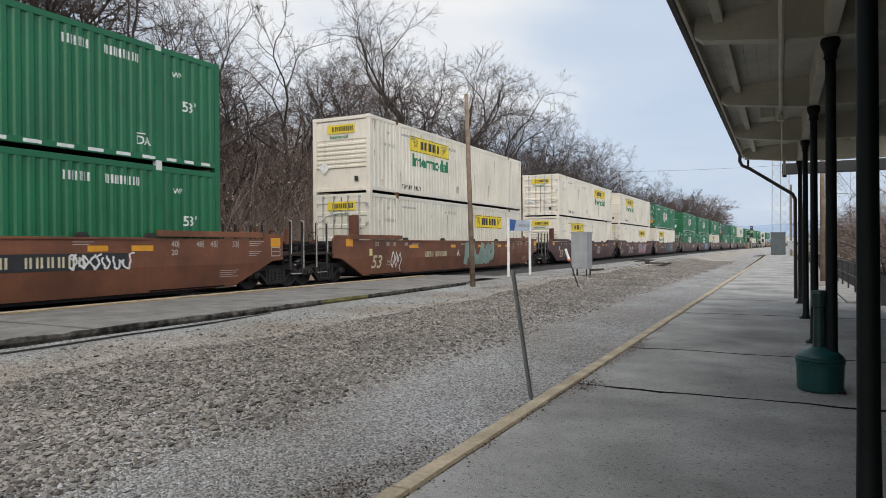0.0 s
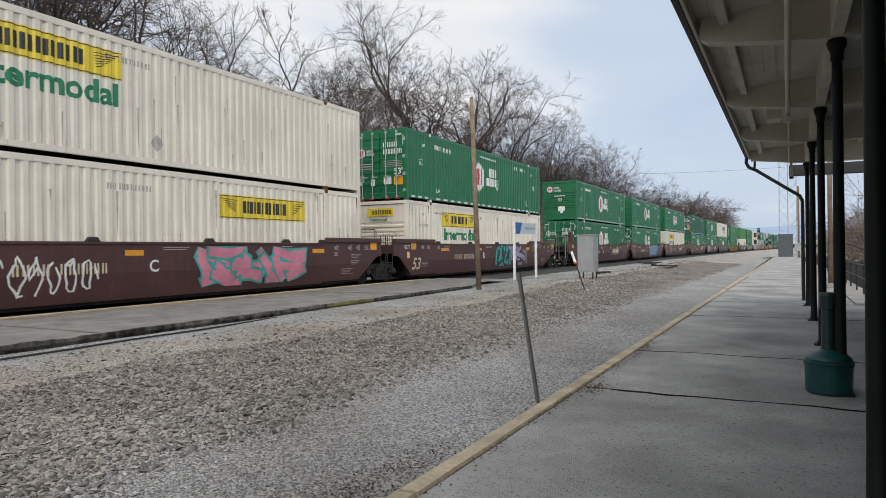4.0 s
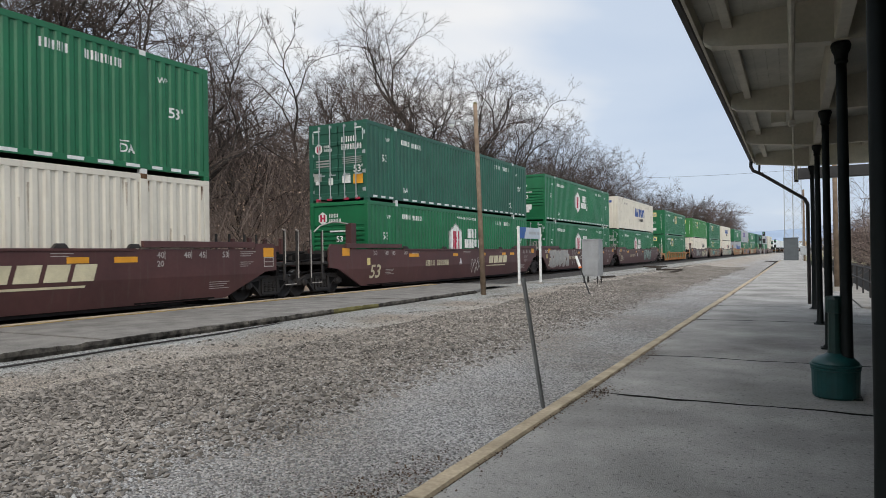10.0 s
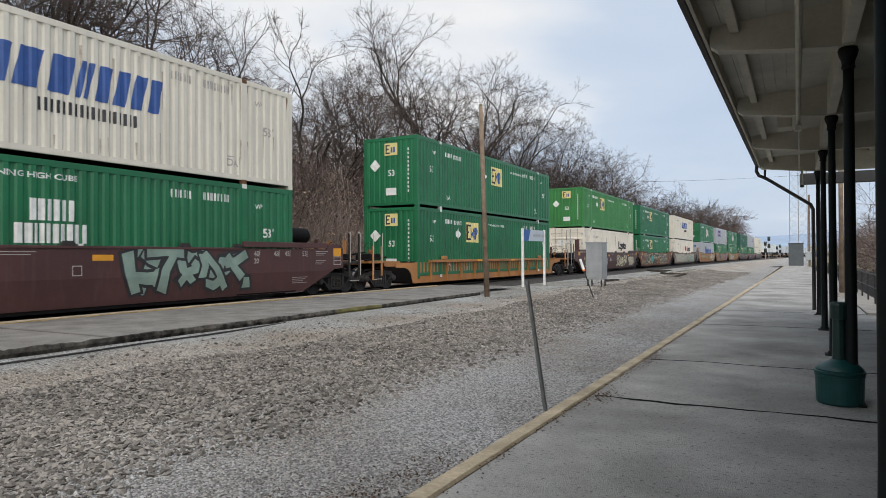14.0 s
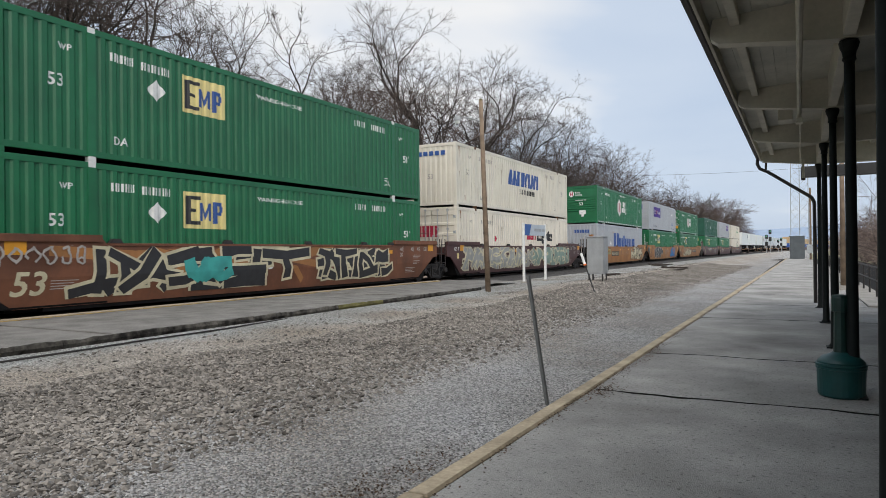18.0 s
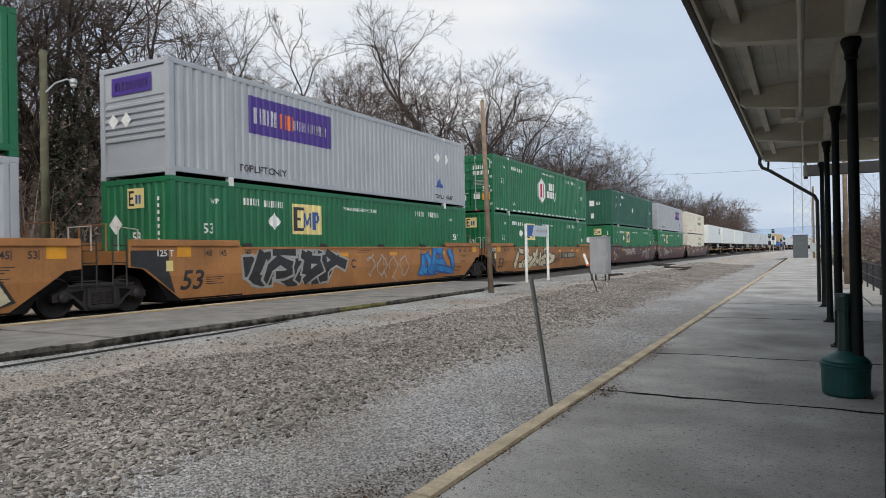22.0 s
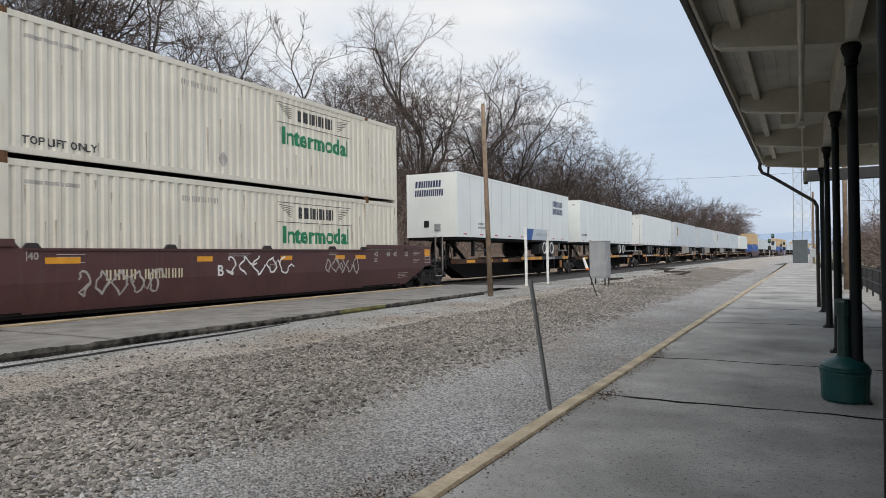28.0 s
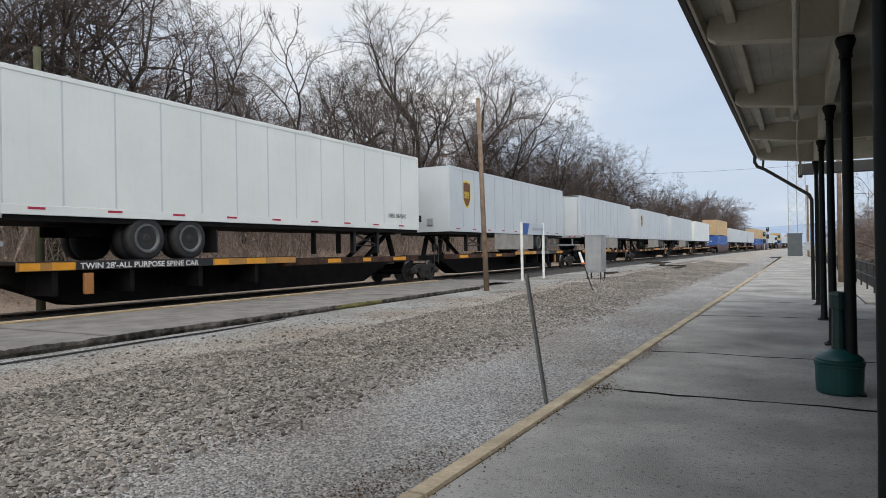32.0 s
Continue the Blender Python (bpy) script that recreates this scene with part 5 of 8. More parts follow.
def piece(seed, w, h, n):
    """A block of spray writing nobody can read: fat interlocking strokes, and the wider outline under them."""
    rnd = random.Random(seed)
    fill, edge = bmesh.new(), bmesh.new()
    n = int(n * 1.6)
    step, count = w / n, [0]

    def stroke(bm, a, b, ta, tb, dx, grow):
        d = (Vector(b) - Vector(a)).normalized()
        o = Vector((-d.y, d.x))
        a, b = Vector(a) - d * grow, Vector(b) + d * grow
        m = (a + b) / 2 + o * bend
        ring = [a + o * (ta + grow), m + o * ((ta + tb) / 2 + grow), b + o * (tb + grow), b - o * (tb + grow), m - o * ((ta + tb) / 2 + grow), a - o * (ta + grow)]
        v = [bm.verts.new((dx, p.x, min(h + 0.03, max(-0.03, p.y)))) for p in ring]
        bm.faces.new((v[0], v[1], v[4], v[5]))
        bm.faces.new((v[1], v[2], v[3], v[4]))

    for k in range(n):
        x0, lean = k * step - 0.3 * step, rnd.uniform(-0.3, 0.3) * h
        a, t = step * 1.9, min(0.24 * step, 0.11 * h) * rnd.uniform(0.8, 1.2)
        left = [(x0 + rnd.uniform(0.0, 0.12) * a + lean * v, h * (0.1 + 0.8 * v)) for v in (0, 0.5, 1)]
        right = [(x0 + rnd.uniform(0.8, 1.0) * a + lean * v, h * (0.1 + 0.8 * v)) for v in (0, 0.5, 1)]
        mid = [(x0 + rnd.uniform(0.4, 0.6) * a + lean * v, h * (0.1 + 0.8 * v)) for v in (0, 0.5, 1)]
        lines = rnd.choice((((left[0], left[2]), (left[2], right[2]), (left[1], right[1]), (right[1], mid[0])), ((left[0], mid[2]), (mid[2], right[0]), (left[1], right[1])), ((left[0], left[2]), (right[0], right[2]), (left[2], right[0])),
                            ((left[2], left[0]), (left[0], right[0]), (right[0], right[2])), ((left[2], right[2]), (mid[2], mid[0])), ((right[2], left[2]), (left[2], left[0]), (left[0], right[0]), (left[1], right[1])), ((left[2], right[1]), (left[0], right[1]), (left[2], left[0]))))
        for p, q in lines:
            count[0] += 1
            p, q = ((u[0] + rnd.gauss(0, 0.2) * a, min(0.95 * h, max(0.05 * h, u[1] + rnd.gauss(0, 0.16) * h))) for u in (p, q))
            bend, flare = rnd.uniform(-0.14, 0.14) * h, rnd.uniform(0.9, 1.7)
            dx = 0.003 * (k % 3) + 0.00015 * (count[0] % 9)
            stroke(edge, p, q, t, t * flare, dx - 0.0016, 0.075)
            stroke(fill, p, q, t, t * flare, dx, 0.0)
    for bm in (fill, edge):
        bmesh.ops.triangulate(bm, faces=bm.faces)
        for f in bm.faces:
            f.normal_update()
            if f.normal.x < 0:
                f.normal_flip()
    return fill, edge


def ladder_mesh(h, w=0.4, n=4):
    bm = bmesh.new()
    for y in (0, w):
        rod(bm, (0, y, 0), (0, y, h), 0.018, n=6)
    for k in range(n):
        z = h * (k + 0.4) / n
        rod(bm, (0, 0, z), (0, w, z), 0.013, n=5)
    return bm


def car_end(car, y0, dirn, col, kind, low=False):
    """Fittings at one end; dirn -1 builds towards -y."""
    def yy(v):
        return y0 + dirn * v

    def rng(a, b):
        return (min(yy(a), yy(b)), max(yy(a), yy(b)))

    if kind == "coupler":
        part("end_platform", boxes((-1.36, 1.36, *rng(2.42, 3.35), 1.0, 1.09), (-1.2, 1.2, *rng(1.2, 2.35), 0.86 if low else 0.98, 1.06 if low else 1.44), bevel=0.01), M[col] if low else M["grime"], car)
        rig = boxes((0.55, 1.15, *rng(2.5, 3.25), 1.12, 1.34), (-1.1, -0.4, *rng(2.45, 3.2), 1.09, 1.42), (0.2, 1.3, *rng(2.5, 2.62), 0.7, 1.0), bevel=0.03)
        for x, z in ((1.25, 1.22), (1.2, 0.86), (0.3, 1.4)):
            rod(rig, (x, yy(2.3), z), (x * 0.9, yy(3.5), z - 0.12), 0.035, n=6)
        part("brake_gear", rig, M["black_steel"], car, "dark brake cylinders and pipes")
        part("centre_sill", boxes((-0.3, 0.3, *rng(0.5, 3.5), 0.55, 0.93), bevel=0.01), M["black_steel"], car)
        part("coupler", boxes((-0.13, 0.13, *rng(3.4, 4.05), 0.68, 0.92), (-0.2, 0.2, *rng(3.75, 4.0), 0.62, 0.98), bevel=0.03), M["grime"], car)
        part("air_hose", pipe([(0.35, yy(3.4), 0.75), (0.4, yy(3.65), 0.5), (0.35, yy(3.9), 0.38), (0.2, yy(4.05), 0.45)], 0.03, 6), M["dark"], car)
        for sx in (1.36, -1.40):
            lad = part("end_ladder", boxes((sx, sx + 0.04, *rng(2.74, 2.82), 0.55, 1.62 if low else 2.02), (sx, sx + 0.04, *rng(3.3, 3.38), 0.40, 1.62 if low else 2.02), bevel=0.008), M[col] if low else M["grime"], car)
            for z in (0.42, 0.72):
                part("rung", boxes((sx + 0.01, sx + 0.035, *rng(2.8, 3.32), z, z + 0.025)), M["paint_faded"] if z < 0.6 else M["grime"], lad)
        part("grab_rail", pipe([(1.42, yy(3.37), 0.6), (1.42, yy(3.37), 2.05), (1.36, yy(3.3), 2.08)], 0.016, 6), M["paint_faded"], car, "pale grab rail")
        part("grab_rail", pipe([(1.42, yy(2.78), 1.05), (1.42, yy(2.78), 2.05), (1.36, yy(2.7), 2.08)], 0.016, 6), M["paint_faded"], car, "pale grab rail")
        if dirn < 0 and not low:
            part("walkway_rail", pipe([(0.95, yy(0.75), 2.38), (0.95, yy(1.6), 2.42), (0.95, yy(2.3), 2.26), (0.95, yy(2.62), 2.05)], 0.024, 6), M["paint_faded"], car, "pale bent walkway rail")
        if dirn < 0 and not low:
            part("bulkhead_post", boxes((0.85, 1.1, *rng(0.45, 0.75), 1.44, 2.4), bevel=0.015), M[col], car)
        for x in (-0.9, -0.2):
            part("stanchion", boxes((x, x + 0.1, *rng(2.9, 3.0), 1.06, 1.85)), M[col], car)
        ring = pipe([(0.2 * math.cos(0.5236 * k), 0.0, 0.2 * math.sin(0.5236 * k)) for k in range(13)], 0.012, 5)
        for k in range(3):
            rod(ring, (0.2 * math.cos(2.094 * k + 0.5), 0.0, 0.2 * math.sin(2.094 * k + 0.5)), (0, 0, 0), 0.009, n=4)
        part("brake_wheel", ring, M["grime"], car, at=pose(0.75, yy(2.7), 1.55))
        part("brake_stand", boxes((0.68, 0.82, *rng(2.5, 2.65), 1.06, 1.5), bevel=0.015), M[col], car)
    else:
        part("end_platform", boxes((-1.3, 1.3, *rng(0.1, 1.25), 1.1, 1.42), bevel=0.01), M[col], car)
        part("centre_sill", boxes((-0.35, 0.35, *rng(0.3, 1.65), 0.75, 1.1), bevel=0.01), M["black_steel"], car)
        part("end_ladder", shifted(ladder_mesh(1.15, 0.34, 3), min(yy(1.24), yy(1.58)), 0.62, 1.33), M["grime"], car)
        part("grab_rail", pipe([(1.34, yy(0.95), 1.42), (1.34, yy(0.95), 1.9), (1.34, yy(1.45), 1.95), (1.34, yy(1.45), 1.42)], 0.018, 6), M["paint_faded"], car, "pale grab rail")
        part("hand_rail", pipe([(0.5, yy(1.15), 1.42), (0.5, yy(1.15), 2.05), (-0.5, yy(1.15), 2.05), (-0.5, yy(1.15), 1.42)], 0.022, 6), M[col], car)


def car_marks(car, letter, near, far, art, col):
    """Lettering, reflectors and spray paint on the side that faces the platforms."""
    if DISTANT[0]:
        return
    L = BOX_L
    pale = "paint_black" if col == "orange" else "paint_cream"
    small = "paint_black" if col == "orange" else "paint_faded"

    def mark(name, key, make, material, y=0.0, z=0.0, proud=0.004):
        part(name, cached((key, material, y, z), lambda: mesh_of(name, on_sill(make(), y, z, proud), M[material])), None, car)

    far_y = 0.98 if far == "coupler" else -0.75
    mark("number", "big53", lambda: letters("53", 0.47, 1.1, 0.18), pale, -0.08 if near == "coupler" else 0.18, 0.46)
    for k, (y, n) in enumerate(((0.2, "53"), (0.95, "48"), (1.45, "45"), (2.35, "40"), (L + 0.55 if far == "coupler" else L + 0.3, "53"), (L - 0.70, "48"), (L - 0.23, "45"), (L - 1.5, "40"))):
        mark("stencil", "tick" + n, lambda: merged(flat(rect(0, -0.02, 0.018, 0.21)), shifted(letters(n, 0.15), 0.035 if k < 4 else -0.22, 0.01)), small, y, 1.26)
    mark("stencil", "twenty", lambda: letters("20", 0.14), small, L - 1.72, 1.07)
    for y, z, w, n in ((2.95, 1.36, 0.62, 4), (L + far_y, 1.40 if far == "coupler" else 1.10, 0.6, 3), (L + far_y, 1.12 if far == "coupler" else 0.88, 0.5, 3), (L - 0.1 if far == "coupler" else L - 1.3, 0.62, 0.7, 4), (1.0, 0.72, 0.6, 4), (7.6, 1.36, 0.8, 2), (L - 4.3, 1.38, 0.5, 2)):
        mark("stencil", ("lines", w, n), lambda: flat(*[rect(0, -0.055 * k, w - 0.1 * (k % 3), 0.017) for k in range(n)]), small, y, z)
    mark("stencil", "box", lambda: flat(rect(0, 0, 0.22, 0.02), rect(0, 0.2, 0.22, 0.02), rect(0, 0.02, 0.02, 0.18), rect(0.2, 0.02, 0.02, 0.18)), "paint_faded", 9.15, 0.86)
    if near == "joint" and col == "orange":
        mark("end_panel", "epanel", lambda: flat([(-1.18, 1.42), (-1.18, 1.06), (-0.8, 1.0), (0.08, 0.37), (-0.14, 0.9), (-0.14, 1.42)]), "paint_black", 0.0, 0.0, 0.002)
    if near == "joint":
        mark("stencil", "125", lambda: letters("125 T", 0.15), "paint_white", -0.5, 1.28)
    for y, w in ((2.72, 0.75), (6.55, 0.5), (9.6, 0.5), (12.2, 0.5), (13.3, 0.6)):
        mark("reflector", ("refl", w), lambda: flat(rect(0, 0, w, 0.13)), "reflector", y, 1.18, 0.006)
    for y in (0.1 if near == "joint" else -1.7, L + 0.45 if far == "joint" else L + 1.88):
        mark("reflector", "reflb", lambda: flat(rect(0, 0, 0.42, 0.26)), "reflector", y, 1.26, 0.006)
    if far == "coupler":
        mark("notice_frame", "nf", lambda: flat(rect(0, 0, 0.40, 0.025), rect(0, 0.245, 0.40, 0.025), rect(0, 0.025, 0.025, 0.22), rect(0.375, 0.025, 0.025, 0.22), rect(0.025, 0.13, 0.35, 0.02)), "paint_faded", L + 1.9, 0.98)
    mark("tag_plate", "tagp", lambda: flat(rect(0, 0, 0.2, 0.25)), "pale_yellow", -0.22, 0.92)
    if far == "coupler" and near == "joint" and col != "maroon":
        # the number stands on a black panel at this end
        yp = 10.1 if col == "orange" else 9.4
        mark("number_panel", "npanel", lambda: flat(rect(0, 0, 3.0 if col == "orange" else 3.8, 0.36)), "paint_black", yp, 0.78)
        mark("reporting_mark", "npbars", lambda: flat(*bar_text(0, 0, (0.14, 0.13, 0.13, 0.15), 0.22, 0.4), *bar_text(1.15, 0, (0.14,) * 6, 0.22, 0.4)), "paint_cream", yp + 0.3, 0.85, 0.008)
    if col == "orange" and near == "coupler":
        mark("number_panel", "rpanel", lambda: flat(rect(0, 0, 2.5, 0.36)), "paint_black", 3.85, 0.74)
    mark("reporting_mark", "rep", lambda: flat(*bar_text(0, 0, (0.13, 0.14, 0.13, 0.14), 0.23, 0.3), *bar_text(0.98, 0, (0.12,) * 6, 0.23, 0.3)), "paint_black" if col == "orange" and near != "coupler" else "paint_cream", 4.05, 0.80, 0.008)
    mark("unit_letter", "ul" + letter, lambda: letters("B" if letter == "D" else letter, 0.28), "paint_black" if col == "orange" else "paint_white", 7.2, 0.80)
    for k, (fill, line, y, w, z, h, seed, n) in enumerate(art):
        z, up = max(z, 0.36), 0.008 + 0.006 * k
        if fill:
            p, q = piece(seed, w, min(h, 1.42 - z), n)
            part("spray_paint", mesh_of("spray_paint", on_sill(p, y, z, up + 0.002), M[fill]), None, car)
            part("spray_outline", mesh_of("spray_outline", on_sill(q, y, z, up + 0.002), M[line]), None, car)
        else:
            part("spray_paint", mesh_of("spray_paint", on_sill(scrawl(seed, w, h, n, 0.085 if line == "paint_mint" else 0.045), y, z, up), M[line]), None, car)


def well_car(label, col, near="joint", far="joint", letter="B", art=(), logo=False, group="container well cars"):
    """One well unit: origin on the rails below the near end of its containers."""
    car = thing("well_car", label, "railway car", group)
    L = BOX_L
    out = sill_outline(near, far)
    me = cached(("sill", near, far, col), lambda: sill_mesh(out, col))
    part("side_sill", me, None, car)
    part("side_sill", cached(("sill", far, near, col), lambda: sill_mesh(sill_outline(far, near), col)), None, car, at=pose(0, L, 0, 0, 0, 180))
    cap = cached(("cap", col), lambda: mesh_of("top_chord", boxes((SILL_X - 0.1, SILL_X + 0.025, 2.3, L - 2.3, 1.44, 1.50), bevel=0.01), M[col]))
    part("top_chord", cap, None, car)
    part("top_chord", cap, None, car, at=pose(-2 * SILL_X + 0.075, 0, 0))
    rub = cached(("rub", col), lambda: mesh_of("bottom_chord", boxes((SILL_X - 0.3, SILL_X - 0.10, 0.9, L - 0.9, 0.11, 0.2), bevel=0.01), M["black_steel"]))
    part("bottom_chord", rub, None, car)
    for y in (-0.14, L + 0.08):
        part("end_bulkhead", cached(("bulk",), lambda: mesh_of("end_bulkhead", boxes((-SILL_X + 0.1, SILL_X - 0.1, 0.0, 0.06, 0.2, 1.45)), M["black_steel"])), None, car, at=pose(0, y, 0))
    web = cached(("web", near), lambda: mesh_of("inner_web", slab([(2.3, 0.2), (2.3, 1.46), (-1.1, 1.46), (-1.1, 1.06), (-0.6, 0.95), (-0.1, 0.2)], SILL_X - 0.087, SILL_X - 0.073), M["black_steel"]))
    for y, r in ((0.0, 0), (L, 180)):
        part("inner_web", web, None, car, at=pose(0 if r == 0 else 0, y, 0) if r == 0 else pose(0, y, 0, 0, 0, 180))
        part("inner_web", web, None, car, at=pose(-2 * SILL_X + 0.16, y, 0) if r == 0 else pose(2 * SILL_X - 0.16, y, 0, 0, 0, 180))
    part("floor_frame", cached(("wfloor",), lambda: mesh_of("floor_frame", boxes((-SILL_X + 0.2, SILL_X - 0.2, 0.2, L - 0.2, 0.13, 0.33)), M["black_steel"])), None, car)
    for y in () if DISTANT[0] else (2.3, 5.6, 8.9, 11.9, L - 2.5):
        part("stack_guide", cached(("guide",), lambda: mesh_of("stack_guide", slab([(0, 0), (0.34, 0), (0.26, 0.1), (0.08, 0.1)], -0.06, 0.03), M["grime"])), None, car, at=pose(SILL_X, y, 1.50))
    for y0, dirn, kind in ((0.0, -1, near), (L, 1, far)):
        led = (-1.15, 2.12) if kind == "joint" else (-1.5, 2.12)
        yl = led if dirn < 0 else (L - led[1], L - led[0])
        part("end_ledge", cached(("ledge", kind, dirn, col), lambda: mesh_of("end_ledge", boxes((SILL_X - 0.05, SILL_X + 0.05, *yl, 1.52, 1.675), bevel=0.012), M[col])), None, car, "raised end ledge")
        car_end(car, y0, dirn, col, kind)
    bogie(car, -1.68 if near == "joint" else -2.45)
    if far == "coupler":
        bogie(car, L + 2.45)
    car_marks(car, letter, near, far, art, col)
    if logo:
        part("emblem", cached(("emblem", col), lambda: mesh_of("emblem", on_sill(flat(*[[(10.5 + 0.6 * k, 0.80), (11.0 + 0.6 * k, 0.80), (11.1 + 0.6 * k, 1.16), (10.6 + 0.6 * k, 1.16)] for k in range(4)], [(10.2, 0.66), (12.6, 0.66), (12.62, 0.71), (10.22, 0.71)])), M["paint_cream"])), None, car)
    return car


def ribbed_car(label, col, group="container well cars"):
    """An older low-sided well car: a set-back web with upright ribs under a proud top chord."""
    car = thing("well_car", label, "railway car", group)
    L, x = BOX_L, SILL_X - 0.11
    half = [(2.0, 1.0), (-1.6, 1.0), (-1.6, 0.82), (-0.95, 0.80), (-0.68, 0.72), (-0.5, 0.56), (-0.36, 0.2)]
    out = half + [(L - a, b) for a, b in half[::-1]]
    for m in (Matrix.Identity(4), pose(0, L, 0, 0, 0, 180)):
        part("side_web", slab(out, x - 0.03, x), M[col], car, at=m)
        part("top_chord", boxes((SILL_X - 0.2, SILL_X + 0.03, 0.9, L - 0.9, 0.99, 1.10), bevel=0.012), M[col], car, at=m)
        part("bottom_flange", boxes((x - 0.05, x + 0.05, -0.3, L + 0.3, 0.17, 0.21), bevel=0.006), M[col], car, at=m)
        for k in range(11):
            y = 1.0 + (L - 2.0) * k / 10
            part("rib", cached(("rib_post", col), lambda: mesh_of("rib", slab([(-0.03, 0.21), (0.03, 0.21), (0.03, 0.99), (-0.03, 0.99)], x, SILL_X), M[col])), None, car, at=m @ Matrix.Translation((0, y, 0)))
        for y in (2.1, L - 2.1):
            part("corner_guide", boxes((SILL_X - 0.06, SILL_X + 0.05, y - 0.2, y + 0.2, 1.10, 1.26), bevel=0.03), M[col], car, at=m)
    part("floor_frame", boxes((-x + 0.1, x - 0.1, 0.2, L - 0.2, 0.13, 0.33)), M["black_steel"], car)
    for y in (-0.14, L + 0.08):
        part("end_bulkhead", boxes((-x + 0.06, x - 0.06, y, y + 0.06, 0.2, 1.04)), M["black_steel"], car)
    for y0, dirn in ((0.0, -1), (L, 1)):
        car_end(car, y0, dirn, col, "coupler", True)
        bogie(car, y0 + dirn * 2.45)
    part("reporting_mark", flat(*bar_text(2.7, 0.55, (0.13, 0.14, 0.13, 0.14), 0.22, 0.3), *bar_text(3.75, 0.55, (0.12,) * 6, 0.22, 0.3)), M["paint_silver"], car, at=pose(x + 0.006, 0, 0))
    for y in (5.4, 9.6):
        part("reflector", boxes((SILL_X + 0.03, SILL_X + 0.034, y, y + 0.5, 1.0, 1.09)), M["reflector"], car)
    return car


def spine_car(label, rear_first, words=False, group="trailer spine cars"):
    """A spine unit: origin on the rails below the near end of its trailer."""
    car = thing("spine_car", label, "railway car", group)
    L = BOX_L
    m = (lambda y: L - y) if rear_first else (lambda y: y)

    def rng(a, b):
        return (min(m(a), m(b)), max(m(a), m(b)))

    # underside lowered so that its black also stands for the shade over the track
    part("centre_beam", slab([(m(y), z) for y, z in [(-1.2, 1.05), (L + 1.2, 1.05), (L + 1.2, 0.85), (L - 0.4, 0.8), (L - 2.2, 0.16), (2.6, 0.16), (0.9, 0.8), (-1.2, 0.85)]], -0.36, 0.36), M["black_steel"], car)
    part("deck", boxes((-1.32, 1.32, *rng(8.0, 15.6), 1.09, 1.15), bevel=0.01), M["grime"], car)
    for x in (1.30, -1.345):
        part("deck_fascia", boxes((x, x + 0.045, *rng(7.6, 15.8), 0.97, 1.145), bevel=0.008), M["amber"], car)
    part("deck_lip", boxes((1.28, 1.352, *rng(7.6, 15.8), 1.145, 1.165), bevel=0.004), M["grime"], car)
    for y, w in ((8.9, 0.75), (10.3, 0.5), (14.6, 0.5), (15.35, 0.4)):
        part("reflector", boxes((1.346, 1.351, *rng(y, y + w), 0.985, 1.13)), M["reflector"], car)
    part("stencil_patch", boxes((1.345, 1.350, *rng(10.85, 14.6), 0.972, 1.143)), M["dark"], car, "black patch behind the stencil")
    if words:
        part("stencil", letters("TWIN 28'-ALL PURPOSE SPINE CAR", 0.13, 1.15), M["paint_white"], car, at=pose(1.354, m(10.95) if not rear_first else m(14.5), 0.995))
    else:
        part("stencil", flat(*bar_text(min(m(11.7), m(13.5)), 0.985, (0.12, 0.05, 0.12, 0.13, 0.04, 0.06, 0.05, 0.12, 0.12), 0.14, 0.55)), M["paint_white"], car, at=pose(1.354, 0, 0))
    for y in (9.2, 11.2, 13.2, 15.0):
        part("outrigger", slab([(m(y) - 0.06, 0.45), (m(y) + 0.06, 0.45), (m(y) + 0.06, 1.09), (m(y) - 0.06, 1.09)], 0.3, 1.28), M["black_steel"], car)
    part("step_bracket", boxes((1.28, 1.36, *rng(14.2, 14.4), 0.45, 0.90), bevel=0.01), M["orange"], car)
    part("runner_sill", boxes((0.95, 1.25, *rng(0.0, 8.0), 0.88, 1.08), bevel=0.015), M["spine_rust"], car, "rusty brown runner sill")
    part("runner_sill", boxes((-1.25, -0.95, *rng(0.0, 8.0), 0.88, 1.08), bevel=0.015), M["grime"], car)
    for y, w in ((1.0, 0.9), (3.4, 0.5), (5.2, 0.7)):
        part("reflector", boxes((1.251, 1.256, *rng(y, y + w), 0.92, 1.05)), M["reflector"], car)
    bm = bmesh.new()
    for x in (-0.35, 0.35):
        rod(bm, (x, m(0.9), 2.0), (x * 1.2, m(0.6), 1.05), 0.11, n=6)
        rod(bm, (x, m(0.9), 2.0), (x * 1.2, m(2.5), 1.05), 0.09, n=6)
    box(bm, -0.5, 0.5, *rng(0.5, 1.3), 1.93, 2.0)
    part("hitch", bm, M["black_steel"], car)
    bogie(car, -1.85)
    part("end_ladder", shifted(ladder_mesh(0.9, 0.36, 3), -1.5, 0.7, 1.3), M["grime"], car)
    part("grab_rail", pipe([(1.28, -1.3, 1.05), (1.28, -1.3, 1.75), (1.28, -0.7, 1.75), (1.28, -0.55, 1.1)], 0.018, 6), M["grime"], car)
    return car


def tyre_mesh():
    return mesh_of("tyre", lathe([(0.27, -0.12), (0.44, -0.14), (0.50, -0.11), (0.51, 0.0), (0.50, 0.11), (0.44, 0.14), (0.27, 0.12)], 24, "x"), M["rubber"], True)


def rim_mesh(col):
    return mesh_of("rim", lathe([(0.30, 0.05), (0.345, 0.14), (0.34, 0.16), (0.30, 0.16), (0.25, 0.10), (0.225, 0.055), (0.19, 0.05), (0.19, 0.03)], 24, "x"), M[col])


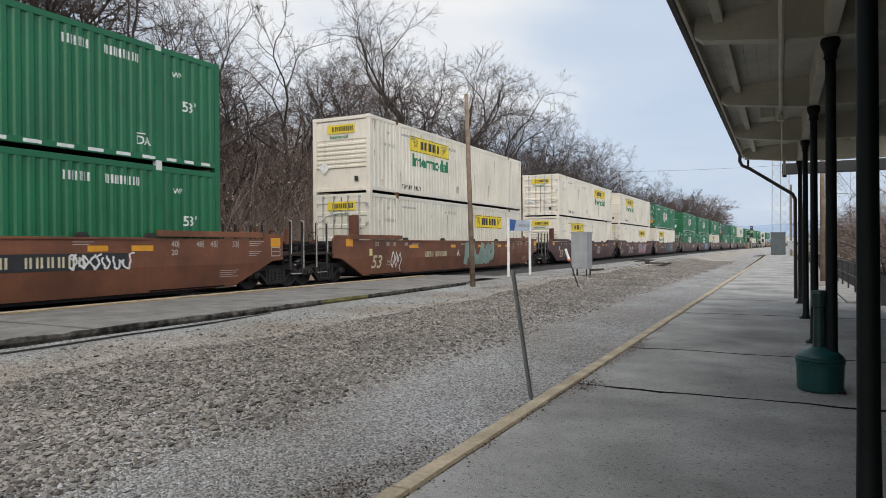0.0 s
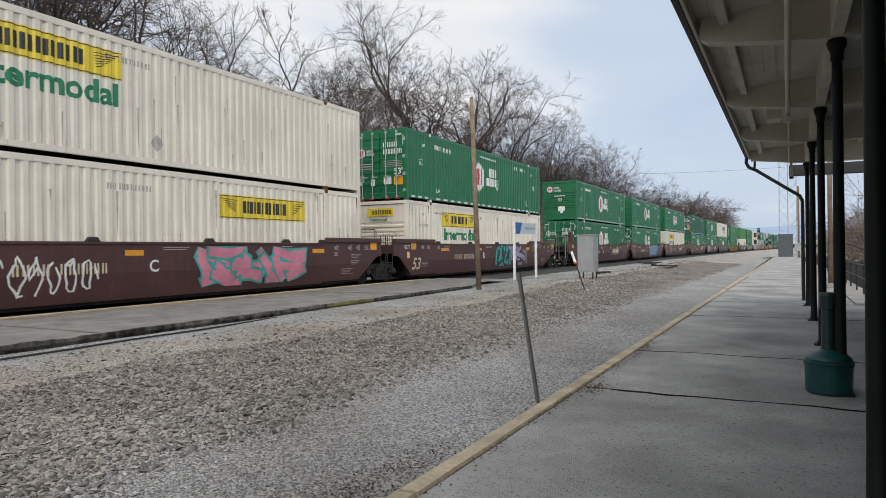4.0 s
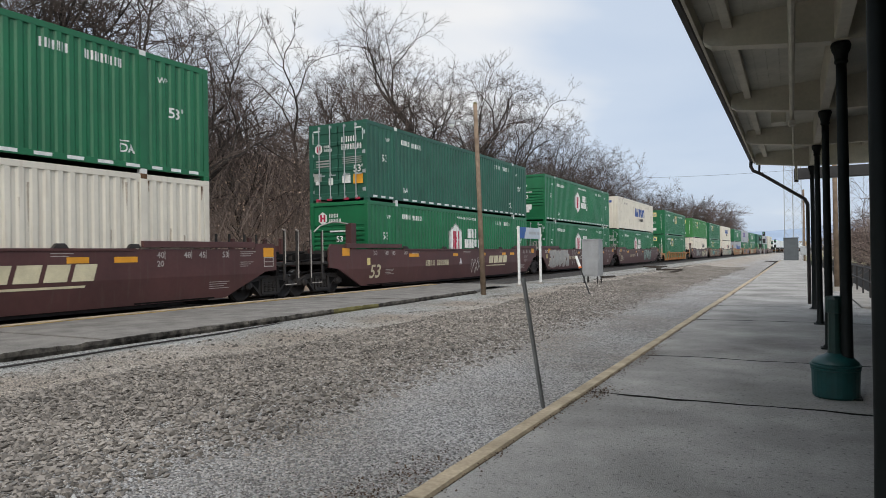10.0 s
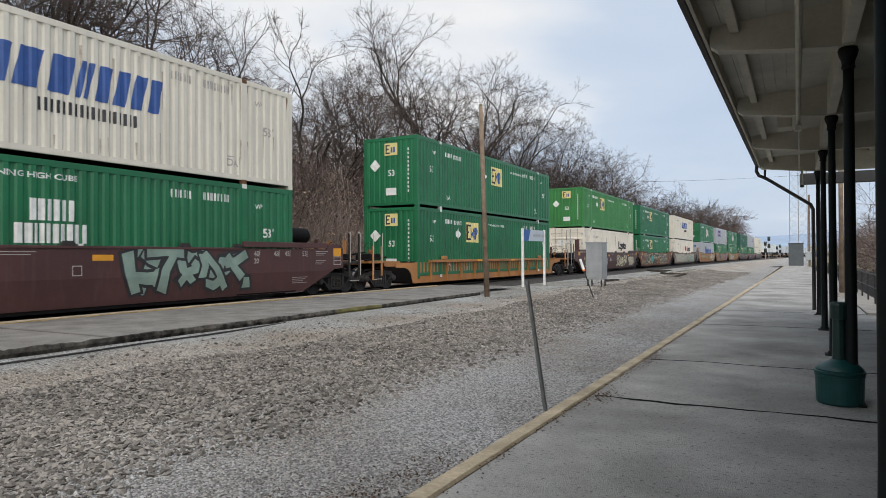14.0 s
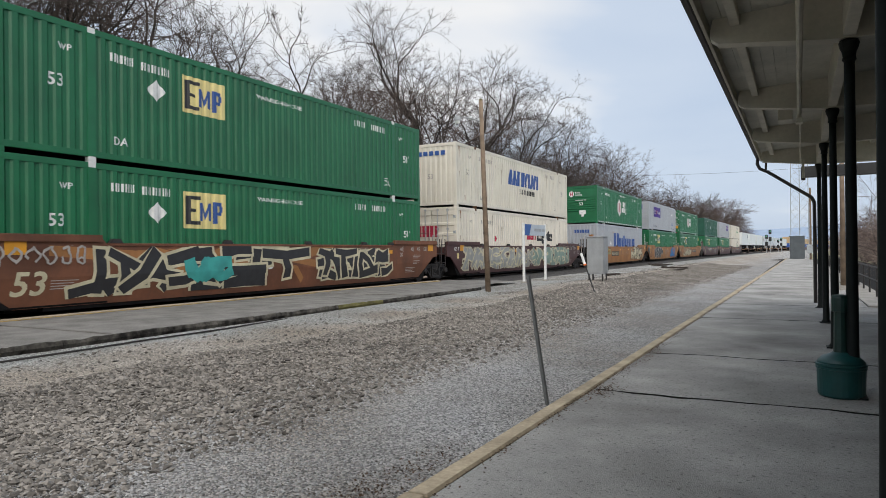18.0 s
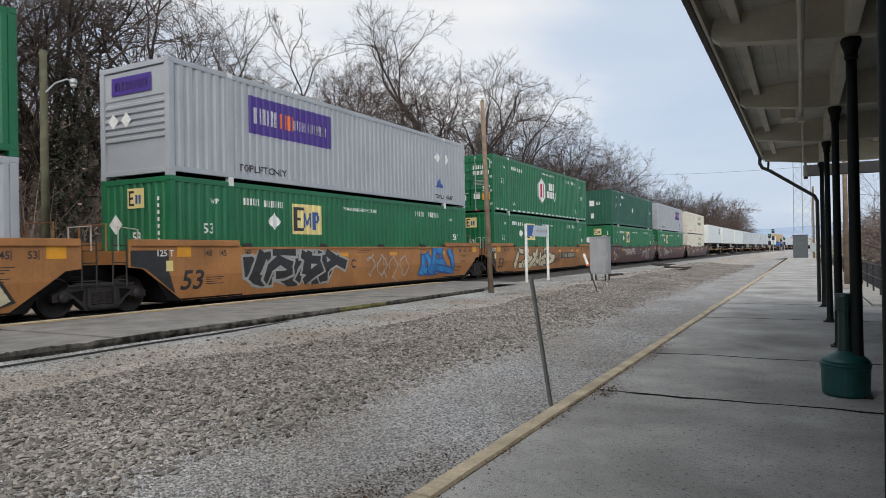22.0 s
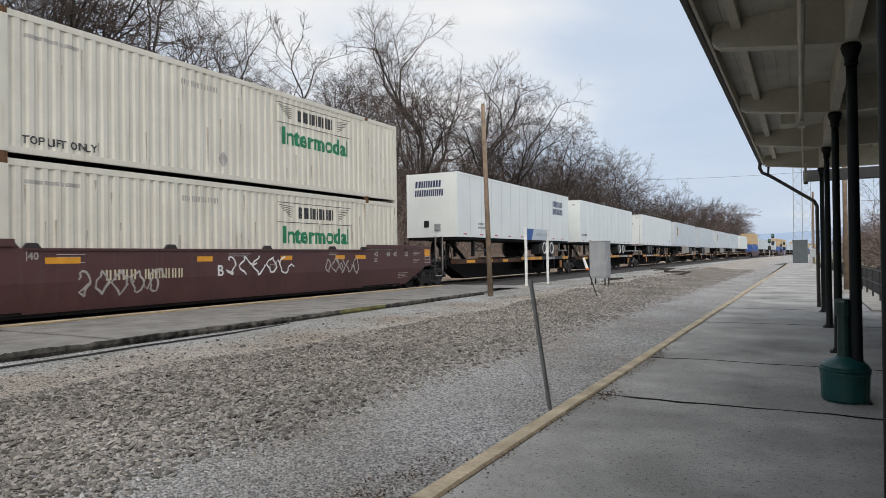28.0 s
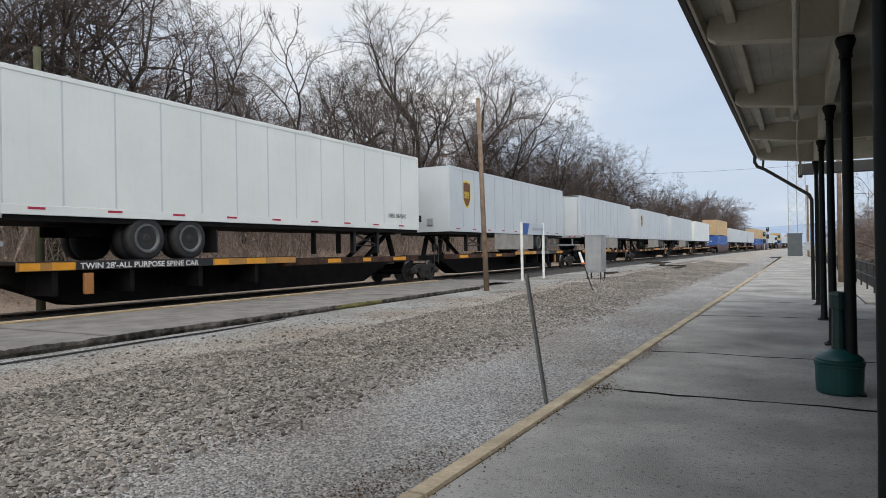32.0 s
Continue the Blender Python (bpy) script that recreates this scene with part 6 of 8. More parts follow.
def trailer(label, col, rear_first, marks_kind, group="road trailers on the train", rim="rim", skirt=False):
    """A 53 foot road trailer: origin below its near end, at deck height."""
    t = thing("trailer", label, "trailer", group)
    L, x, z0, z1 = BOX_L, 1.295, 0.95, 3.86
    m = (lambda y: L - y) if rear_first else (lambda y: y)

    def rng(a, b):
        return (min(m(a), m(b)), max(m(a), m(b)))

    n = 3 if DISTANT[0] else 13
    for k in range(n):
        a, b = 0.12 + (L - 0.24) * k / n, 0.12 + (L - 0.24) * (k + 1) / n
        part("side_board", cached(("tb", col, k, n), lambda: mesh_of("side_board", boxes((x - 0.03, x, a + 0.012, b - 0.012, z0 + 0.2, z1 - 0.1), bevel=0.004), M[col])), None, t)
        if k:
            part("joint_strip", cached(("tj", col), lambda: mesh_of("joint_strip", boxes((x - 0.02, x + 0.004, -0.02, 0.02, z0 + 0.2, z1 - 0.1)), M["galv" if col == "trailer_grey" else "trailer_grey"])), None, t, at=pose(0, a, 0))
    part("side_wall", cached(("tsw", col), lambda: mesh_of("side_wall", boxes((-x, -x + 0.03, 0.1, L - 0.1, z0 + 0.15, z1 - 0.1)), M[col])), None, t)
    part("inner_wall", cached(("tiw", col), lambda: mesh_of("inner_wall", boxes((x - 0.05, x - 0.03, 0.1, L - 0.1, z0 + 0.15, z1 - 0.1)), M[col])), None, t)
    part("roof", cached(("trf", col), lambda: mesh_of("roof", boxes((-x + 0.05, x - 0.05, 0.05, L - 0.05, z1 - 0.04, z1 - 0.01)), M[col])), None, t)
    part("floor", cached(("tfl",), lambda: mesh_of("floor", boxes((-x + 0.05, x - 0.05, 0.05, L - 0.05, z0 - 0.12, z0 + 0.1)), M["black_steel"])), None, t)
    for s in (1, -1):
        a = (x - 0.06, x + 0.012) if s > 0 else (-x - 0.012, -x + 0.06)
        part("top_rail", boxes((*a, 0.05, L - 0.05, z1 - 0.11, z1), bevel=0.01), M[col], t)
        part("bottom_rail", boxes((*a, 0.05, L - 0.05, z0, z0 + 0.2), bevel=0.01), M[col], t)
        for y in (0.0, L - 0.12):
            part("corner_post", boxes((a[0] - 0.03 * (s > 0), a[1] + 0.03 * (s < 0), y, y + 0.12, z0, z1), bevel=0.02), M[col], t)
    front = m(0.05)
    part("front_wall", boxes((-x + 0.07, x - 0.07, front - 0.03, front + 0.03, z0, z1 - 0.05)), M[col], t)
    back = m(L - 0.05)
    for a, b in ((-x + 0.08, -0.01), (0.01, x - 0.08)):
        d = part("rear_door", boxes((a, b, back - 0.025, back + 0.025, z0 + 0.1, z1 - 0.1), bevel=0.006), M[col], t)
        for xx in (a + 0.12, b - 0.12) if rear_first else ():
            bm = bmesh.new()
            rod(bm, (xx, back - 0.06, z0 + 0.05), (xx, back - 0.06, z1 - 0.12), 0.016, n=6)
            part("lock_rod", bm, M["galv"], d)
    part("rear_sill", boxes((-x, x, *rng(L - 0.12, L + 0.005), z0 - 0.08, z0 + 0.1), bevel=0.01), M["galv"], t)
    for xx in (-0.95, -0.45, 0.45, 0.8):
        if rear_first:
            part("tail_light", boxes((xx, xx + 0.13, back - 0.085, back - 0.07, z0 - 0.04, z0 + 0.05)), M["paint_red"], t)
    part("rear_bumper", boxes((-x + 0.1, x - 0.1, *rng(L - 0.2, L - 0.1), 0.32, 0.42), (-0.7, -0.6, *rng(L - 0.19, L - 0.11), 0.42, z0), (0.6, 0.7, *rng(L - 0.19, L - 0.11), 0.42, z0), bevel=0.008), M["galv"], t)
    for yw in (11.5, 12.77):
        for s in (1, -1):
            for dx in (0.0, 0.33):
                w = part("wheel", cached(("hub",), lambda: mesh_of("wheel", lathe([(0.2, -0.1), (0.2, 0.03), (0.12, 0.035), (0.11, 0.12), (0.06, 0.14)], 14, "x"), M["grime"])), None, t, at=pose(s * (1.13 - dx), m(yw), 0.505, 0, 0, 0 if s > 0 else 180))
                part("tyre", cached(("tyre",), tyre_mesh), None, w)
                if dx == 0.0:
                    part("rim", cached(("rim", rim), lambda: rim_mesh(rim)), None, w)
    part("axle_frame", boxes((-0.55, -0.4, *rng(10.2, 14.2), 0.55, 0.8), (0.4, 0.55, *rng(10.2, 14.2), 0.55, 0.8), (-1.0, 1.0, *rng(11.15, 11.35), 0.42, 0.58), (-1.0, 1.0, *rng(12.4, 12.6), 0.42, 0.58)), M["black_steel"], t)
    part("mud_flap", boxes((0.75, 1.27, *rng(10.6, 10.64), 0.15, 0.75)), M["dark"], t)
    legs = bmesh.new()
    for yy in (2.4, 3.9):
        box(legs, 0.8, 0.95, *rng(yy, yy + 0.13), 0.06, z0)
        box(legs, -0.95, -0.8, *rng(yy, yy + 0.13), 0.06, z0)
    for a, b in ((2.5, 3.9), (3.9, 2.5)):
        rod(legs, (0.88, m(a), 0.75), (0.88, m(b), 0.35), 0.03, n=5)
    rod(legs, (0.88, m(2.4), 0.33), (0.88, m(4.0), 0.33), 0.03, n=5)
    part("landing_gear", legs, M["dark"], t)
    for k in range(0 if DISTANT[0] else 9):
        part("marker_light", cached(("mk",), lambda: mesh_of("marker_light", boxes((x + 0.012, x + 0.016, 0, 0.36, z0 + 0.11, z0 + 0.16)), M["paint_red"])), None, t, at=pose(0, 0.6 + 1.75 * k, 0))
    if skirt:
        part("side_skirt", boxes((x - 0.06, x - 0.03, *rng(5.0, 10.6), 0.12, z0), bevel=0.01), M["concrete"], t, "pale side skirt")
    if marks_kind == "metro":
        part("marking", flat(*block_text(12.98, z0 + 2.08, (0.38, 0.3, 0.3, 0.32, 0.34), 0.36, 0.14, 0.1), *block_text(12.95, z0 + 1.62, (0.24, 0.26, 0.27, 0.1, 0.22, 0.22, 0.26), 0.36, 0.14, 0.1)), M["paint_navy"], t, at=pose(x + 0.005, 0, 0))
        part("marking", flat(*block_text(-0.85, z1 - 0.65, (0.28, 0.2, 0.2, 0.24, 0.25), 0.3, 0.12, 0.1), *block_text(-0.87, z1 - 1.05, (0.19, 0.21, 0.21, 0.08, 0.17, 0.17, 0.2), 0.3, 0.12, 0.1)), M["paint_navy"], t, at=pose(0, 0.015, 0, 0, 0, -90))
        part("marking", flat(*bar_text(2.2, z0 + 0.6, (0.1,) * 5, 0.1), *bar_text(2.2, z0 + 0.42, (0.1,) * 6, 0.1)), M["paint_black"], t, at=pose(x + 0.005, 0, 0))
    if marks_kind == "code":
        part("marking", flat(*bar_text(0.45 if not rear_first else 13.9, z0 + 0.42, (0.09,) * 4, 0.16, 0.2), *bar_text(1.0 if not rear_first else 14.45, z0 + 0.42, (0.09,) * 6, 0.16, 0.2)), M["paint_black"], t, at=pose(x + 0.005, 0, 0))
        part("marking", flat(*bar_text(-0.25, z0 + 2.25, (0.11,) * 4, 0.18, 0.2), *bar_text(-0.35, z0 + 1.95, (0.11,) * 6, 0.18, 0.2), rect(0.75, z0 + 2.55, 0.2, 0.05)), M["paint_black"], t, at=pose(0, 0.0, 0, 0, 0, -90))
    if marks_kind == "shield":
        sh = [(1.35, 3.25), (1.35, 2.45), (1.55, 2.15), (1.75, 2.02), (1.95, 2.15), (2.15, 2.45), (2.15, 3.25), (1.75, 3.33)]
        part("marking", flat(sh), M["yellow"], t, at=pose(x + 0.005, 0, 0))
        part("marking", flat([(y * 0.86 + 1.75 * 0.14, z * 0.86 + 2.68 * 0.14) for y, z in sh]), M["rust"], t, at=pose(x + 0.008, 0, 0))
        part("marking", flat(*bar_text(1.5, 2.5, (0.13, 0.13, 0.13), 0.3, 0.15)), M["yellow"], t, at=pose(x + 0.011, 0, 0))
    if not rear_first:
        part("glad_hand_box", boxes((0.15, 0.45, -0.03, 0.03, z0 + 0.3, z0 + 0.6), bevel=0.01), M["galv"], t)
        part("notice_plate", boxes((-0.4, -0.15, 0.005, 0.018, z0 + 0.45, z0 + 0.75)), M["dark"], t)
    return t


# ---- the canopy and the things on the near platform ----
COL_X, COL_Y = 0.475, (0.35, 4.15, 7.95, 11.75, 15.55, 19.35)
CAP_Z = 3.62


def column_mesh():
    return mesh_of("shaft", lathe([(0.085, 0.0), (0.085, 0.04), (0.062, 0.07), (0.056, 0.5), (0.049, CAP_Z - 0.35), (0.049, CAP_Z - 0.22)], 16), M["column"], True)


def capital_mesh():
    return mesh_of("capital", lathe([(0.05, CAP_Z - 0.22), (0.066, CAP_Z - 0.2), (0.058, CAP_Z - 0.17), (0.066, CAP_Z - 0.12), (0.084, CAP_Z - 0.08), (0.095, CAP_Z - 0.03), (0.085, CAP_Z)], 16), M["column"])


def build_canopy():
    first = None
    for y in COL_Y:
        if first is None:
            first = thing("canopy_column", "slim blackish green cast-iron column holding up the canopy", "column", "canopy columns", at=pose(COL_X, y, 0))
            part("shaft", column_mesh(), None, first)
            part("capital", capital_mesh(), None, first)
            part("base_plate", boxes((-0.12, 0.12, -0.12, 0.12, 0.0, 0.02), bevel=0.006), M["column"], first)
        else:
            copy_thing(first, pose(COL_X - (0.06 if y == 4.15 else 0.0), y, 0))
    roof = thing("canopy", "cream-painted timber platform canopy with beams and purlins", "canopy", kind="structure")
    y0, y1 = -6.0, 20.1
    xe, ze, rise = -0.86, 3.86, 0.055

    def top(x):
        return ze + 0.16 + (x - xe) * rise

    # boards of the deck, one strip each
    bm = bmesh.new()
    x = xe
    while x < 2.6:
        box(bm, x, x + 0.1495, y0, y1, top(x) - 0.0005 * ((int(x * 97)) % 2), top(x) + 0.03)
        x += 0.15
    part("roof_deck", bm, M["canopy_board"], roof, "grey-cream soffit boards")
    part("roofing", boxes((xe - 0.05, 2.75, y0 - 0.05, y1 + 0.05, top(2.6) + 0.06, top(2.6) + 0.1)), M["dark"], roof)
    for y in COL_Y:
        # cross beam with a chamfered nose
        a = CAP_Z
        prof = [(xe + 0.03, a + 0.27), (xe + 0.03, a + 0.19), (xe + 0.11, a + 0.13), (COL_X - 0.2, a + 0.015), (COL_X + 0.2, a), (2.55, a), (2.55, top(2.55)), (xe + 0.06, top(xe))]
        bm = slab([(p[0], p[1]) for p in prof], -0.09, 0.09)
        bm.transform(Matrix.Rotation(radians(-90), 4, "Z"))
        part("cross_beam", bm, M["canopy"], roof, at=pose(0, y, 0))
    for a, b in zip(COL_Y, COL_Y[1:]):
        part("plate_beam", boxes((COL_X - 0.06, COL_X + 0.06, a + 0.09, b - 0.09, CAP_Z + 0.02, top(COL_X) - 0.002), bevel=0.012), M["canopy"], roof)
        for x in (-0.58, 1.6):
            part("purlin", boxes((x - 0.05, x + 0.05, a + 0.09, b - 0.09, top(x) - 0.12, top(x) - 0.003), bevel=0.01), M["canopy"], roof)
    part("end_beam", boxes((xe + 0.02, 2.6, y1 - 0.12, y1, ze - 0.04, top(xe)), bevel=0.01), M["canopy"], roof)
    part("fascia", boxes((xe - 0.03, xe + 0.005, y0, y1, ze + 0.0, top(xe) + 0.1), bevel=0.008), M["canopy"], roof)
    bm = bmesh.new()
    ring = [(-0.11, 0.1), (-0.12, 0.02), (-0.09, -0.05), (-0.03, -0.07), (0.0, -0.05), (0.0, 0.1)]
    secs = [[bm.verts.new((xe - 0.035 + px, y, ze + 0.13 + pz - 0.0012 * (y - y0))) for px, pz in ring] for y in (y0, 8.0, y1 + 0.05)]
    for p, q in zip(secs, secs[1:]):
        for i in range(5):
            bm.faces.new((p[i], p[i + 1], q[i + 1], q[i]))
    for s in (secs[0], secs[-1]):
        bm.faces.new(s)
    bmesh.ops.solidify(bm, geom=bm.faces[:], thickness=0.006)
    part("gutter", bm, M["gutter"], roof, "dark brown half-round gutter")
    yd = y1 - 0.1
    part("downpipe", pipe([(xe - 0.09, yd, ze + 0.09), (xe - 0.10, yd, ze - 0.08), (xe - 0.04, yd, ze - 0.2), (xe + 0.15, yd, ze - 0.3), (COL_X - 0.17, 19.5, 2.80), (COL_X - 0.11, 19.45, 2.66), (COL_X - 0.11, 19.42, 0.12)], 0.045, 10), M["gutter"], roof, "dark bent downpipe")
    part("pipe_bracket", pipe([(xe + 0.12, yd, ze + 0.06), (xe + 0.10, yd, ze - 0.26)], 0.03, 6), M["gutter"], roof)
    part("conduit", pipe([(0.03, y, CAP_Z + 0.02) for y in (y0, 0, 6.0, 11.9)] + [(0.03, 12.0, CAP_Z - 0.06), (0.03, 12.0, CAP_Z - 0.12)], 0.032, 8), M["canopy"], roof, "painted conduit")
    part("conduit", pipe([(0.045, 12.1, CAP_Z - 0.02), (0.05, 16.0, CAP_Z - 0.01), (0.06, 19.0, CAP_Z)], 0.016, 6), M["canopy"], roof, "thin painted conduit")
    part("conduit_tee", boxes((-0.02, 0.08, 11.9, 12.1, CAP_Z - 0.14, CAP_Z - 0.06), bevel=0.015), M["canopy"], roof)
    part("junction_box", boxes((-0.28, -0.06, 12.5, 12.95, CAP_Z + 0.02, top(-0.2) - 0.004), bevel=0.015), M["canopy"], roof)
    part("drop_pipe", pipe([(0.12, 19.0, CAP_Z + 0.1), (0.12, 19.0, CAP_Z - 0.36)], 0.03, 8), M["canopy"], roof)
    part("drop_cap", lathe([(0.035, -0.06), (0.05, -0.05), (0.05, -0.01), (0.03, 0.0)], 12), M["gutter"], roof, at=pose(0.12, 19.0, CAP_Z - 0.36))

    # added wall, never in view: cuts the light reaching under the canopy from the right
    wall = thing("wall_station", "plain dark brick station wall behind the platform", "wall", kind="structure")
    part("brickwork", boxes((2.78, 3.1, -9, 17.0, -0.2, 4.4)), M["old_concrete"], wall)


build_canopy()


def build_ash_bin():
    b = thing("ash_bin", "teal plastic cigarette receptacle with a ribbed drum and tall neck", "ash bin", at=pose(0.37, 7.98, 0.0))
    part("drum", lathe([(0.20, 0.0), (0.215, 0.02), (0.222, 0.28), (0.232, 0.285), (0.232, 0.30), (0.225, 0.305), (0.235, 0.315), (0.235, 0.335), (0.222, 0.34)], 28), M["teal"], b, smooth=False)
    part("lid", lathe([(0.222, 0.335), (0.215, 0.36), (0.17, 0.405), (0.10, 0.43), (0.075, 0.45)], 28), M["teal"], b, smooth=True)
    part("neck", lathe([(0.07, 0.44), (0.066, 0.5), (0.06, 0.86), (0.062, 0.88)], 12), M["dark_green"], b)
    part("cap", lathe([(0.066, 0.86), (0.082, 0.865), (0.084, 1.0), (0.075, 1.03), (0.04, 1.035)], 16), M["dark_green"], b)


build_ash_bin()


def build_posts():
    # steel stake leaning beside the kerb
    s = thing("stake", "leaning weathered steel stake in the stones beside the kerb", "stake")
    bm = bmesh.new()
    a, b = Vector((-2.30, 6.62, -0.15)), Vector((-2.55, 6.74, 1.26))
    p = [Vector(q) for q in ((-0.024, 0.0, 0), (-0.012, -0.018, 0), (0.012, -0.018, 0), (0.024, 0.0, 0), (0.019, 0.003, 0), (0.009, -0.012, 0), (-0.009, -0.012, 0), (-0.019, 0.003, 0))]
    r0, r1 = [bm.verts.new(a + q) for q in p], [bm.verts.new(b + q) for q in p]
    for i in range(8):
        bm.faces.new((r0[i], r0[(i + 1) % 8], r1[(i + 1) % 8], r1[i]))
    bm.faces.new(r0[::-1])
    bm.faces.new(r1)
    bmesh.ops.recalc_face_normals(bm, faces=bm.faces)
    part("channel", bm, M["stake_grey"], s)
    # marker stake with a red and white head beside the cabinet
    s2 = thing("marker_stake", "thin leaning marker stake with a white and red head", "marker stake")
    part("shaft", rod(bmesh.new(), (-6.05, 22.4, -0.05), (-6.50, 22.6, 1.10), 0.022, n=8), M["dark"], s2)
    part("head", rod(bmesh.new(), (-6.48, 22.59, 1.03), (-6.62, 22.65, 1.40), 0.05, 0.042, n=10), M["paint_white"], s2)
    part("band", rod(bmesh.new(), (-6.465, 22.585, 0.99), (-6.48, 22.59, 1.04), 0.054, n=10), M["paint_orange"], s2, "orange band")


build_posts()


def build_cabinet():
    c = thing("equipment_cabinet", "silver-grey steel trackside cabinet on short legs", "cabinet", at=pose(-7.62, 26.9, 0.33))
    w, d, h = 0.66, 0.75, 1.48
    part("body", boxes((0, w, 0, d, 0.22, 0.22 + h), bevel=0.015), M["cabinet"], c)
    part("roof", boxes((-0.03, w + 0.03, -0.03, d + 0.03, 0.22 + h, 0.22 + h + 0.04), bevel=0.01), M["cabinet"], c)
    dr = part("door", boxes((w + 0.002, w + 0.022, 0.05, d - 0.05, 0.30, 0.16 + h), bevel=0.006), M["cabinet"], c)
    part("handle", boxes((w + 0.022, w + 0.05, 0.12, 0.15, 0.9, 1.1)), M["galv"], dr)
    part("panel", boxes((0.05, w - 0.05, -0.014, 0.0, 0.30, 0.16 + h), bevel=0.005), M["cabinet"], c)
    for x in (0.03, w - 0.08):
        for y in (0.05, d - 0.1):
            part("leg", boxes((x, x + 0.05, y, y + 0.05, -0.15, 0.22)), M["grime"], c)


build_cabinet()


def build_station_sign():
    s = thing("station_sign", "pale station sign with a blue panel on two white posts", "sign")
    a, b = Vector((-9.82, 25.5, 0.22)), Vector((-9.66, 27.65, 0.22))
    h = 2.42
    for p in (a, b):
        po = part("post", boxes((-0.045, 0.045, -0.045, 0.045, 0, h), bevel=0.01), M["paint_white"], s, "white steel post", at=Matrix.Translation(p))
        part("footing", boxes((-0.11, 0.11, -0.11, 0.11, -0.1, 0.06), bevel=0.02), M["concrete"], po)
    d = b - a
    ang = math.atan2(d.x, d.y)
    m = Matrix.Translation(a + Vector((0, 0, h))) @ Matrix.Rotation(-ang, 4, "Z")
    L = d.length
    part("panel", boxes((-0.02, 0.02, 0.05, L - 0.05, -0.50, -0.04), bevel=0.004), M["sign_pale"], s, "pale grey name panel", at=m)
    part("emblem", flat([(0.05, -0.50), (0.50, -0.50), (0.72, -0.04), (0.05, -0.04)]), M["sign_blue"], s, "blue emblem panel", at=m @ Matrix.Translation((0.025, 0, 0)))
    part("name", flat(*bar_text(0.95, -0.32, (0.75, 0.28), 0.11, 0.6)), M["galv"], s, at=m @ Matrix.Translation((0.025, 0, 0)))


build_station_sign()


def lamp_arm(parent, base, way, out, lift):
    """A curved arm with a small lamp head."""
    way = Vector(way).normalized()
    pts = [base, base + way * out * 0.35 + Vector((0, 0, lift * 0.7)), base + way * out * 0.75 + Vector((0, 0, lift)), base + way * out + Vector((0, 0, lift * 0.9))]
    arm = part("lamp_arm", pipe(pts, 0.028, 6), M["galv"], parent)
    m = Matrix.Translation(pts[-1] + Vector((0, 0, -0.02))) @ Matrix.Diagonal((0.75, 0.75, 0.75, 1))
    part("lamp_head", lathe([(0.05, 0.12), (0.13, 0.08), (0.15, -0.06), (0.12, -0.10)], 14), M["galv"], parent, at=m)
    part("lamp_lens", lathe([(0.115, -0.09), (0.11, -0.2), (0.06, -0.24), (0.02, -0.245)], 14), M["lamp_glass"], parent, "milky lamp lens", at=m)


def build_poles():
    p = thing("lamp_pole", "weathered wooden lamp pole beside the far platform", "lamp pole")
    a, b = Vector((-9.10, 20.35, 0.0)), Vector((-9.33, 20.42, 6.55))
    part("shaft", rod(bmesh.new(), a, b, 0.092, 0.066, n=14), M["pole"], p, smooth=True)
    part("pole_top", rod(bmesh.new(), b, b + Vector((0, 0, 0.05)), 0.068, 0.055, n=14), M["mossy"], p)
    lamp_arm(p, Vector((-9.36, 20.38, 5.85)), (-0.9, -0.3, 0), 0.75, 0.16)
    q = thing("lamp_pole", "mossy grey lamp pole behind the track", "lamp pole")
    a, b = Vector((-19.6, 11.9, -0.3)), Vector((-19.6, 11.9, 7.7))
    part("shaft", rod(bmesh.new(), a, b, 0.13, 0.10, n=14), M["pole_grey"], q, smooth=True)
    lamp_arm(q, Vector((-19.5, 11.9, 6.45)), (0.6, 0.5, 0), 0.75, 0.4)
    # far poles along the right of the platform
    for x, y, h, r in ((1.39, 27.8, 7.6, 0.088), (4.2, 100.0, 9.0, 0.14)):
        t = thing("utility_pole", "bare weathered wooden utility pole", "utility pole", at=pose(x, y, 0.0 if y < 30 else -0.2))
        if y < 30:
            part("footing", boxes((-0.14, 0.14, -0.14, 0.14, 0.0, 0.16), bevel=0.02), M["concrete"], t)
        part("shaft", rod(bmesh.new(), (0, 0, 0.02), (0, 0, h), r, r * 0.75, n=10), M["pole"], t, smooth=True)


build_poles()


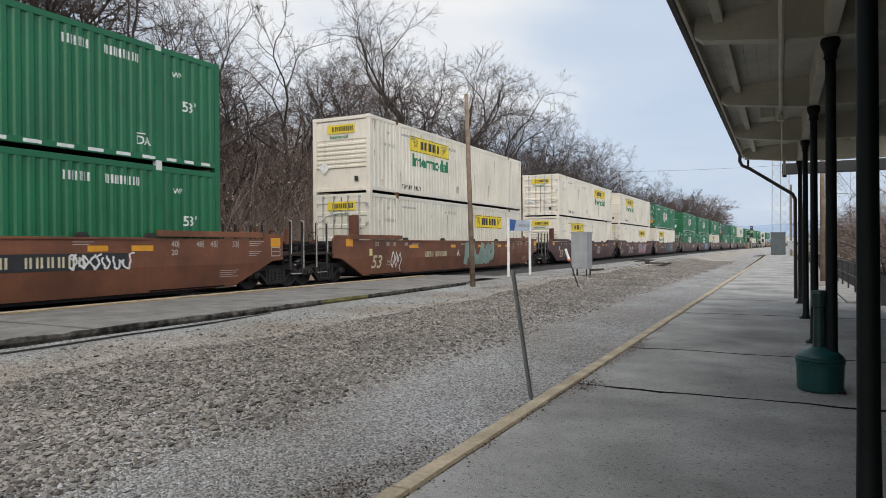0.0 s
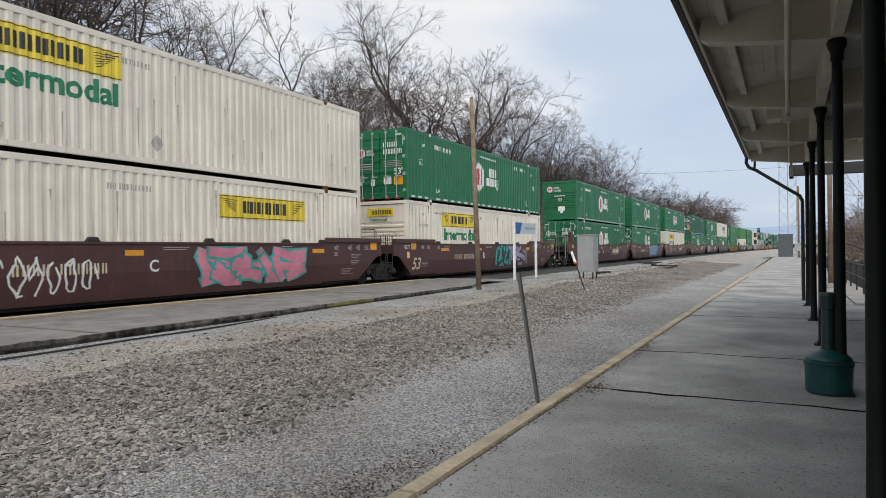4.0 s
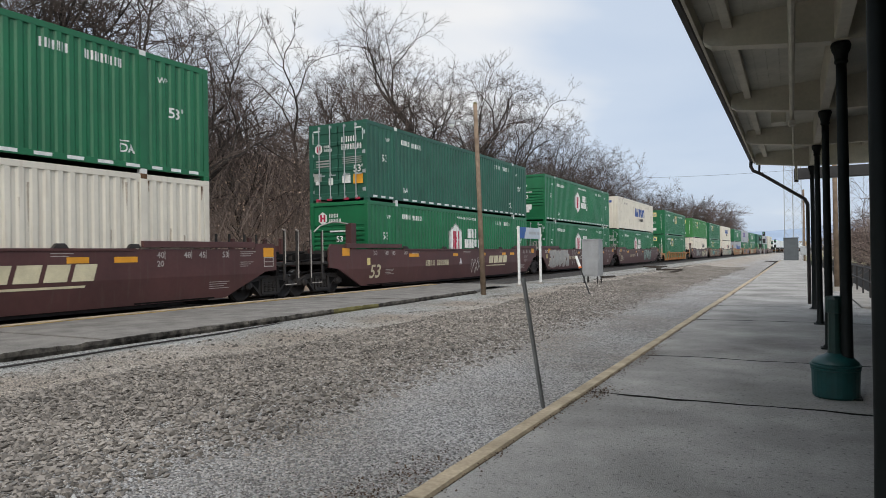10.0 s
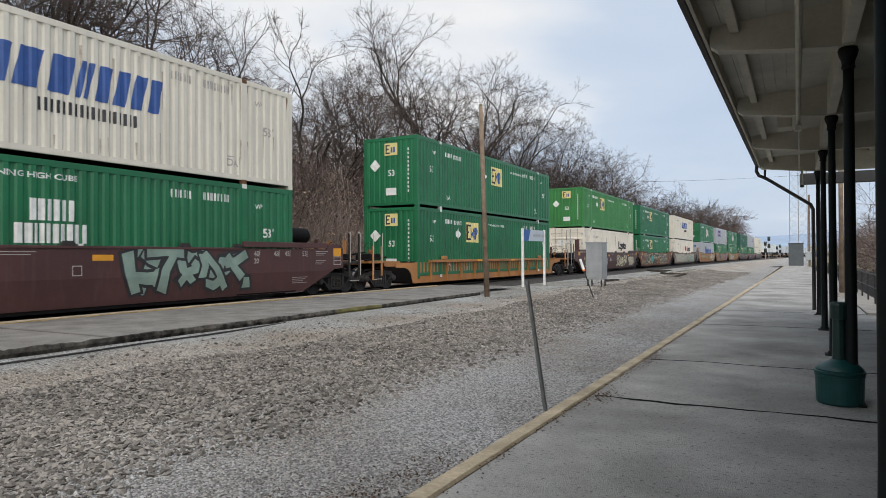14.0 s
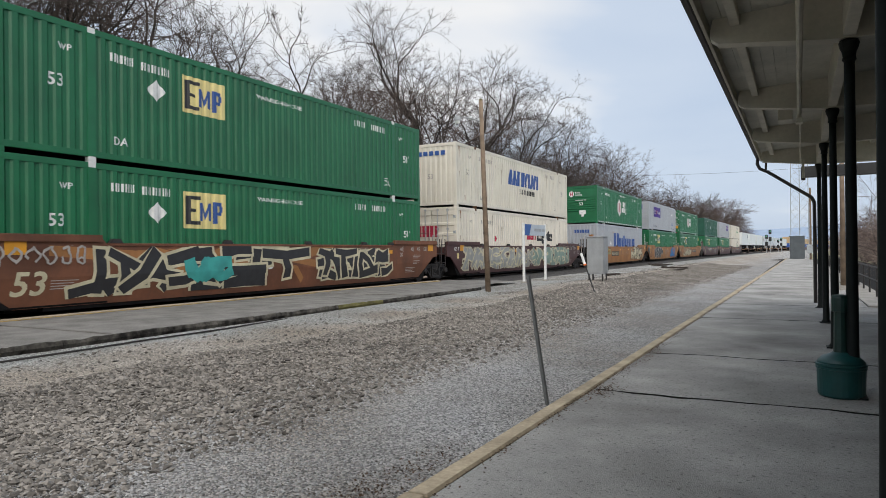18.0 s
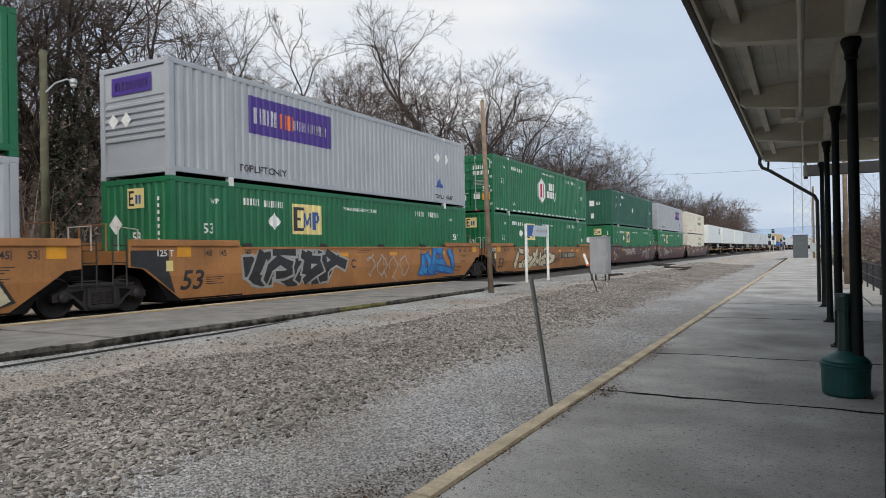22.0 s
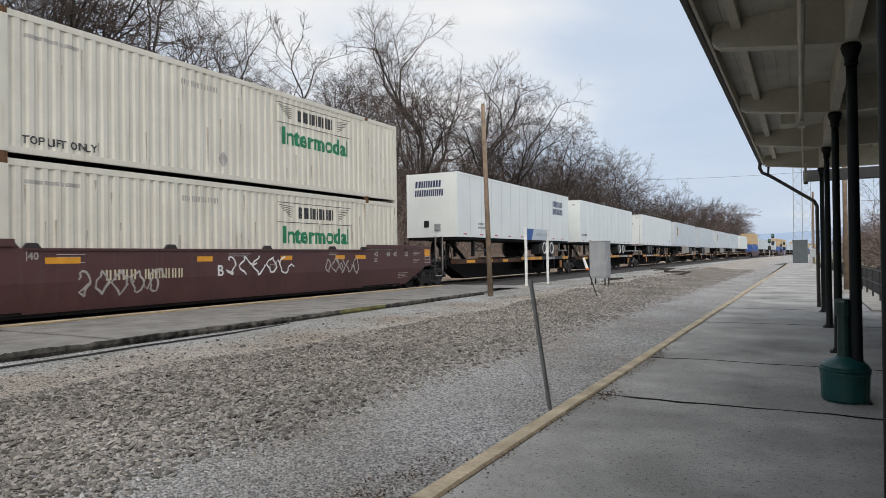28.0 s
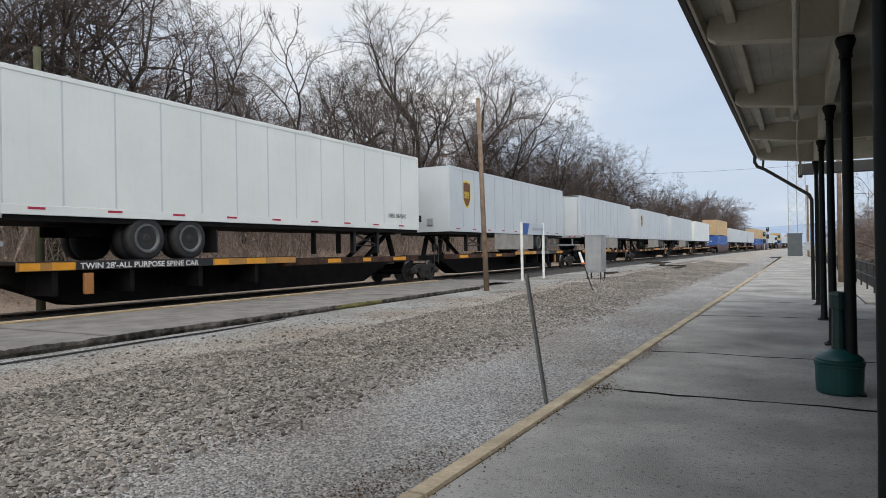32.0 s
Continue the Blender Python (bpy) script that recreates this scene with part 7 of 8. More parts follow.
def build_right_side():
    f = thing("railing", "dark steel pipe railing on a low concrete wall", "railing")
    ys = [21.5 + 2.3 * k for k in range(18)]
    for y in ys:
        part("post", rod(bmesh.new(), (2.05, y, 0.02), (2.05, y, 0.92), 0.028, n=8), M["grime"], f)
    for z in (0.9, 0.5):
        part("rail", rod(bmesh.new(), (2.05, ys[0], z), (2.05, ys[-1], z), 0.025, n=8), M["grime"], f)
    bm = boxes((1.55, 2.3, 20.2, 62.5, -0.6, 0.03), bevel=0.02)
    whole("retaining_wall", bm, M["concrete"], "low pale concrete retaining wall along the platform", "wall", kind="structure")
    s = thing("hanging_sign", "dark boxed sign hung under the far end of the canopy", "sign")
    part("box", boxes((0.08, 2.9, 22.6, 22.8, 3.60, 3.93), bevel=0.015), M["dark"], s)
    for x in (0.6, 2.8):
        part("hanger", boxes((x, x + 0.06, 20.0, 22.7, 3.93, 3.98)), M["dark"], s)
    h = thing("signal_hut", "grey-green metal signal hut at the platform end", "hut", at=pose(-0.18, 112.0, -0.1))
    part("body", boxes((-0.97, 0.97, -1.2, 1.2, 0, 3.25), bevel=0.03), M["hut"], h)
    part("roof", boxes((-1.05, 1.05, -1.28, 1.28, 3.25, 3.35), bevel=0.03), M["hut"], h)
    part("door", boxes((-0.45, 0.45, -1.23, -1.2, 0.1, 2.2), bevel=0.01), M["hut"], h)
    t = thing("lattice_tower", "tall thin steel lattice mast", "mast", at=pose(0.19, 122.0, 0))
    legs = [(-1.3, -0.8), (1.3, -0.8), (0.0, 1.3)]
    H = 30.0
    for x, y in legs:
        part("leg", rod(bmesh.new(), (x, y, -1), (x * 0.85, y * 0.85, H), 0.06, n=6), M["galv"], t)
    for i in range(3):
        a, b = legs[i], legs[(i + 1) % 3]
        for turn in (0, 1):
            pts = []
            for k in range(21):
                q, z = (a, b)[(k + turn) % 2], 1.45 * k
                f = 1 - 0.15 * z / H
                pts.append((q[0] * f, q[1] * f, z))
            part("brace", pipe(pts, 0.028, 4), M["galv"], t)
    g = thing("meter_post", "small grey meter box on a wooden post", "meter post", at=pose(1.35, 97.0, -0.1))
    part("post", rod(bmesh.new(), (0, 0, 0), (0, 0, 9.2), 0.12, n=8), M["pole"], g)
    part("box", boxes((-0.45, 0.45, -0.3, -0.1, 0.9, 2.0), bevel=0.03), M["galv"], g)


build_right_side()


def build_signals():
    for x, y, h in ((-6.4, 190.0, 5.9), (-7.3, 192.0, 4.7), (-5.3, 260.0, 4.8), (-6.3, 262.0, 4.2)):
        s = thing("railway_signal", "black railway signal with round heads on a grey mast", "railway signal", "railway signals", at=pose(x, y, 0))
        part("mast", rod(bmesh.new(), (0, 0, 0), (0, 0, h), 0.09, n=8), M["galv"], s)
        for k, z in enumerate((h - 0.3, h - 2.1)):
            hd = part("head", boxes((-0.34, 0.34, -0.2, 0.1, z - 0.55, z + 0.55), bevel=0.14), M["dark"], s)
            part("lens", lathe([(0.10, 0.0), (0.09, -0.03), (0.02, -0.04)], 12, "y"), M["green_light_lens"] if k == 0 else M["dark"], hd, at=pose(0, -0.21, z + 0.2))
        part("ladder", shifted(ladder_mesh(h - 0.5, 0.4, 12), 0.15, 0.2), M["galv"], s)
    # the blue ridge beyond the bend; distance haze is put into its colour
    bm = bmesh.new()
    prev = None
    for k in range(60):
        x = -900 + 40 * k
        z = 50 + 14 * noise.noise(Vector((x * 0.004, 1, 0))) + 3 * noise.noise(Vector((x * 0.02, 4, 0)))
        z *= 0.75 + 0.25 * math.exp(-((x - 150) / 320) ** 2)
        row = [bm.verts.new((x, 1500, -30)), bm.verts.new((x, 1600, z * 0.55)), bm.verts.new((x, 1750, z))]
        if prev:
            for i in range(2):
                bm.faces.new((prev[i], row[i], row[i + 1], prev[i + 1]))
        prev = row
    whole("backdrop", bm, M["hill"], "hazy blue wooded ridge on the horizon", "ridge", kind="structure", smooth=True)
    w = thing("overhead_wire", "thin dark wire strung across the sky", "wire")
    for dz in (0.0,):
        pts = [(-40 + 6 * k, 95, 13.0 + dz - 1.6 * math.sin(math.pi * k / 12)) for k in range(13)]
        part("wire", pipe(pts, 0.018, 4), M["dark"], w)


build_signals()


def build_scrap():
    """Cast-off sleepers and bits lying on the stones."""
    for k, (x, y, ln, rz) in enumerate(((-9.6, 54.5, 2.5, 70), (-8.8, 51.5, 2.2, 95), (-7.2, 46.0, 2.4, 60), (-6.6, 43.6, 1.8, 80), (-8.15, 33.4, 1.1, 75), (-10.2, 58.0, 2.4, 50), (-2.4, 96.0, 1.6, 30), (-2.0, 99.0, 1.4, 70))):
        z = ground_z(x, y)
        bm = boxes((-ln / 2, ln / 2, -0.10, 0.10, 0.0, 0.11), bevel=0.02)
        for v in bm.verts:
            v.co += Vector((0, 0.012 * noise.noise(v.co * 3), 0.01 * noise.noise(v.co * 2)))
        whole("old_sleeper", bm, M["tie"], "rotten dark sleeper lying on the stones", "sleeper", "cast-off sleepers", at=pose(x, y, z - 0.01, 0, 2 * (k % 3 - 1), rz))


build_scrap()


# ---- trees ----
def grow(seed, levels, trunk_r, clear, limbs, wide, rise, twigs, lean=0.0):
    """Bare tree of height 1 as (vertices, faces, kinds): a short trunk parts into limbs that fork again and again into fine twigs."""
    rnd = random.Random(seed)
    V, F, K = [], [], []

    def tube(pts, radii, kind, n):
        base, u = len(V), None
        for i, p in enumerate(pts):
            d = (pts[min(i + 1, len(pts) - 1)] - pts[max(i - 1, 0)]).normalized()
            u = d.orthogonal().normalized() if u is None else (u - d * u.dot(d)).normalized()
            w = d.cross(u)
            for k in range(n):
                a = 2 * math.pi * k / n
                V.append(p + (u * math.cos(a) + w * math.sin(a)) * radii[i])
        for i in range(len(pts) - 1):
            for k in range(n):
                a, b = base + i * n + k, base + i * n + (k + 1) % n
                F.append((a, b, b + n, a + n))
                K.append(kind)

    def turned(d, angle, swing):
        ax = d.orthogonal().normalized()
        ax.rotate(Matrix.Rotation(swing, 3, d))
        e = d.copy()
        e.rotate(Matrix.Rotation(angle, 3, ax))
        return e

    def spike(p, d, length, r):
        u = d.orthogonal().normalized() * r
        w = d.cross(u)
        b = len(V)
        m = p + d * length * 0.5 + Vector((rnd.gauss(0, 0.1), rnd.gauss(0, 0.1), rnd.gauss(0.05, 0.1))) * length
        V.extend((p + u, p - u * 0.5 + w * 0.87, p - u * 0.5 - w * 0.87, m + u * 0.8, m - u * 0.8 + w * 0.3, p + d * length + (m - p - d * length * 0.5) * 0.2))
        F.extend(((b, b + 1, b + 4, b + 3), (b + 1, b + 2, b + 3, b + 4), (b + 3, b + 4, b + 5)))
        K.extend((1, 1, 1))

    def branch(p, d, length, r, level):
        steps = 4 if level > 3 else (3 if level > 1 else 2)
        wob = 0.16 if level > 3 else 0.23
        pts, radii, dirs, q, dd = [p], [r], [d], p, d
        for i in range(steps):
            pull = rise * (0.16 if level > 4 else (0.05 if level > 2 else -0.06))
            dd = (dd + Vector((rnd.gauss(0, wob), rnd.gauss(0, wob), rnd.gauss(pull, wob * 0.8)))).normalized()
            q = q + dd * (length / steps)
            pts.append(q)
            dirs.append(dd)
            radii.append(max(r * (1 - 0.26 * (i + 1) / steps), 0.00036))
        tube(pts, radii, 0 if level > 2 else 1, 6 if level > 4 else (4 if level > 2 else 3))
        if level == 0:
            for _ in range(twigs):
                i = rnd.randrange(1, steps + 1)
                spike(pts[i - 1].lerp(pts[i], rnd.random()), turned(dirs[i], rnd.uniform(0.3, 1.1), rnd.uniform(0, 6.283)), length * rnd.uniform(0.35, 0.85), max(radii[i] * 0.8, 0.0003))
            return
        swing = rnd.uniform(0, 6.283)
        for k in range(2 if rnd.random() < 0.72 else 3):
            branch(q, turned(dd, rnd.uniform(0.15, 0.42) if k == 0 else rnd.uniform(0.35, 0.75), swing + 2.4 * k), length * rnd.uniform(0.68, 0.84), radii[-1] * (0.88 if k == 0 else rnd.uniform(0.62, 0.82)), level - 1)
        for _ in range(rnd.choice((1, 1, 2)) if level > 1 else 1):
            i = rnd.randrange(1, steps)
            branch(pts[i].lerp(pts[i + 1], rnd.random()), turned(dirs[i], rnd.uniform(0.6, 1.15), rnd.uniform(0, 6.283)), length * rnd.uniform(0.5, 0.7), radii[i] * rnd.uniform(0.3, 0.5), max(level - 2, 0))

    # the trunk, and the limbs that leave its upper part
    pts, radii, p, d = [], [], Vector((0, 0, -0.03)), Vector((lean, rnd.uniform(-0.05, 0.05), 1)).normalized()
    for i in range(6):
        pts.append(p)
        radii.append(trunk_r * (1.35 if i == 0 else 1.0 - 0.06 * i))
        d = (d + Vector((rnd.gauss(0, 0.05), rnd.gauss(0, 0.05), 0))).normalized()
        p = p + d * (clear / 5)
    tube(pts, radii, 0, 9)
    a0 = rnd.uniform(0, 6.283)
    for k in range(limbs):
        lead = k == 0
        at = pts[-1] if k < 3 else pts[-1].lerp(pts[2], rnd.random())
        branch(at, turned(d, wide * (0.25 if lead else rnd.uniform(0.7, 1.25)), a0 + 6.283 * k / max(limbs - 1, 1)), (0.24 if lead else rnd.uniform(0.17, 0.23)), trunk_r * (0.72 if lead else rnd.uniform(0.42, 0.62)), levels if k < 4 else levels - 1)
    top = max(v.z for v in V)
    return [v / top for v in V], F, K


def tree_meshes(seed, height, levels, trunk_r, bark, twig, clear, limbs, wide, rise, twigs, lean=0.0):
    V, F, K = grow(seed, levels, trunk_r / height, clear, limbs, wide, rise, twigs, lean)
    out = []
    for kind, name, m in ((0, "trunk", bark), (1, "crown", twig)):
        faces = [f for f, q in zip(F, K) if q == kind]
        used = sorted({i for f in faces for i in f})
        idx = {i: j for j, i in enumerate(used)}
        me = bpy.data.meshes.new(name)
        me.from_pydata([V[i] * height for i in used], [], [[idx[i] for i in f] for f in faces])
        me.materials.append(M[m])
        out.append(me)
    return out


TREE_KINDS = {
    # height 10 each: seed, levels, trunk radius, bark, twig, clear, limbs, wide, rise, twigs, lean
    "broad": ("broad dark bare tree with low spreading limbs on the embankment", (11, 6, 0.20, "bark_dark", "twig_dark", 0.16, 6, 0.85, 0.5, 5, 0.06)),
    "tall": ("tall bare grey-brown tree with ascending limbs on the embankment", (22, 6, 0.15, "bark_dark", "twig_dark", 0.22, 6, 0.8, 0.75, 6, 0.03)),
    "vase": ("bare dark tree parting low into upright limbs", (33, 6, 0.14, "bark_dark", "twig_dark", 0.20, 6, 0.65, 0.9, 6, -0.03)),
    "dome": ("round-crowned leafless tree with fine reddish twigs", (44, 5, 0.14, "bark_dark", "twig_dark", 0.24, 7, 0.8, 0.6, 8)),
    "slim": ("slender bare tree on the embankment", (55, 5, 0.12, "bark", "twig", 0.32, 5, 0.45, 1.0, 6, 0.04)),
    "far": ("bare grey-brown tree in the wood", (66, 4, 0.15, "bark", "twig", 0.26, 6, 0.6, 0.9, 6)),
    "far_dark": ("dark bare tree in the wood", (77, 4, 0.15, "bark_dark", "twig_dark", 0.22, 6, 0.7, 0.7, 6)),
    "bush": ("small bushy leafless tree on the slope", (88, 4, 0.09, "bark", "twig", 0.05, 7, 0.75, 0.7, 6)),
    "pale_bush": ("dense pale brown leafless bush", (121, 4, 0.07, "bark", "scrub", 0.04, 8, 0.7, 0.7, 8)),
    "thicket": ("low spreading leafless tree on the slope", (99, 4, 0.08, "bark_dark", "twig", 0.04, 8, 0.95, 0.4, 6)),
}


def wood_top(y):
    """How high the wood's tops stand along the track."""
    return float(np.interp(y, (0, 20, 33, 38, 47, 60, 66, 88, 97, 112, 128, 140, 180, 240, 285, 310), (15.0, 13.0, 14.5, 14.0, 15.5, 14.5, 15.0, 16.5, 16.0, 14.0, 12.8, 14.5, 18.5, 18.5, 12.0, 6.0)))


def build_trees():
    made, cloud = {}, {}

    def place(kind, x, y, h, rz, group="bare trees"):
        label, spec = TREE_KINDS[kind]
        if kind not in made:
            made[kind] = tree_meshes(spec[0], 10.0, *spec[1:])
        s = h / 10.0
        # a tree beside the line is turned so that its low limbs keep clear of the train
        if -34 < x < -20:
            if kind not in cloud:
                cloud[kind] = np.array([v.co[:] for me in made[kind] for v in list(me.vertices)[::5]])
            pts, g = cloud[kind] * s, ground_z(x, y)
            low = pts[pts[:, 2] + g < 8.0][:, :2]
            reach = {q: float((low[:, 0] * math.cos(radians(q)) - low[:, 1] * math.sin(radians(q))).max()) for q in (rz + 30 * k for k in range(12))}
            if reach[rz] > -18.0 - x + track_dx(y):
                rz = min(reach, key=reach.get)
                x -= max(0.0, x + reach[rz] + 18.0 - track_dx(y))
        t = thing("tree", label, "tree", group, at=pose(x, y, ground_z(x, y), 0, 0, rz) @ Matrix.Diagonal((s, s, s, 1)))
        part("trunk", made[kind][0], None, t)
        part("crown", made[kind][1], None, t)

    # the trees that stand out one by one
    for row in (("broad", -23.2, 18.0, 16.5, 40), ("vase", -23.0, 15.0, 15.5, 120), ("slim", -25.5, 10.5, 15.0, 200), ("broad", -27.0, 23.0, 12.0, 160),
                ("dome", -28.0, 34.5, 13.6, 20), ("dome", -29.0, 38.5, 12.6, 140), ("tall", -27.0, 48.2, 18.8, 165), ("broad", -29.5, 43.0, 13.5, 300), ("tall", -26.0, 56.0, 18.2, 340), ("vase", -27.5, 59.0, 15.0, 30),
                ("dome", -25.5, 65.0, 13.5, 210), ("vase", -25.0, 77.0, 17.0, 330), ("vase", -25.0, 84.0, 16.0, 60), ("slim", -24.0, 98.0, 16.0, 110), ("tall", -24.0, 103.0, 16.0, 20), ("vase", -23.0, 143.0, 16.0, 170)):
        place(*row)
    rnd = random.Random(21)
    turn = lambda: rnd.uniform(0, 360)
    # the wood behind them, lower than those
    y = -2.0
    while y < 110:
        for x0, x1, lo, hi, kinds in ((-29, -25, 0.55, 0.75, ("bush", "thicket", "far")), (-37, -30, 0.62, 0.85, ("far", "far_dark", "bush"))):
            x = track_dx(y) + rnd.uniform(x0, x1)
            h = (wood_top(y) - ground_z(x, y)) * rnd.uniform(lo, hi)
            place(rnd.choice(kinds), x, y + rnd.uniform(-1, 1), max(h, 4.0), turn())
        if rnd.random() < 0.55:
            x = track_dx(y) + rnd.uniform(-30, -24)
            place(rnd.choice(("slim", "far_dark", "far", "dome")), x, y, (wood_top(y) - ground_z(x, y)) * rnd.uniform(0.8, 1.0), turn())
        y += rnd.uniform(2.6, 4.4)
    while y < 310:
        for kinds, x0, x1, lo, hi in ((("far", "far_dark", "far_dark"), -29, -24, 0.8, 1.0), (("far", "bush", "thicket"), -26, -22.3, 0.45, 0.75)):
            x = track_dx(y) + rnd.uniform(x0, x1)
            place(rnd.choice(kinds), x, y + rnd.uniform(-2, 2), max(3.0, (wood_top(y) - ground_z(x, y)) * rnd.uniform(lo, hi)), turn(), "bare trees beyond the bend")
        y += rnd.uniform(2.6, 4.6) * (1 + y / 260)
    # the scrub beyond the railing
    y = 27.0
    while y < 130:
        x = rnd.uniform(3.4, 7.5) * (1 + y / 160)
        place(rnd.choice(("pale_bush", "pale_bush", "bush")), x, y, rnd.uniform(4.2, 7.0), turn(), "bare trees below the platform")
        y += rnd.uniform(1.0, 2.0)


build_trees()


def build_ivy():
    """Dull green ivy leaves round the two nearest trunks."""
    rnd = random.Random(61)
    V, F = [], []
    for x0, y0, h, n in ((-23.2, 18.0, 6.5, 1500), (-23.0, 15.0, 7.5, 2200)):
        z0 = ground_z(x0, y0)
        for _ in range(n):
            z, a = h * rnd.random(), rnd.uniform(0, 6.283)
            r = 0.36 + abs(rnd.gauss(0, 0.22))
            c, s = Vector((x0 + math.cos(a) * r + 0.05 * z * 0.5, y0 + math.sin(a) * r, z0 + z)), rnd.uniform(0.04, 0.085)
            u = Vector((rnd.gauss(0, 1), rnd.gauss(0, 1), rnd.gauss(0, 0.6))).normalized()
            w = u.cross(Vector((rnd.gauss(0, 1), rnd.gauss(0, 1), rnd.gauss(0, 1)))).normalized()
            b = len(V)
            V.extend((c - u * s, c + w * s * 0.7, c + u * s, c - w * s * 0.7))
            F.append((b, b + 1, b + 2, b + 3))
    me = bpy.data.meshes.new("ivy")
    me.from_pydata(V, [], F)
    me.materials.append(M["ivy"])
    tagged(new("ivy", me), "dull green ivy climbing the nearest bare trunks", "ivy", kind="stuff")


build_ivy()


def build_scrub():
    """Thin upright stems and dead leaves on the slope, as one mass each."""
    rnd = random.Random(33)
    V, F = [], []

    def stem(p, d, length, r):
        q = p + d * length * 0.5 + Vector((rnd.gauss(0, 0.08), rnd.gauss(0, 0.08), 0)) * length
        e = q + (d + Vector((rnd.gauss(0, 0.3), rnd.gauss(0, 0.3), 0))).normalized() * length * 0.5
        b = len(V)
        for c, rr in ((p, r), (q, r * 0.7), (e, r * 0.25)):
            for k in range(3):
                a = 2.094 * k
                V.append(c + Vector((math.cos(a) * rr, math.sin(a) * rr, 0)))
        for i in (0, 3):
            for k in range(3):
                F.append((b + i + k, b + i + (k + 1) % 3, b + i + 3 + (k + 1) % 3, b + i + 3 + k))
        return q, e

    for _ in range(13500):
        y = (rnd.uniform(2, 34) if rnd.random() < 0.5 else rnd.uniform(30, 75)) if rnd.random() < 0.8 else rnd.uniform(75, 230)
        x = track_dx(y) + (rnd.uniform(-34, -21.0) if rnd.random() < 0.8 else rnd.uniform(-46, -30))
        p = Vector((x, y, ground_z(x, y) - 0.05))
        h = rnd.uniform(0.8, 3.2) * (2.1 if rnd.random() < 0.3 else 1)
        d = Vector((rnd.gauss(0, 0.5), rnd.gauss(0, 0.5), 1)).normalized()
        q, e = stem(p, d, h, 0.005 + 0.003 * h)
        for _k in range(5):
            b = p.lerp(q, rnd.uniform(0.3, 1.0)) if _k % 2 else q.lerp(e, rnd.random())
            stem(b, Vector((rnd.gauss(0, 0.9), rnd.gauss(0, 0.9), 0.5)).normalized(), h * rnd.uniform(0.3, 0.7), 0.006)
    me = bpy.data.meshes.new("undergrowth")
    me.from_pydata(V, [], F)
    me.materials.append(M["scrub"])
    tagged(new("undergrowth", me), "brown leafless undergrowth covering the embankment", "undergrowth", kind="stuff")
    V, F = [], []
    for _ in range(46000):
        y = rnd.uniform(3, 36) if rnd.random() < 0.65 else rnd.uniform(36, 130)
        x = track_dx(y) + rnd.uniform(-36, -20.4)
        z = ground_z(x, y) + (rnd.uniform(0.0, 0.06) if rnd.random() < 0.45 else 5.0 * rnd.random() ** 1.6)
        c, s = Vector((x, y, z)), rnd.uniform(0.03, 0.075)
        u = Vector((rnd.gauss(0, 1), rnd.gauss(0, 1), rnd.gauss(0, 0.6))).normalized()
        w = u.cross(Vector((rnd.gauss(0, 1), rnd.gauss(0, 1), rnd.gauss(0, 1)))).normalized()
        b = len(V)
        V.extend((c - u * s, c + w * s * 0.6, c + u * s + Vector((0, 0, 0.01)), c - w * s * 0.6))
        F.append((b, b + 1, b + 2, b + 3))
    me = bpy.data.meshes.new("dead_leaves")
    me.from_pydata(V, [], F)
    me.materials.append(M["leaves"])
    tagged(new("dead_leaves", me), "dead brown leaves scattered over the embankment", "leaves", kind="stuff")


build_scrub()


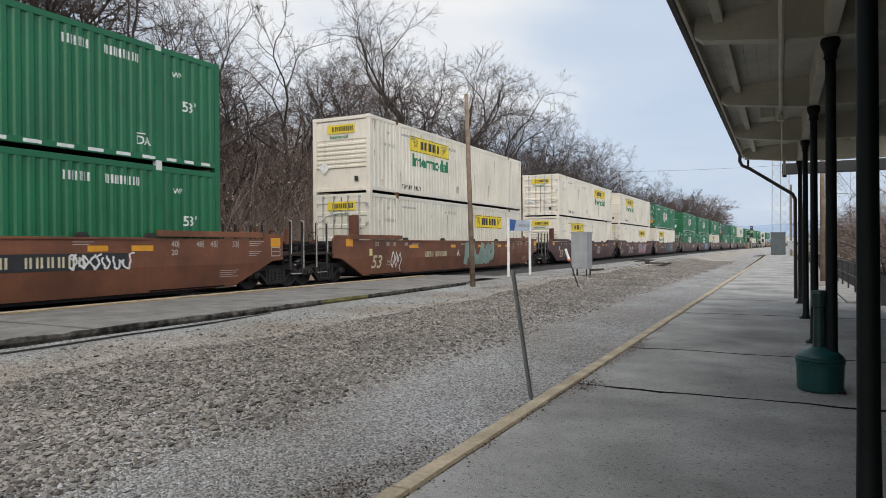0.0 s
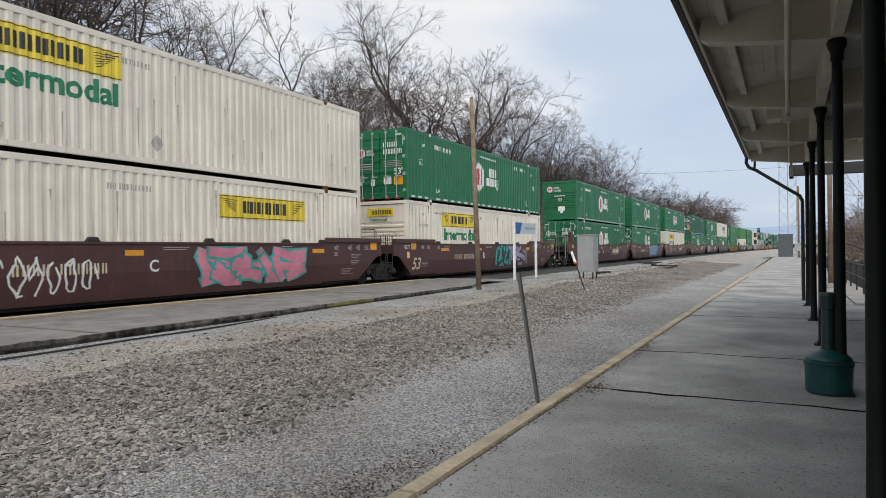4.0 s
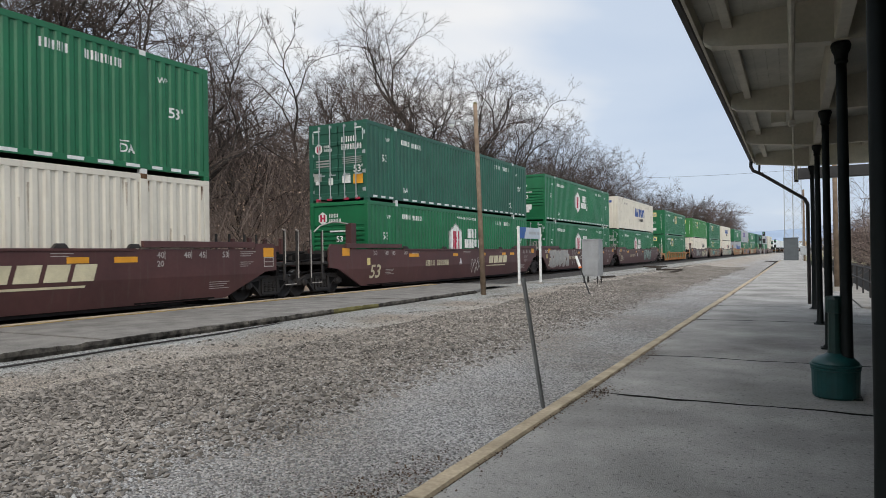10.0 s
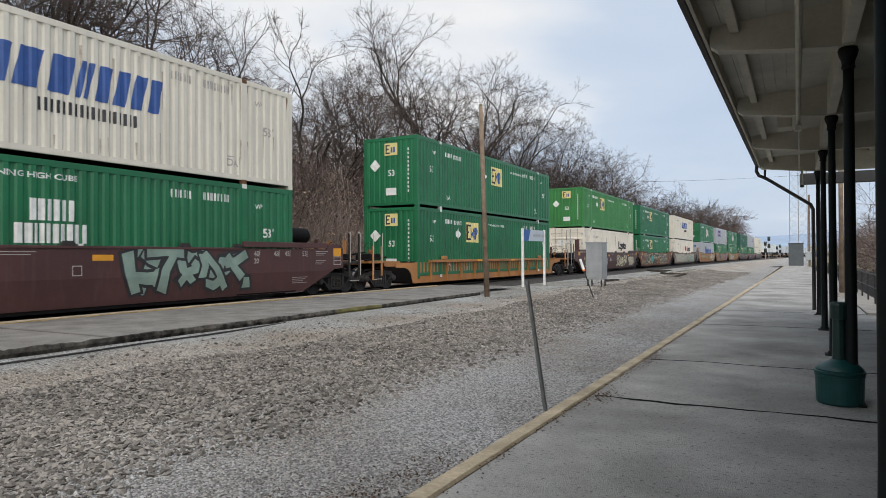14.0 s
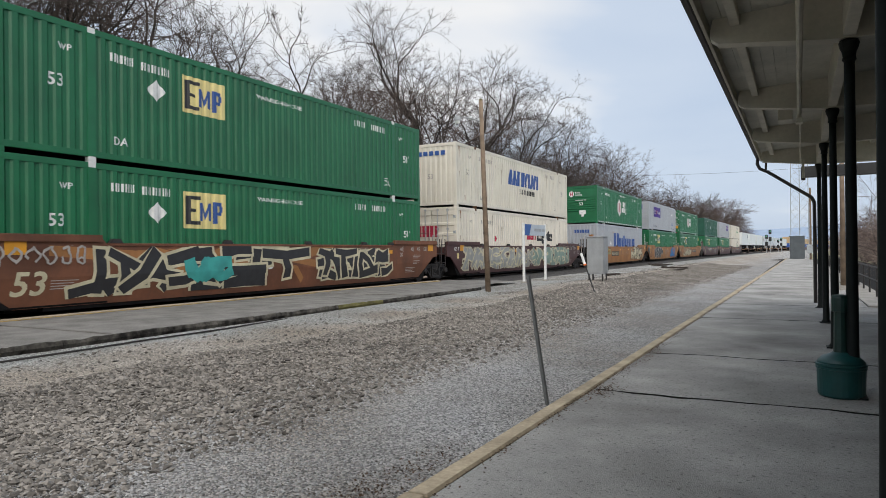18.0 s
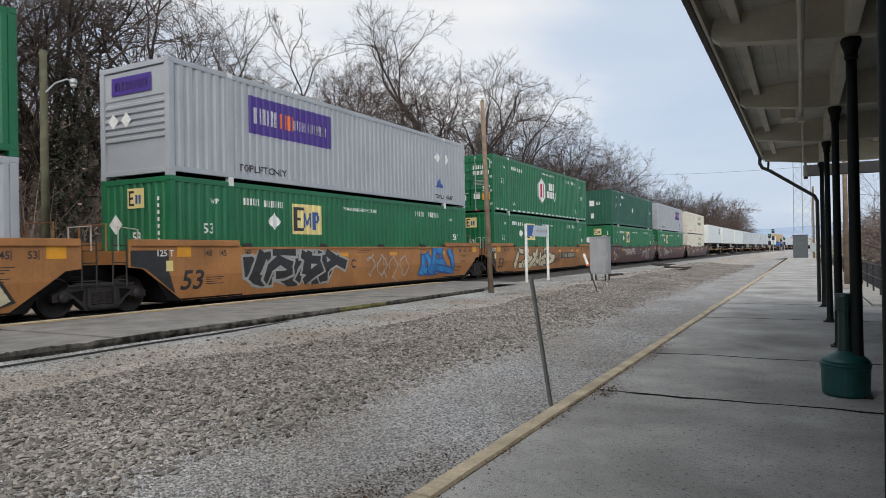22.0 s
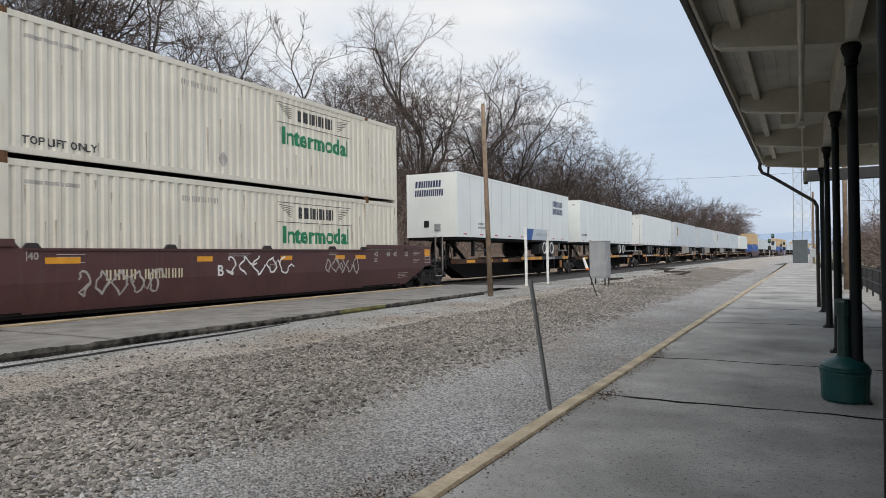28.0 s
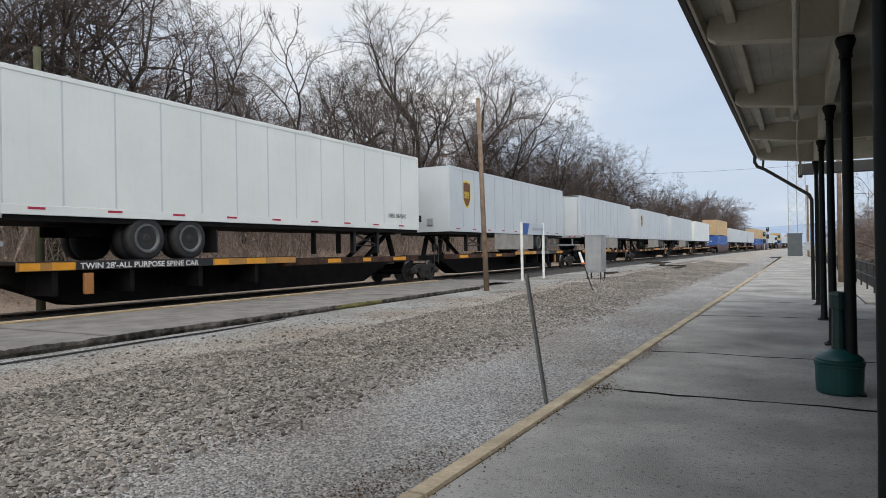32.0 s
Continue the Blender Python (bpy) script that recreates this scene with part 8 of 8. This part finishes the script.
# ---- loose stones ----
def build_stones():
    rnd = np.random.RandomState(5)
    base = np.array([(1, 0, 0), (-1, 0, 0), (0, 1, 0), (0, -1, 0), (0, 0, 1), (0, 0, -1)], float)
    tri = [(0, 2, 4), (2, 1, 4), (1, 3, 4), (3, 0, 4), (2, 0, 5), (1, 2, 5), (3, 1, 5), (0, 3, 5)]

    pool = [base * rnd.uniform(0.65, 1.25, (6, 1)) * np.array([1.0, rnd.uniform(0.6, 1), rnd.uniform(0.35, 0.7)]) @ np.array(Euler((rnd.uniform(-0.5, 0.5), rnd.uniform(-0.5, 0.5), rnd.uniform(0, 6.28))).to_matrix()).T for _ in range(500)]

    def heap(name, label, n, material, sample, size):
        vs = np.zeros((n, 6, 3))
        for i in range(n):
            x, y = sample()
            s = size(y)
            vs[i] = pool[rnd.randint(500)] * s + (x, y, ground_z(x, y) + s * 0.2)
        faces = (np.array(tri)[None] + 6 * np.arange(n)[:, None, None]).reshape(-1, 3)
        me = bpy.data.meshes.new(name)
        me.vertices.add(n * 6)
        me.vertices.foreach_set("co", vs.reshape(-1))
        me.loops.add(len(faces) * 3)
        me.loops.foreach_set("vertex_index", faces.reshape(-1).astype(np.int32))
        me.polygons.add(len(faces))
        me.polygons.foreach_set("loop_start", np.arange(0, len(faces) * 3, 3, dtype=np.int32))
        me.update(calc_edges=True)
        me.validate()
        me.shade_flat()
        me.materials.append(M[material])
        tagged(new(name, me), label, "stones", kind="stuff")

    def y_near():
        return 1.5 + 62 * rnd.uniform() ** 2.7

    def lane(a, b):
        def f():
            y = y_near()
            return kerb_x(y) + rnd.uniform(a, b), y
        return f

    def coarse():
        while True:
            y = y_near()
            x = kerb_x(y) + rnd.uniform(-6.6, -1.6)
            edge = -5.2 + 0.5 * noise.noise(Vector((y * 0.4, 1, 1)))
            d = x - kerb_x(y)
            if (d > edge or rnd.uniform() < 0.06) and (d < -2.6 or rnd.uniform() < (-1.6 - d) * 0.9):
                return x, y

    heap("crushed_stone", "coarse brown-grey crushed stone between the platforms", 100000, "stone", coarse, lambda y: (rnd.uniform(0.011, 0.026) + 0.03 * rnd.uniform() ** 5) * (1.0 + max(0.0, y - 25.0) * 0.02))
    heap("chippings", "fine blue-grey chippings along the kerb", 80000, "stone_blue", lane(-3.1, -0.03), lambda y: rnd.uniform(0.006, 0.014) + 0.012 * rnd.uniform() ** 6)


build_stones()


def build_kerb_litter():
    rnd = random.Random(8)
    V, F = [], []
    for _ in range(2600):
        y = 1.5 + 36 * rnd.random() ** 1.6
        if noise.noise(Vector((y * 0.9, 3, 3))) < -0.05 and rnd.random() < 0.8:
            continue
        x = kerb_x(y) + 0.17 + abs(rnd.gauss(0, 0.05))
        c, s = Vector((x, y, 0.012 + rnd.uniform(0, 0.012))), rnd.uniform(0.005, 0.014)
        u = Vector((rnd.gauss(0, 1), rnd.gauss(0, 1), rnd.gauss(0, 0.3))).normalized()
        w = u.cross(Vector((rnd.gauss(0, 0.4), rnd.gauss(0, 0.4), 1))).normalized()
        b = len(V)
        V.extend((c - u * s, c + w * s * 0.6, c + u * s, c - w * s * 0.6))
        F.append((b, b + 1, b + 2, b + 3))
    # a heap of dark crumbs on the stones and more at the first joint
    for cx, cy, sx, sy, n in ((-0.30, 3.45, 0.16, 0.38, 700), (-0.22, 4.4, 0.12, 0.3, 260), (0.30, 7.15, 0.10, 0.22, 420), (0.24, 9.7, 0.06, 0.9, 500)):
        for _ in range(n):
            y = cy + rnd.gauss(0, sy)
            x = kerb_x(y) + cx + rnd.gauss(0, sx)
            dx = x - kerb_x(y)
            if -0.02 < dx < 0.18:
                continue
            c, s = Vector((x, y, (0.012 if dx > 0 else ground_z(x, y) + 0.03) + rnd.uniform(0, 0.01))), rnd.uniform(0.006, 0.015)
            u = Vector((rnd.gauss(0, 1), rnd.gauss(0, 1), rnd.gauss(0, 0.4))).normalized()
            w = u.cross(Vector((rnd.gauss(0, 0.4), rnd.gauss(0, 0.4), 1))).normalized()
            b = len(V)
            V.extend((c - u * s, c + w * s * 0.6, c + u * s, c - w * s * 0.6))
            F.append((b, b + 1, b + 2, b + 3))
    me = bpy.data.meshes.new("kerb_litter")
    me.from_pydata(V, [], F)
    me.materials.append(M["crumbs"])
    tagged(new("kerb_litter", me), "crumbled brown leaves gathered behind the kerb", "leaves", kind="stuff")


build_kerb_litter()


# ---- the train ----
def along(t):
    return SPEED * t + 0.5 * BRAKE * t * t


moving = []  # (thing, place along the train, height above the rails)


def put(ob, s, z=0.0):
    moving.append((ob, s, z))
    return ob


GREEN, WHITE, GREYL = "green 53-foot container", "off-white 53-foot container", "grey 53-foot container"
# place, well car (colour, near, far, letter, spray paint, emblem), lower box, upper box: (label, colour, side, end, end wall)
HUB_L = GREEN + " with a white hexagon"
EMP_L = GREEN + " with a pale yellow square"
JB_L = WHITE + " with a yellow plate"
CONSIST = [
    (-22.3, ("rust", "coupler", "joint", "A", [], False), (HUB_L, "green", "hub", "hub", "louvre"), (HUB_L, "green", "hub", "hub", "louvre")),
    (-2.7, ("rust", "joint", "coupler", "B", [("", "paint_white", 4.2, 1.6, 0.4, 0.55, 41, 4), ("", "paint_white", 11.7, 1.6, 0.75, 0.4, 42, 6)], False), (HUB_L, "green", "hub", "hub", "doors"), (HUB_L, "green", "hub", "hub", "louvre")),
    (20.85, ("rust", "coupler", "coupler", "A", [("", "paint_white", 1.3, 0.8, 0.35, 0.75, 43, 3), ("paint_sage", "paint_sage", 8.6, 2.6, 0.25, 1.1, 44, 3)], False), (JB_L + " and rusty doors", "cream", "jb_far", "jb", "doors"), (JB_L + " and rust-streaked ribbed end", "white", "jb_mid", "jb", "louvre")),
    (44.4, ("maroon", "coupler", "joint", "A", [("", "paint_white", 10.3, 1.1, 0.5, 0.75, 45, 3)], False), (JB_L, "white", "jb_low", "jb", "louvre"), (JB_L + " and barred doors", "white", "jb_up", "jb", "doors")),
    (63.95, ("maroon", "joint", "joint", "C", [("", "paint_white", 3.6, 2.2, 0.2, 0.85, 46, 6), ("paint_pink", "paint_teal", 9.1, 3.2, 0.22, 1.0, 47, 4)], False), (JB_L + " and rusty doors", "white", "jb_far", "jb", "doors"), (JB_L + " and ribbed end", "white", "jb_mid", "jb", "louvre")),
    (83.4, ("maroon", "joint", "coupler", "B", [("paint_teal", "paint_black", 9.2, 1.7, 0.18, 1.15, 48, 3), ("paint_lilac", "paint_black", 10.9, 1.6, 0.2, 1.1, 49, 2), ("", "paint_faded", 12.7, 0.9, 0.4, 0.9, 50, 4)], False), (JB_L, "white", "jb_mid", "jb", "louvre"), (HUB_L, "green", "hub", "hub", "doors")),
    (107.7, ("maroon", "coupler", "joint", "A", [], True), (HUB_L, "green", "hub", "hub", "doors"), (HUB_L + " and a ribbed end", "green", "hub", "hub", "louvre")),
    (127.0, ("maroon", "joint", "joint", "C", [("paint_sky", "paint_yellowish", 8.8, 4.2, 0.2, 1.15, 51, 5)], False), (HUB_L, "green", "hub", "hub", "doors"), (HUB_L + " and a ribbed end", "green", "hub", "hub", "louvre")),
    (146.6, ("maroon", "joint", "coupler", "B", [("", "paint_white", 2.4, 1.7, 0.35, 0.95, 52, 3)], True), (JB_L, "cream", "jb_low", "jb_pale", "louvre"), (HUB_L + " and a ribbed end", "green", "hub", "hub", "louvre")),
    (170.1, ("maroon", "coupler", "joint", "A", [("", "paint_faded", 8.4, 0.9, 0.2, 0.7, 53, 3)], True), (HUB_L, "green", "hub", "hub", "louvre"), ("plain dark green corrugated 53-foot container with barred doors", "green_dark", "plain_hub", "hub", "doors")),
    (189.6, ("maroon", "joint", "joint", "C", [("paint_silver", "paint_faded", 0.7, 3.6, 0.15, 1.2, 54, 5), ("", "paint_faded", 5.0, 2.4, 0.2, 1.2, 55, 5)], True), (HUB_L, "green", "hub", "hub", "doors"), (HUB_L + " and a ribbed end", "green", "hub", "hub", "louvre")),
    (209.15, ("maroon", "joint", "coupler", "D", [("paint_sage", "paint_black", 10.4, 3.6, 0.2, 1.2, 56, 5)], False), (HUB_L, "green", "hub", "hub", "doors"), (WHITE + " with slanted blue bars and rust streaks", "cream", "swift", "swift", "ribbed")),
    (232.85, ("orange", "coupler", "coupler", "ribbed", [], False), (EMP_L, "green", "emp_near", "emp", "ribbed"), (EMP_L, "green", "emp", "emp", "ribbed")),
    (256.5, ("maroon", "coupler", "joint", "B", [("paint_silver", "paint_black", 3.0, 3.1, 0.2, 1.1, 57, 5), ("paint_cream", "paint_black", 9.5, 3.0, 0.25, 0.95, 58, 4), ("paint_cream", "paint_faded", 13.8, 1.8, 0.4, 0.7, 59, 4)], True), ("white corrugated 53-foot container with black lettering", "white", "logi", "none", "doors"), ("light green 53-foot container with a pale yellow square emblem", "green_light", "emp_near", "emp", "ribbed")),
    (276.0, ("rust", "joint", "joint", "C", [("orange", "rust", 1.0, 8.6, 0.3, 1.1, 80, 3), ("paint_black", "paint_cream", 1.95, 6.4, 0.3, 1.12, 60, 5), ("paint_black", "paint_cream", 9.7, 3.7, 0.36, 1.0, 61, 5), ("paint_teal", "paint_teal", 4.6, 1.0, 0.55, 0.6, 81, 2), ("", "paint_faded", -0.2, 2.0, 1.05, 0.4, 62, 6)], False), (EMP_L, "green", "emp_near", "emp", "ribbed"), (EMP_L, "green", "emp_near", "emp", "ribbed")),
    (295.45, ("maroon", "joint", "coupler", "A", [("paint_silver", "paint_cream", 0.4, 4.0, 0.15, 1.25, 63, 5), ("paint_silver", "paint_cream", 4.9, 3.6, 0.15, 1.25, 64, 5), ("paint_sage", "paint_cream", 9.2, 3.0, 0.15, 1.2, 65, 4), ("paint_sage", "paint_cream", 12.2, 3.6, 0.15, 1.2, 82, 5), ("", "paint_faded", 8.3, 1.0, 0.4, 0.9, 83, 5)], False), ("white corrugated 53-foot container with red bars and black lettering", "white", "xpo", "xpo", "doors"), (WHITE + " with peeling blue bars and rusty corners", "cream", "swift_faded", "swift", "ribbed")),
    (319.1, ("orange", "coupler", "joint", "B", [("paint_cream", "paint_black", 11.0, 4.2, 0.15, 1.25, 66, 5), ("", "paint_mint", 0.6, 3.0, 0.85, 0.45, 67, 7)], False), (GREYL + " with big blue lettering bars", "grey", "matson", "matson", "ribbed"), (HUB_L + " and a ribbed end", "green", "hub", "hub", "louvre")),
    (338.8, ("orange", "joint", "joint", "C", [("paint_black", "paint_silver", 2.4, 3.8, 0.25, 1.1, 68, 5), ("", "paint_faded", 7.9, 3.1, 0.3, 0.9, 69, 4), ("paint_sky", "paint_blue", 12.0, 2.2, 0.3, 1.1, 70, 2)], False), (EMP_L, "green", "emp_near", "emp", "ribbed"), (GREYL + " with a purple plate", "grey", "parcel", "parcel", "louvre")),
    (358.15, ("orange", "joint", "coupler", "A", [("paint_cream", "paint_black", 3.4, 4.9, 0.15, 1.2, 71, 4), ("", "paint_black", 8.3, 1.6, 0.5, 0.7, 84, 4)], False), (EMP_L, "green", "emp_near", "emp", "ribbed"), (HUB_L + " and barred doors", "green", "hub", "hub", "doors")),
    (381.9, ("maroon", "coupler", "joint", "A", [("", "paint_white", 3.6, 4.0, 1.0, 0.35, 72, 8), ("", "paint_white", 10.5, 3.0, 0.35, 0.9, 73, 5)], False), (EMP_L, "green", "emp_near", "emp", "ribbed"), ("plain green 53-foot container with faded patches", "green_dark", "plain", "none", "ribbed")),
    (401.0, ("maroon", "joint", "joint", "C", [("", "paint_white", 3.0, 2.0, 0.4, 0.8, 74, 5)], False), (EMP_L, "green", "emp_near", "emp", "ribbed"), (GREYL + " with a small purple plate", "grey", "parcel_small", "parcel", "doors")),
    (420.7, ("maroon", "joint", "coupler", "B", [("", "paint_faded", 3.3, 2.2, 0.45, 0.6, 75, 5), ("", "paint_white", 7.4, 2.6, 0.75, 0.6, 76, 5), ("", "paint_faded", 11.6, 1.9, 0.7, 0.55, 77, 5)], False), (JB_L.replace("yellow", "pale"), "cream", "jb_lowend", "jb_pale", "doors"), (JB_L.replace("yellow", "pale") + " and barred doors", "cream", "jb_end", "jb_pale", "doors")),
]
M["paint_yellowish"] = M["paint_cream"]
WELL_LABEL = {"maroon": "dark maroon steel well car marked 53 with spray paint", "orange": "faded orange steel well car marked 53 with spray paint", "rust": "rusty brown-orange steel well car marked 53"}


def build_train():
    for s, (col, near, far, letter, art, logo), low, up in CONSIST:
        if letter == "ribbed":
            put(ribbed_car("low faded orange steel well car with ribbed sides", col), s)
        else:
            car = put(well_car(WELL_LABEL[col], col, near, far, letter, art, logo), s)
            if letter == "D":
                part("air_reservoir", lathe([(0.05, 0.0), (0.2, 0.03), (0.25, 0.09), (0.25, 1.0), (0.2, 1.06), (0.05, 1.09)], 18, "y"), M["black_steel"], car, "dark air tank", at=pose(0.45, BOX_L + 0.55, 1.93))
        put(container(*low), s, 0.355)
        put(container(*up), s, 0.355 + BOX_H)
    white, grey = "white road trailer riding on a spine car", "pale grey road trailer riding on a spine car"
    for k, (s, label, col, rear, kind, skirt) in enumerate((
            (441.85, white + " with blue lettering bars", "trailer", False, "metro", False), (460.5, white, "trailer", False, "code", False), (480.75, white + ", rear doors ahead", "trailer", True, "code", False),
            (499.65, "pale grey road trailer with a yellow shield on a spine car", "trailer_grey", False, "shield", True), (519.8, grey + ", rear doors ahead", "trailer_grey", True, "none", True), (539.3, grey, "trailer_grey", False, "shield", True), (558.8, grey, "trailer_grey", False, "none", True),
            (578.3, white, "trailer", False, "none", False))):
        put(spine_car("black and orange trailer spine car with low decks", rear, k in (1, 2)), s)
        put(trailer(label, col, rear, kind, rim="rim" if k < 2 else "stake_grey", skirt=skirt), s, 1.15)
    s = 606.0
    DISTANT[0] = True
    tail = ["stack", "trailer", "trailer", "trailer", "stack", "stack", "trailer", "trailer", "stack", "trailer", "trailer", "stack", "trailer", "stack"]
    for k, what in enumerate(tail):
        if what == "stack":
            put(well_car(WELL_LABEL["maroon"], "maroon", "joint", "joint", "A", [], False), s)
            put(container("blue corrugated 53-foot container", "blue", "plain", "none", "ribbed"), s, 0.355)
            put(container("tan corrugated 53-foot container", "tan", "plain", "none", "ribbed"), s, 0.355 + BOX_H)
        else:
            put(spine_car("black and orange trailer spine car with low decks", False), s)
            put(trailer(grey, "trailer_grey", False, "none", rim="galv"), s, 1.15)
        s += 20.5


build_train()


def motions():
    """The train rolls towards the camera along its track, slowing a little."""
    times = [4.0 * k for k in range(9)]
    for ob, s, z in moving:
        rows = []
        for t in times:
            y = s - along(t)
            a = math.degrees(math.atan(track_dx(y + 8.5) - track_dx(y + 7.5)))
            rows.append((t, pose(TRACK_X + track_dx(y), y, RAIL_Z + z, 0, 0, -a)))
        walk(ob, rows)


motions()
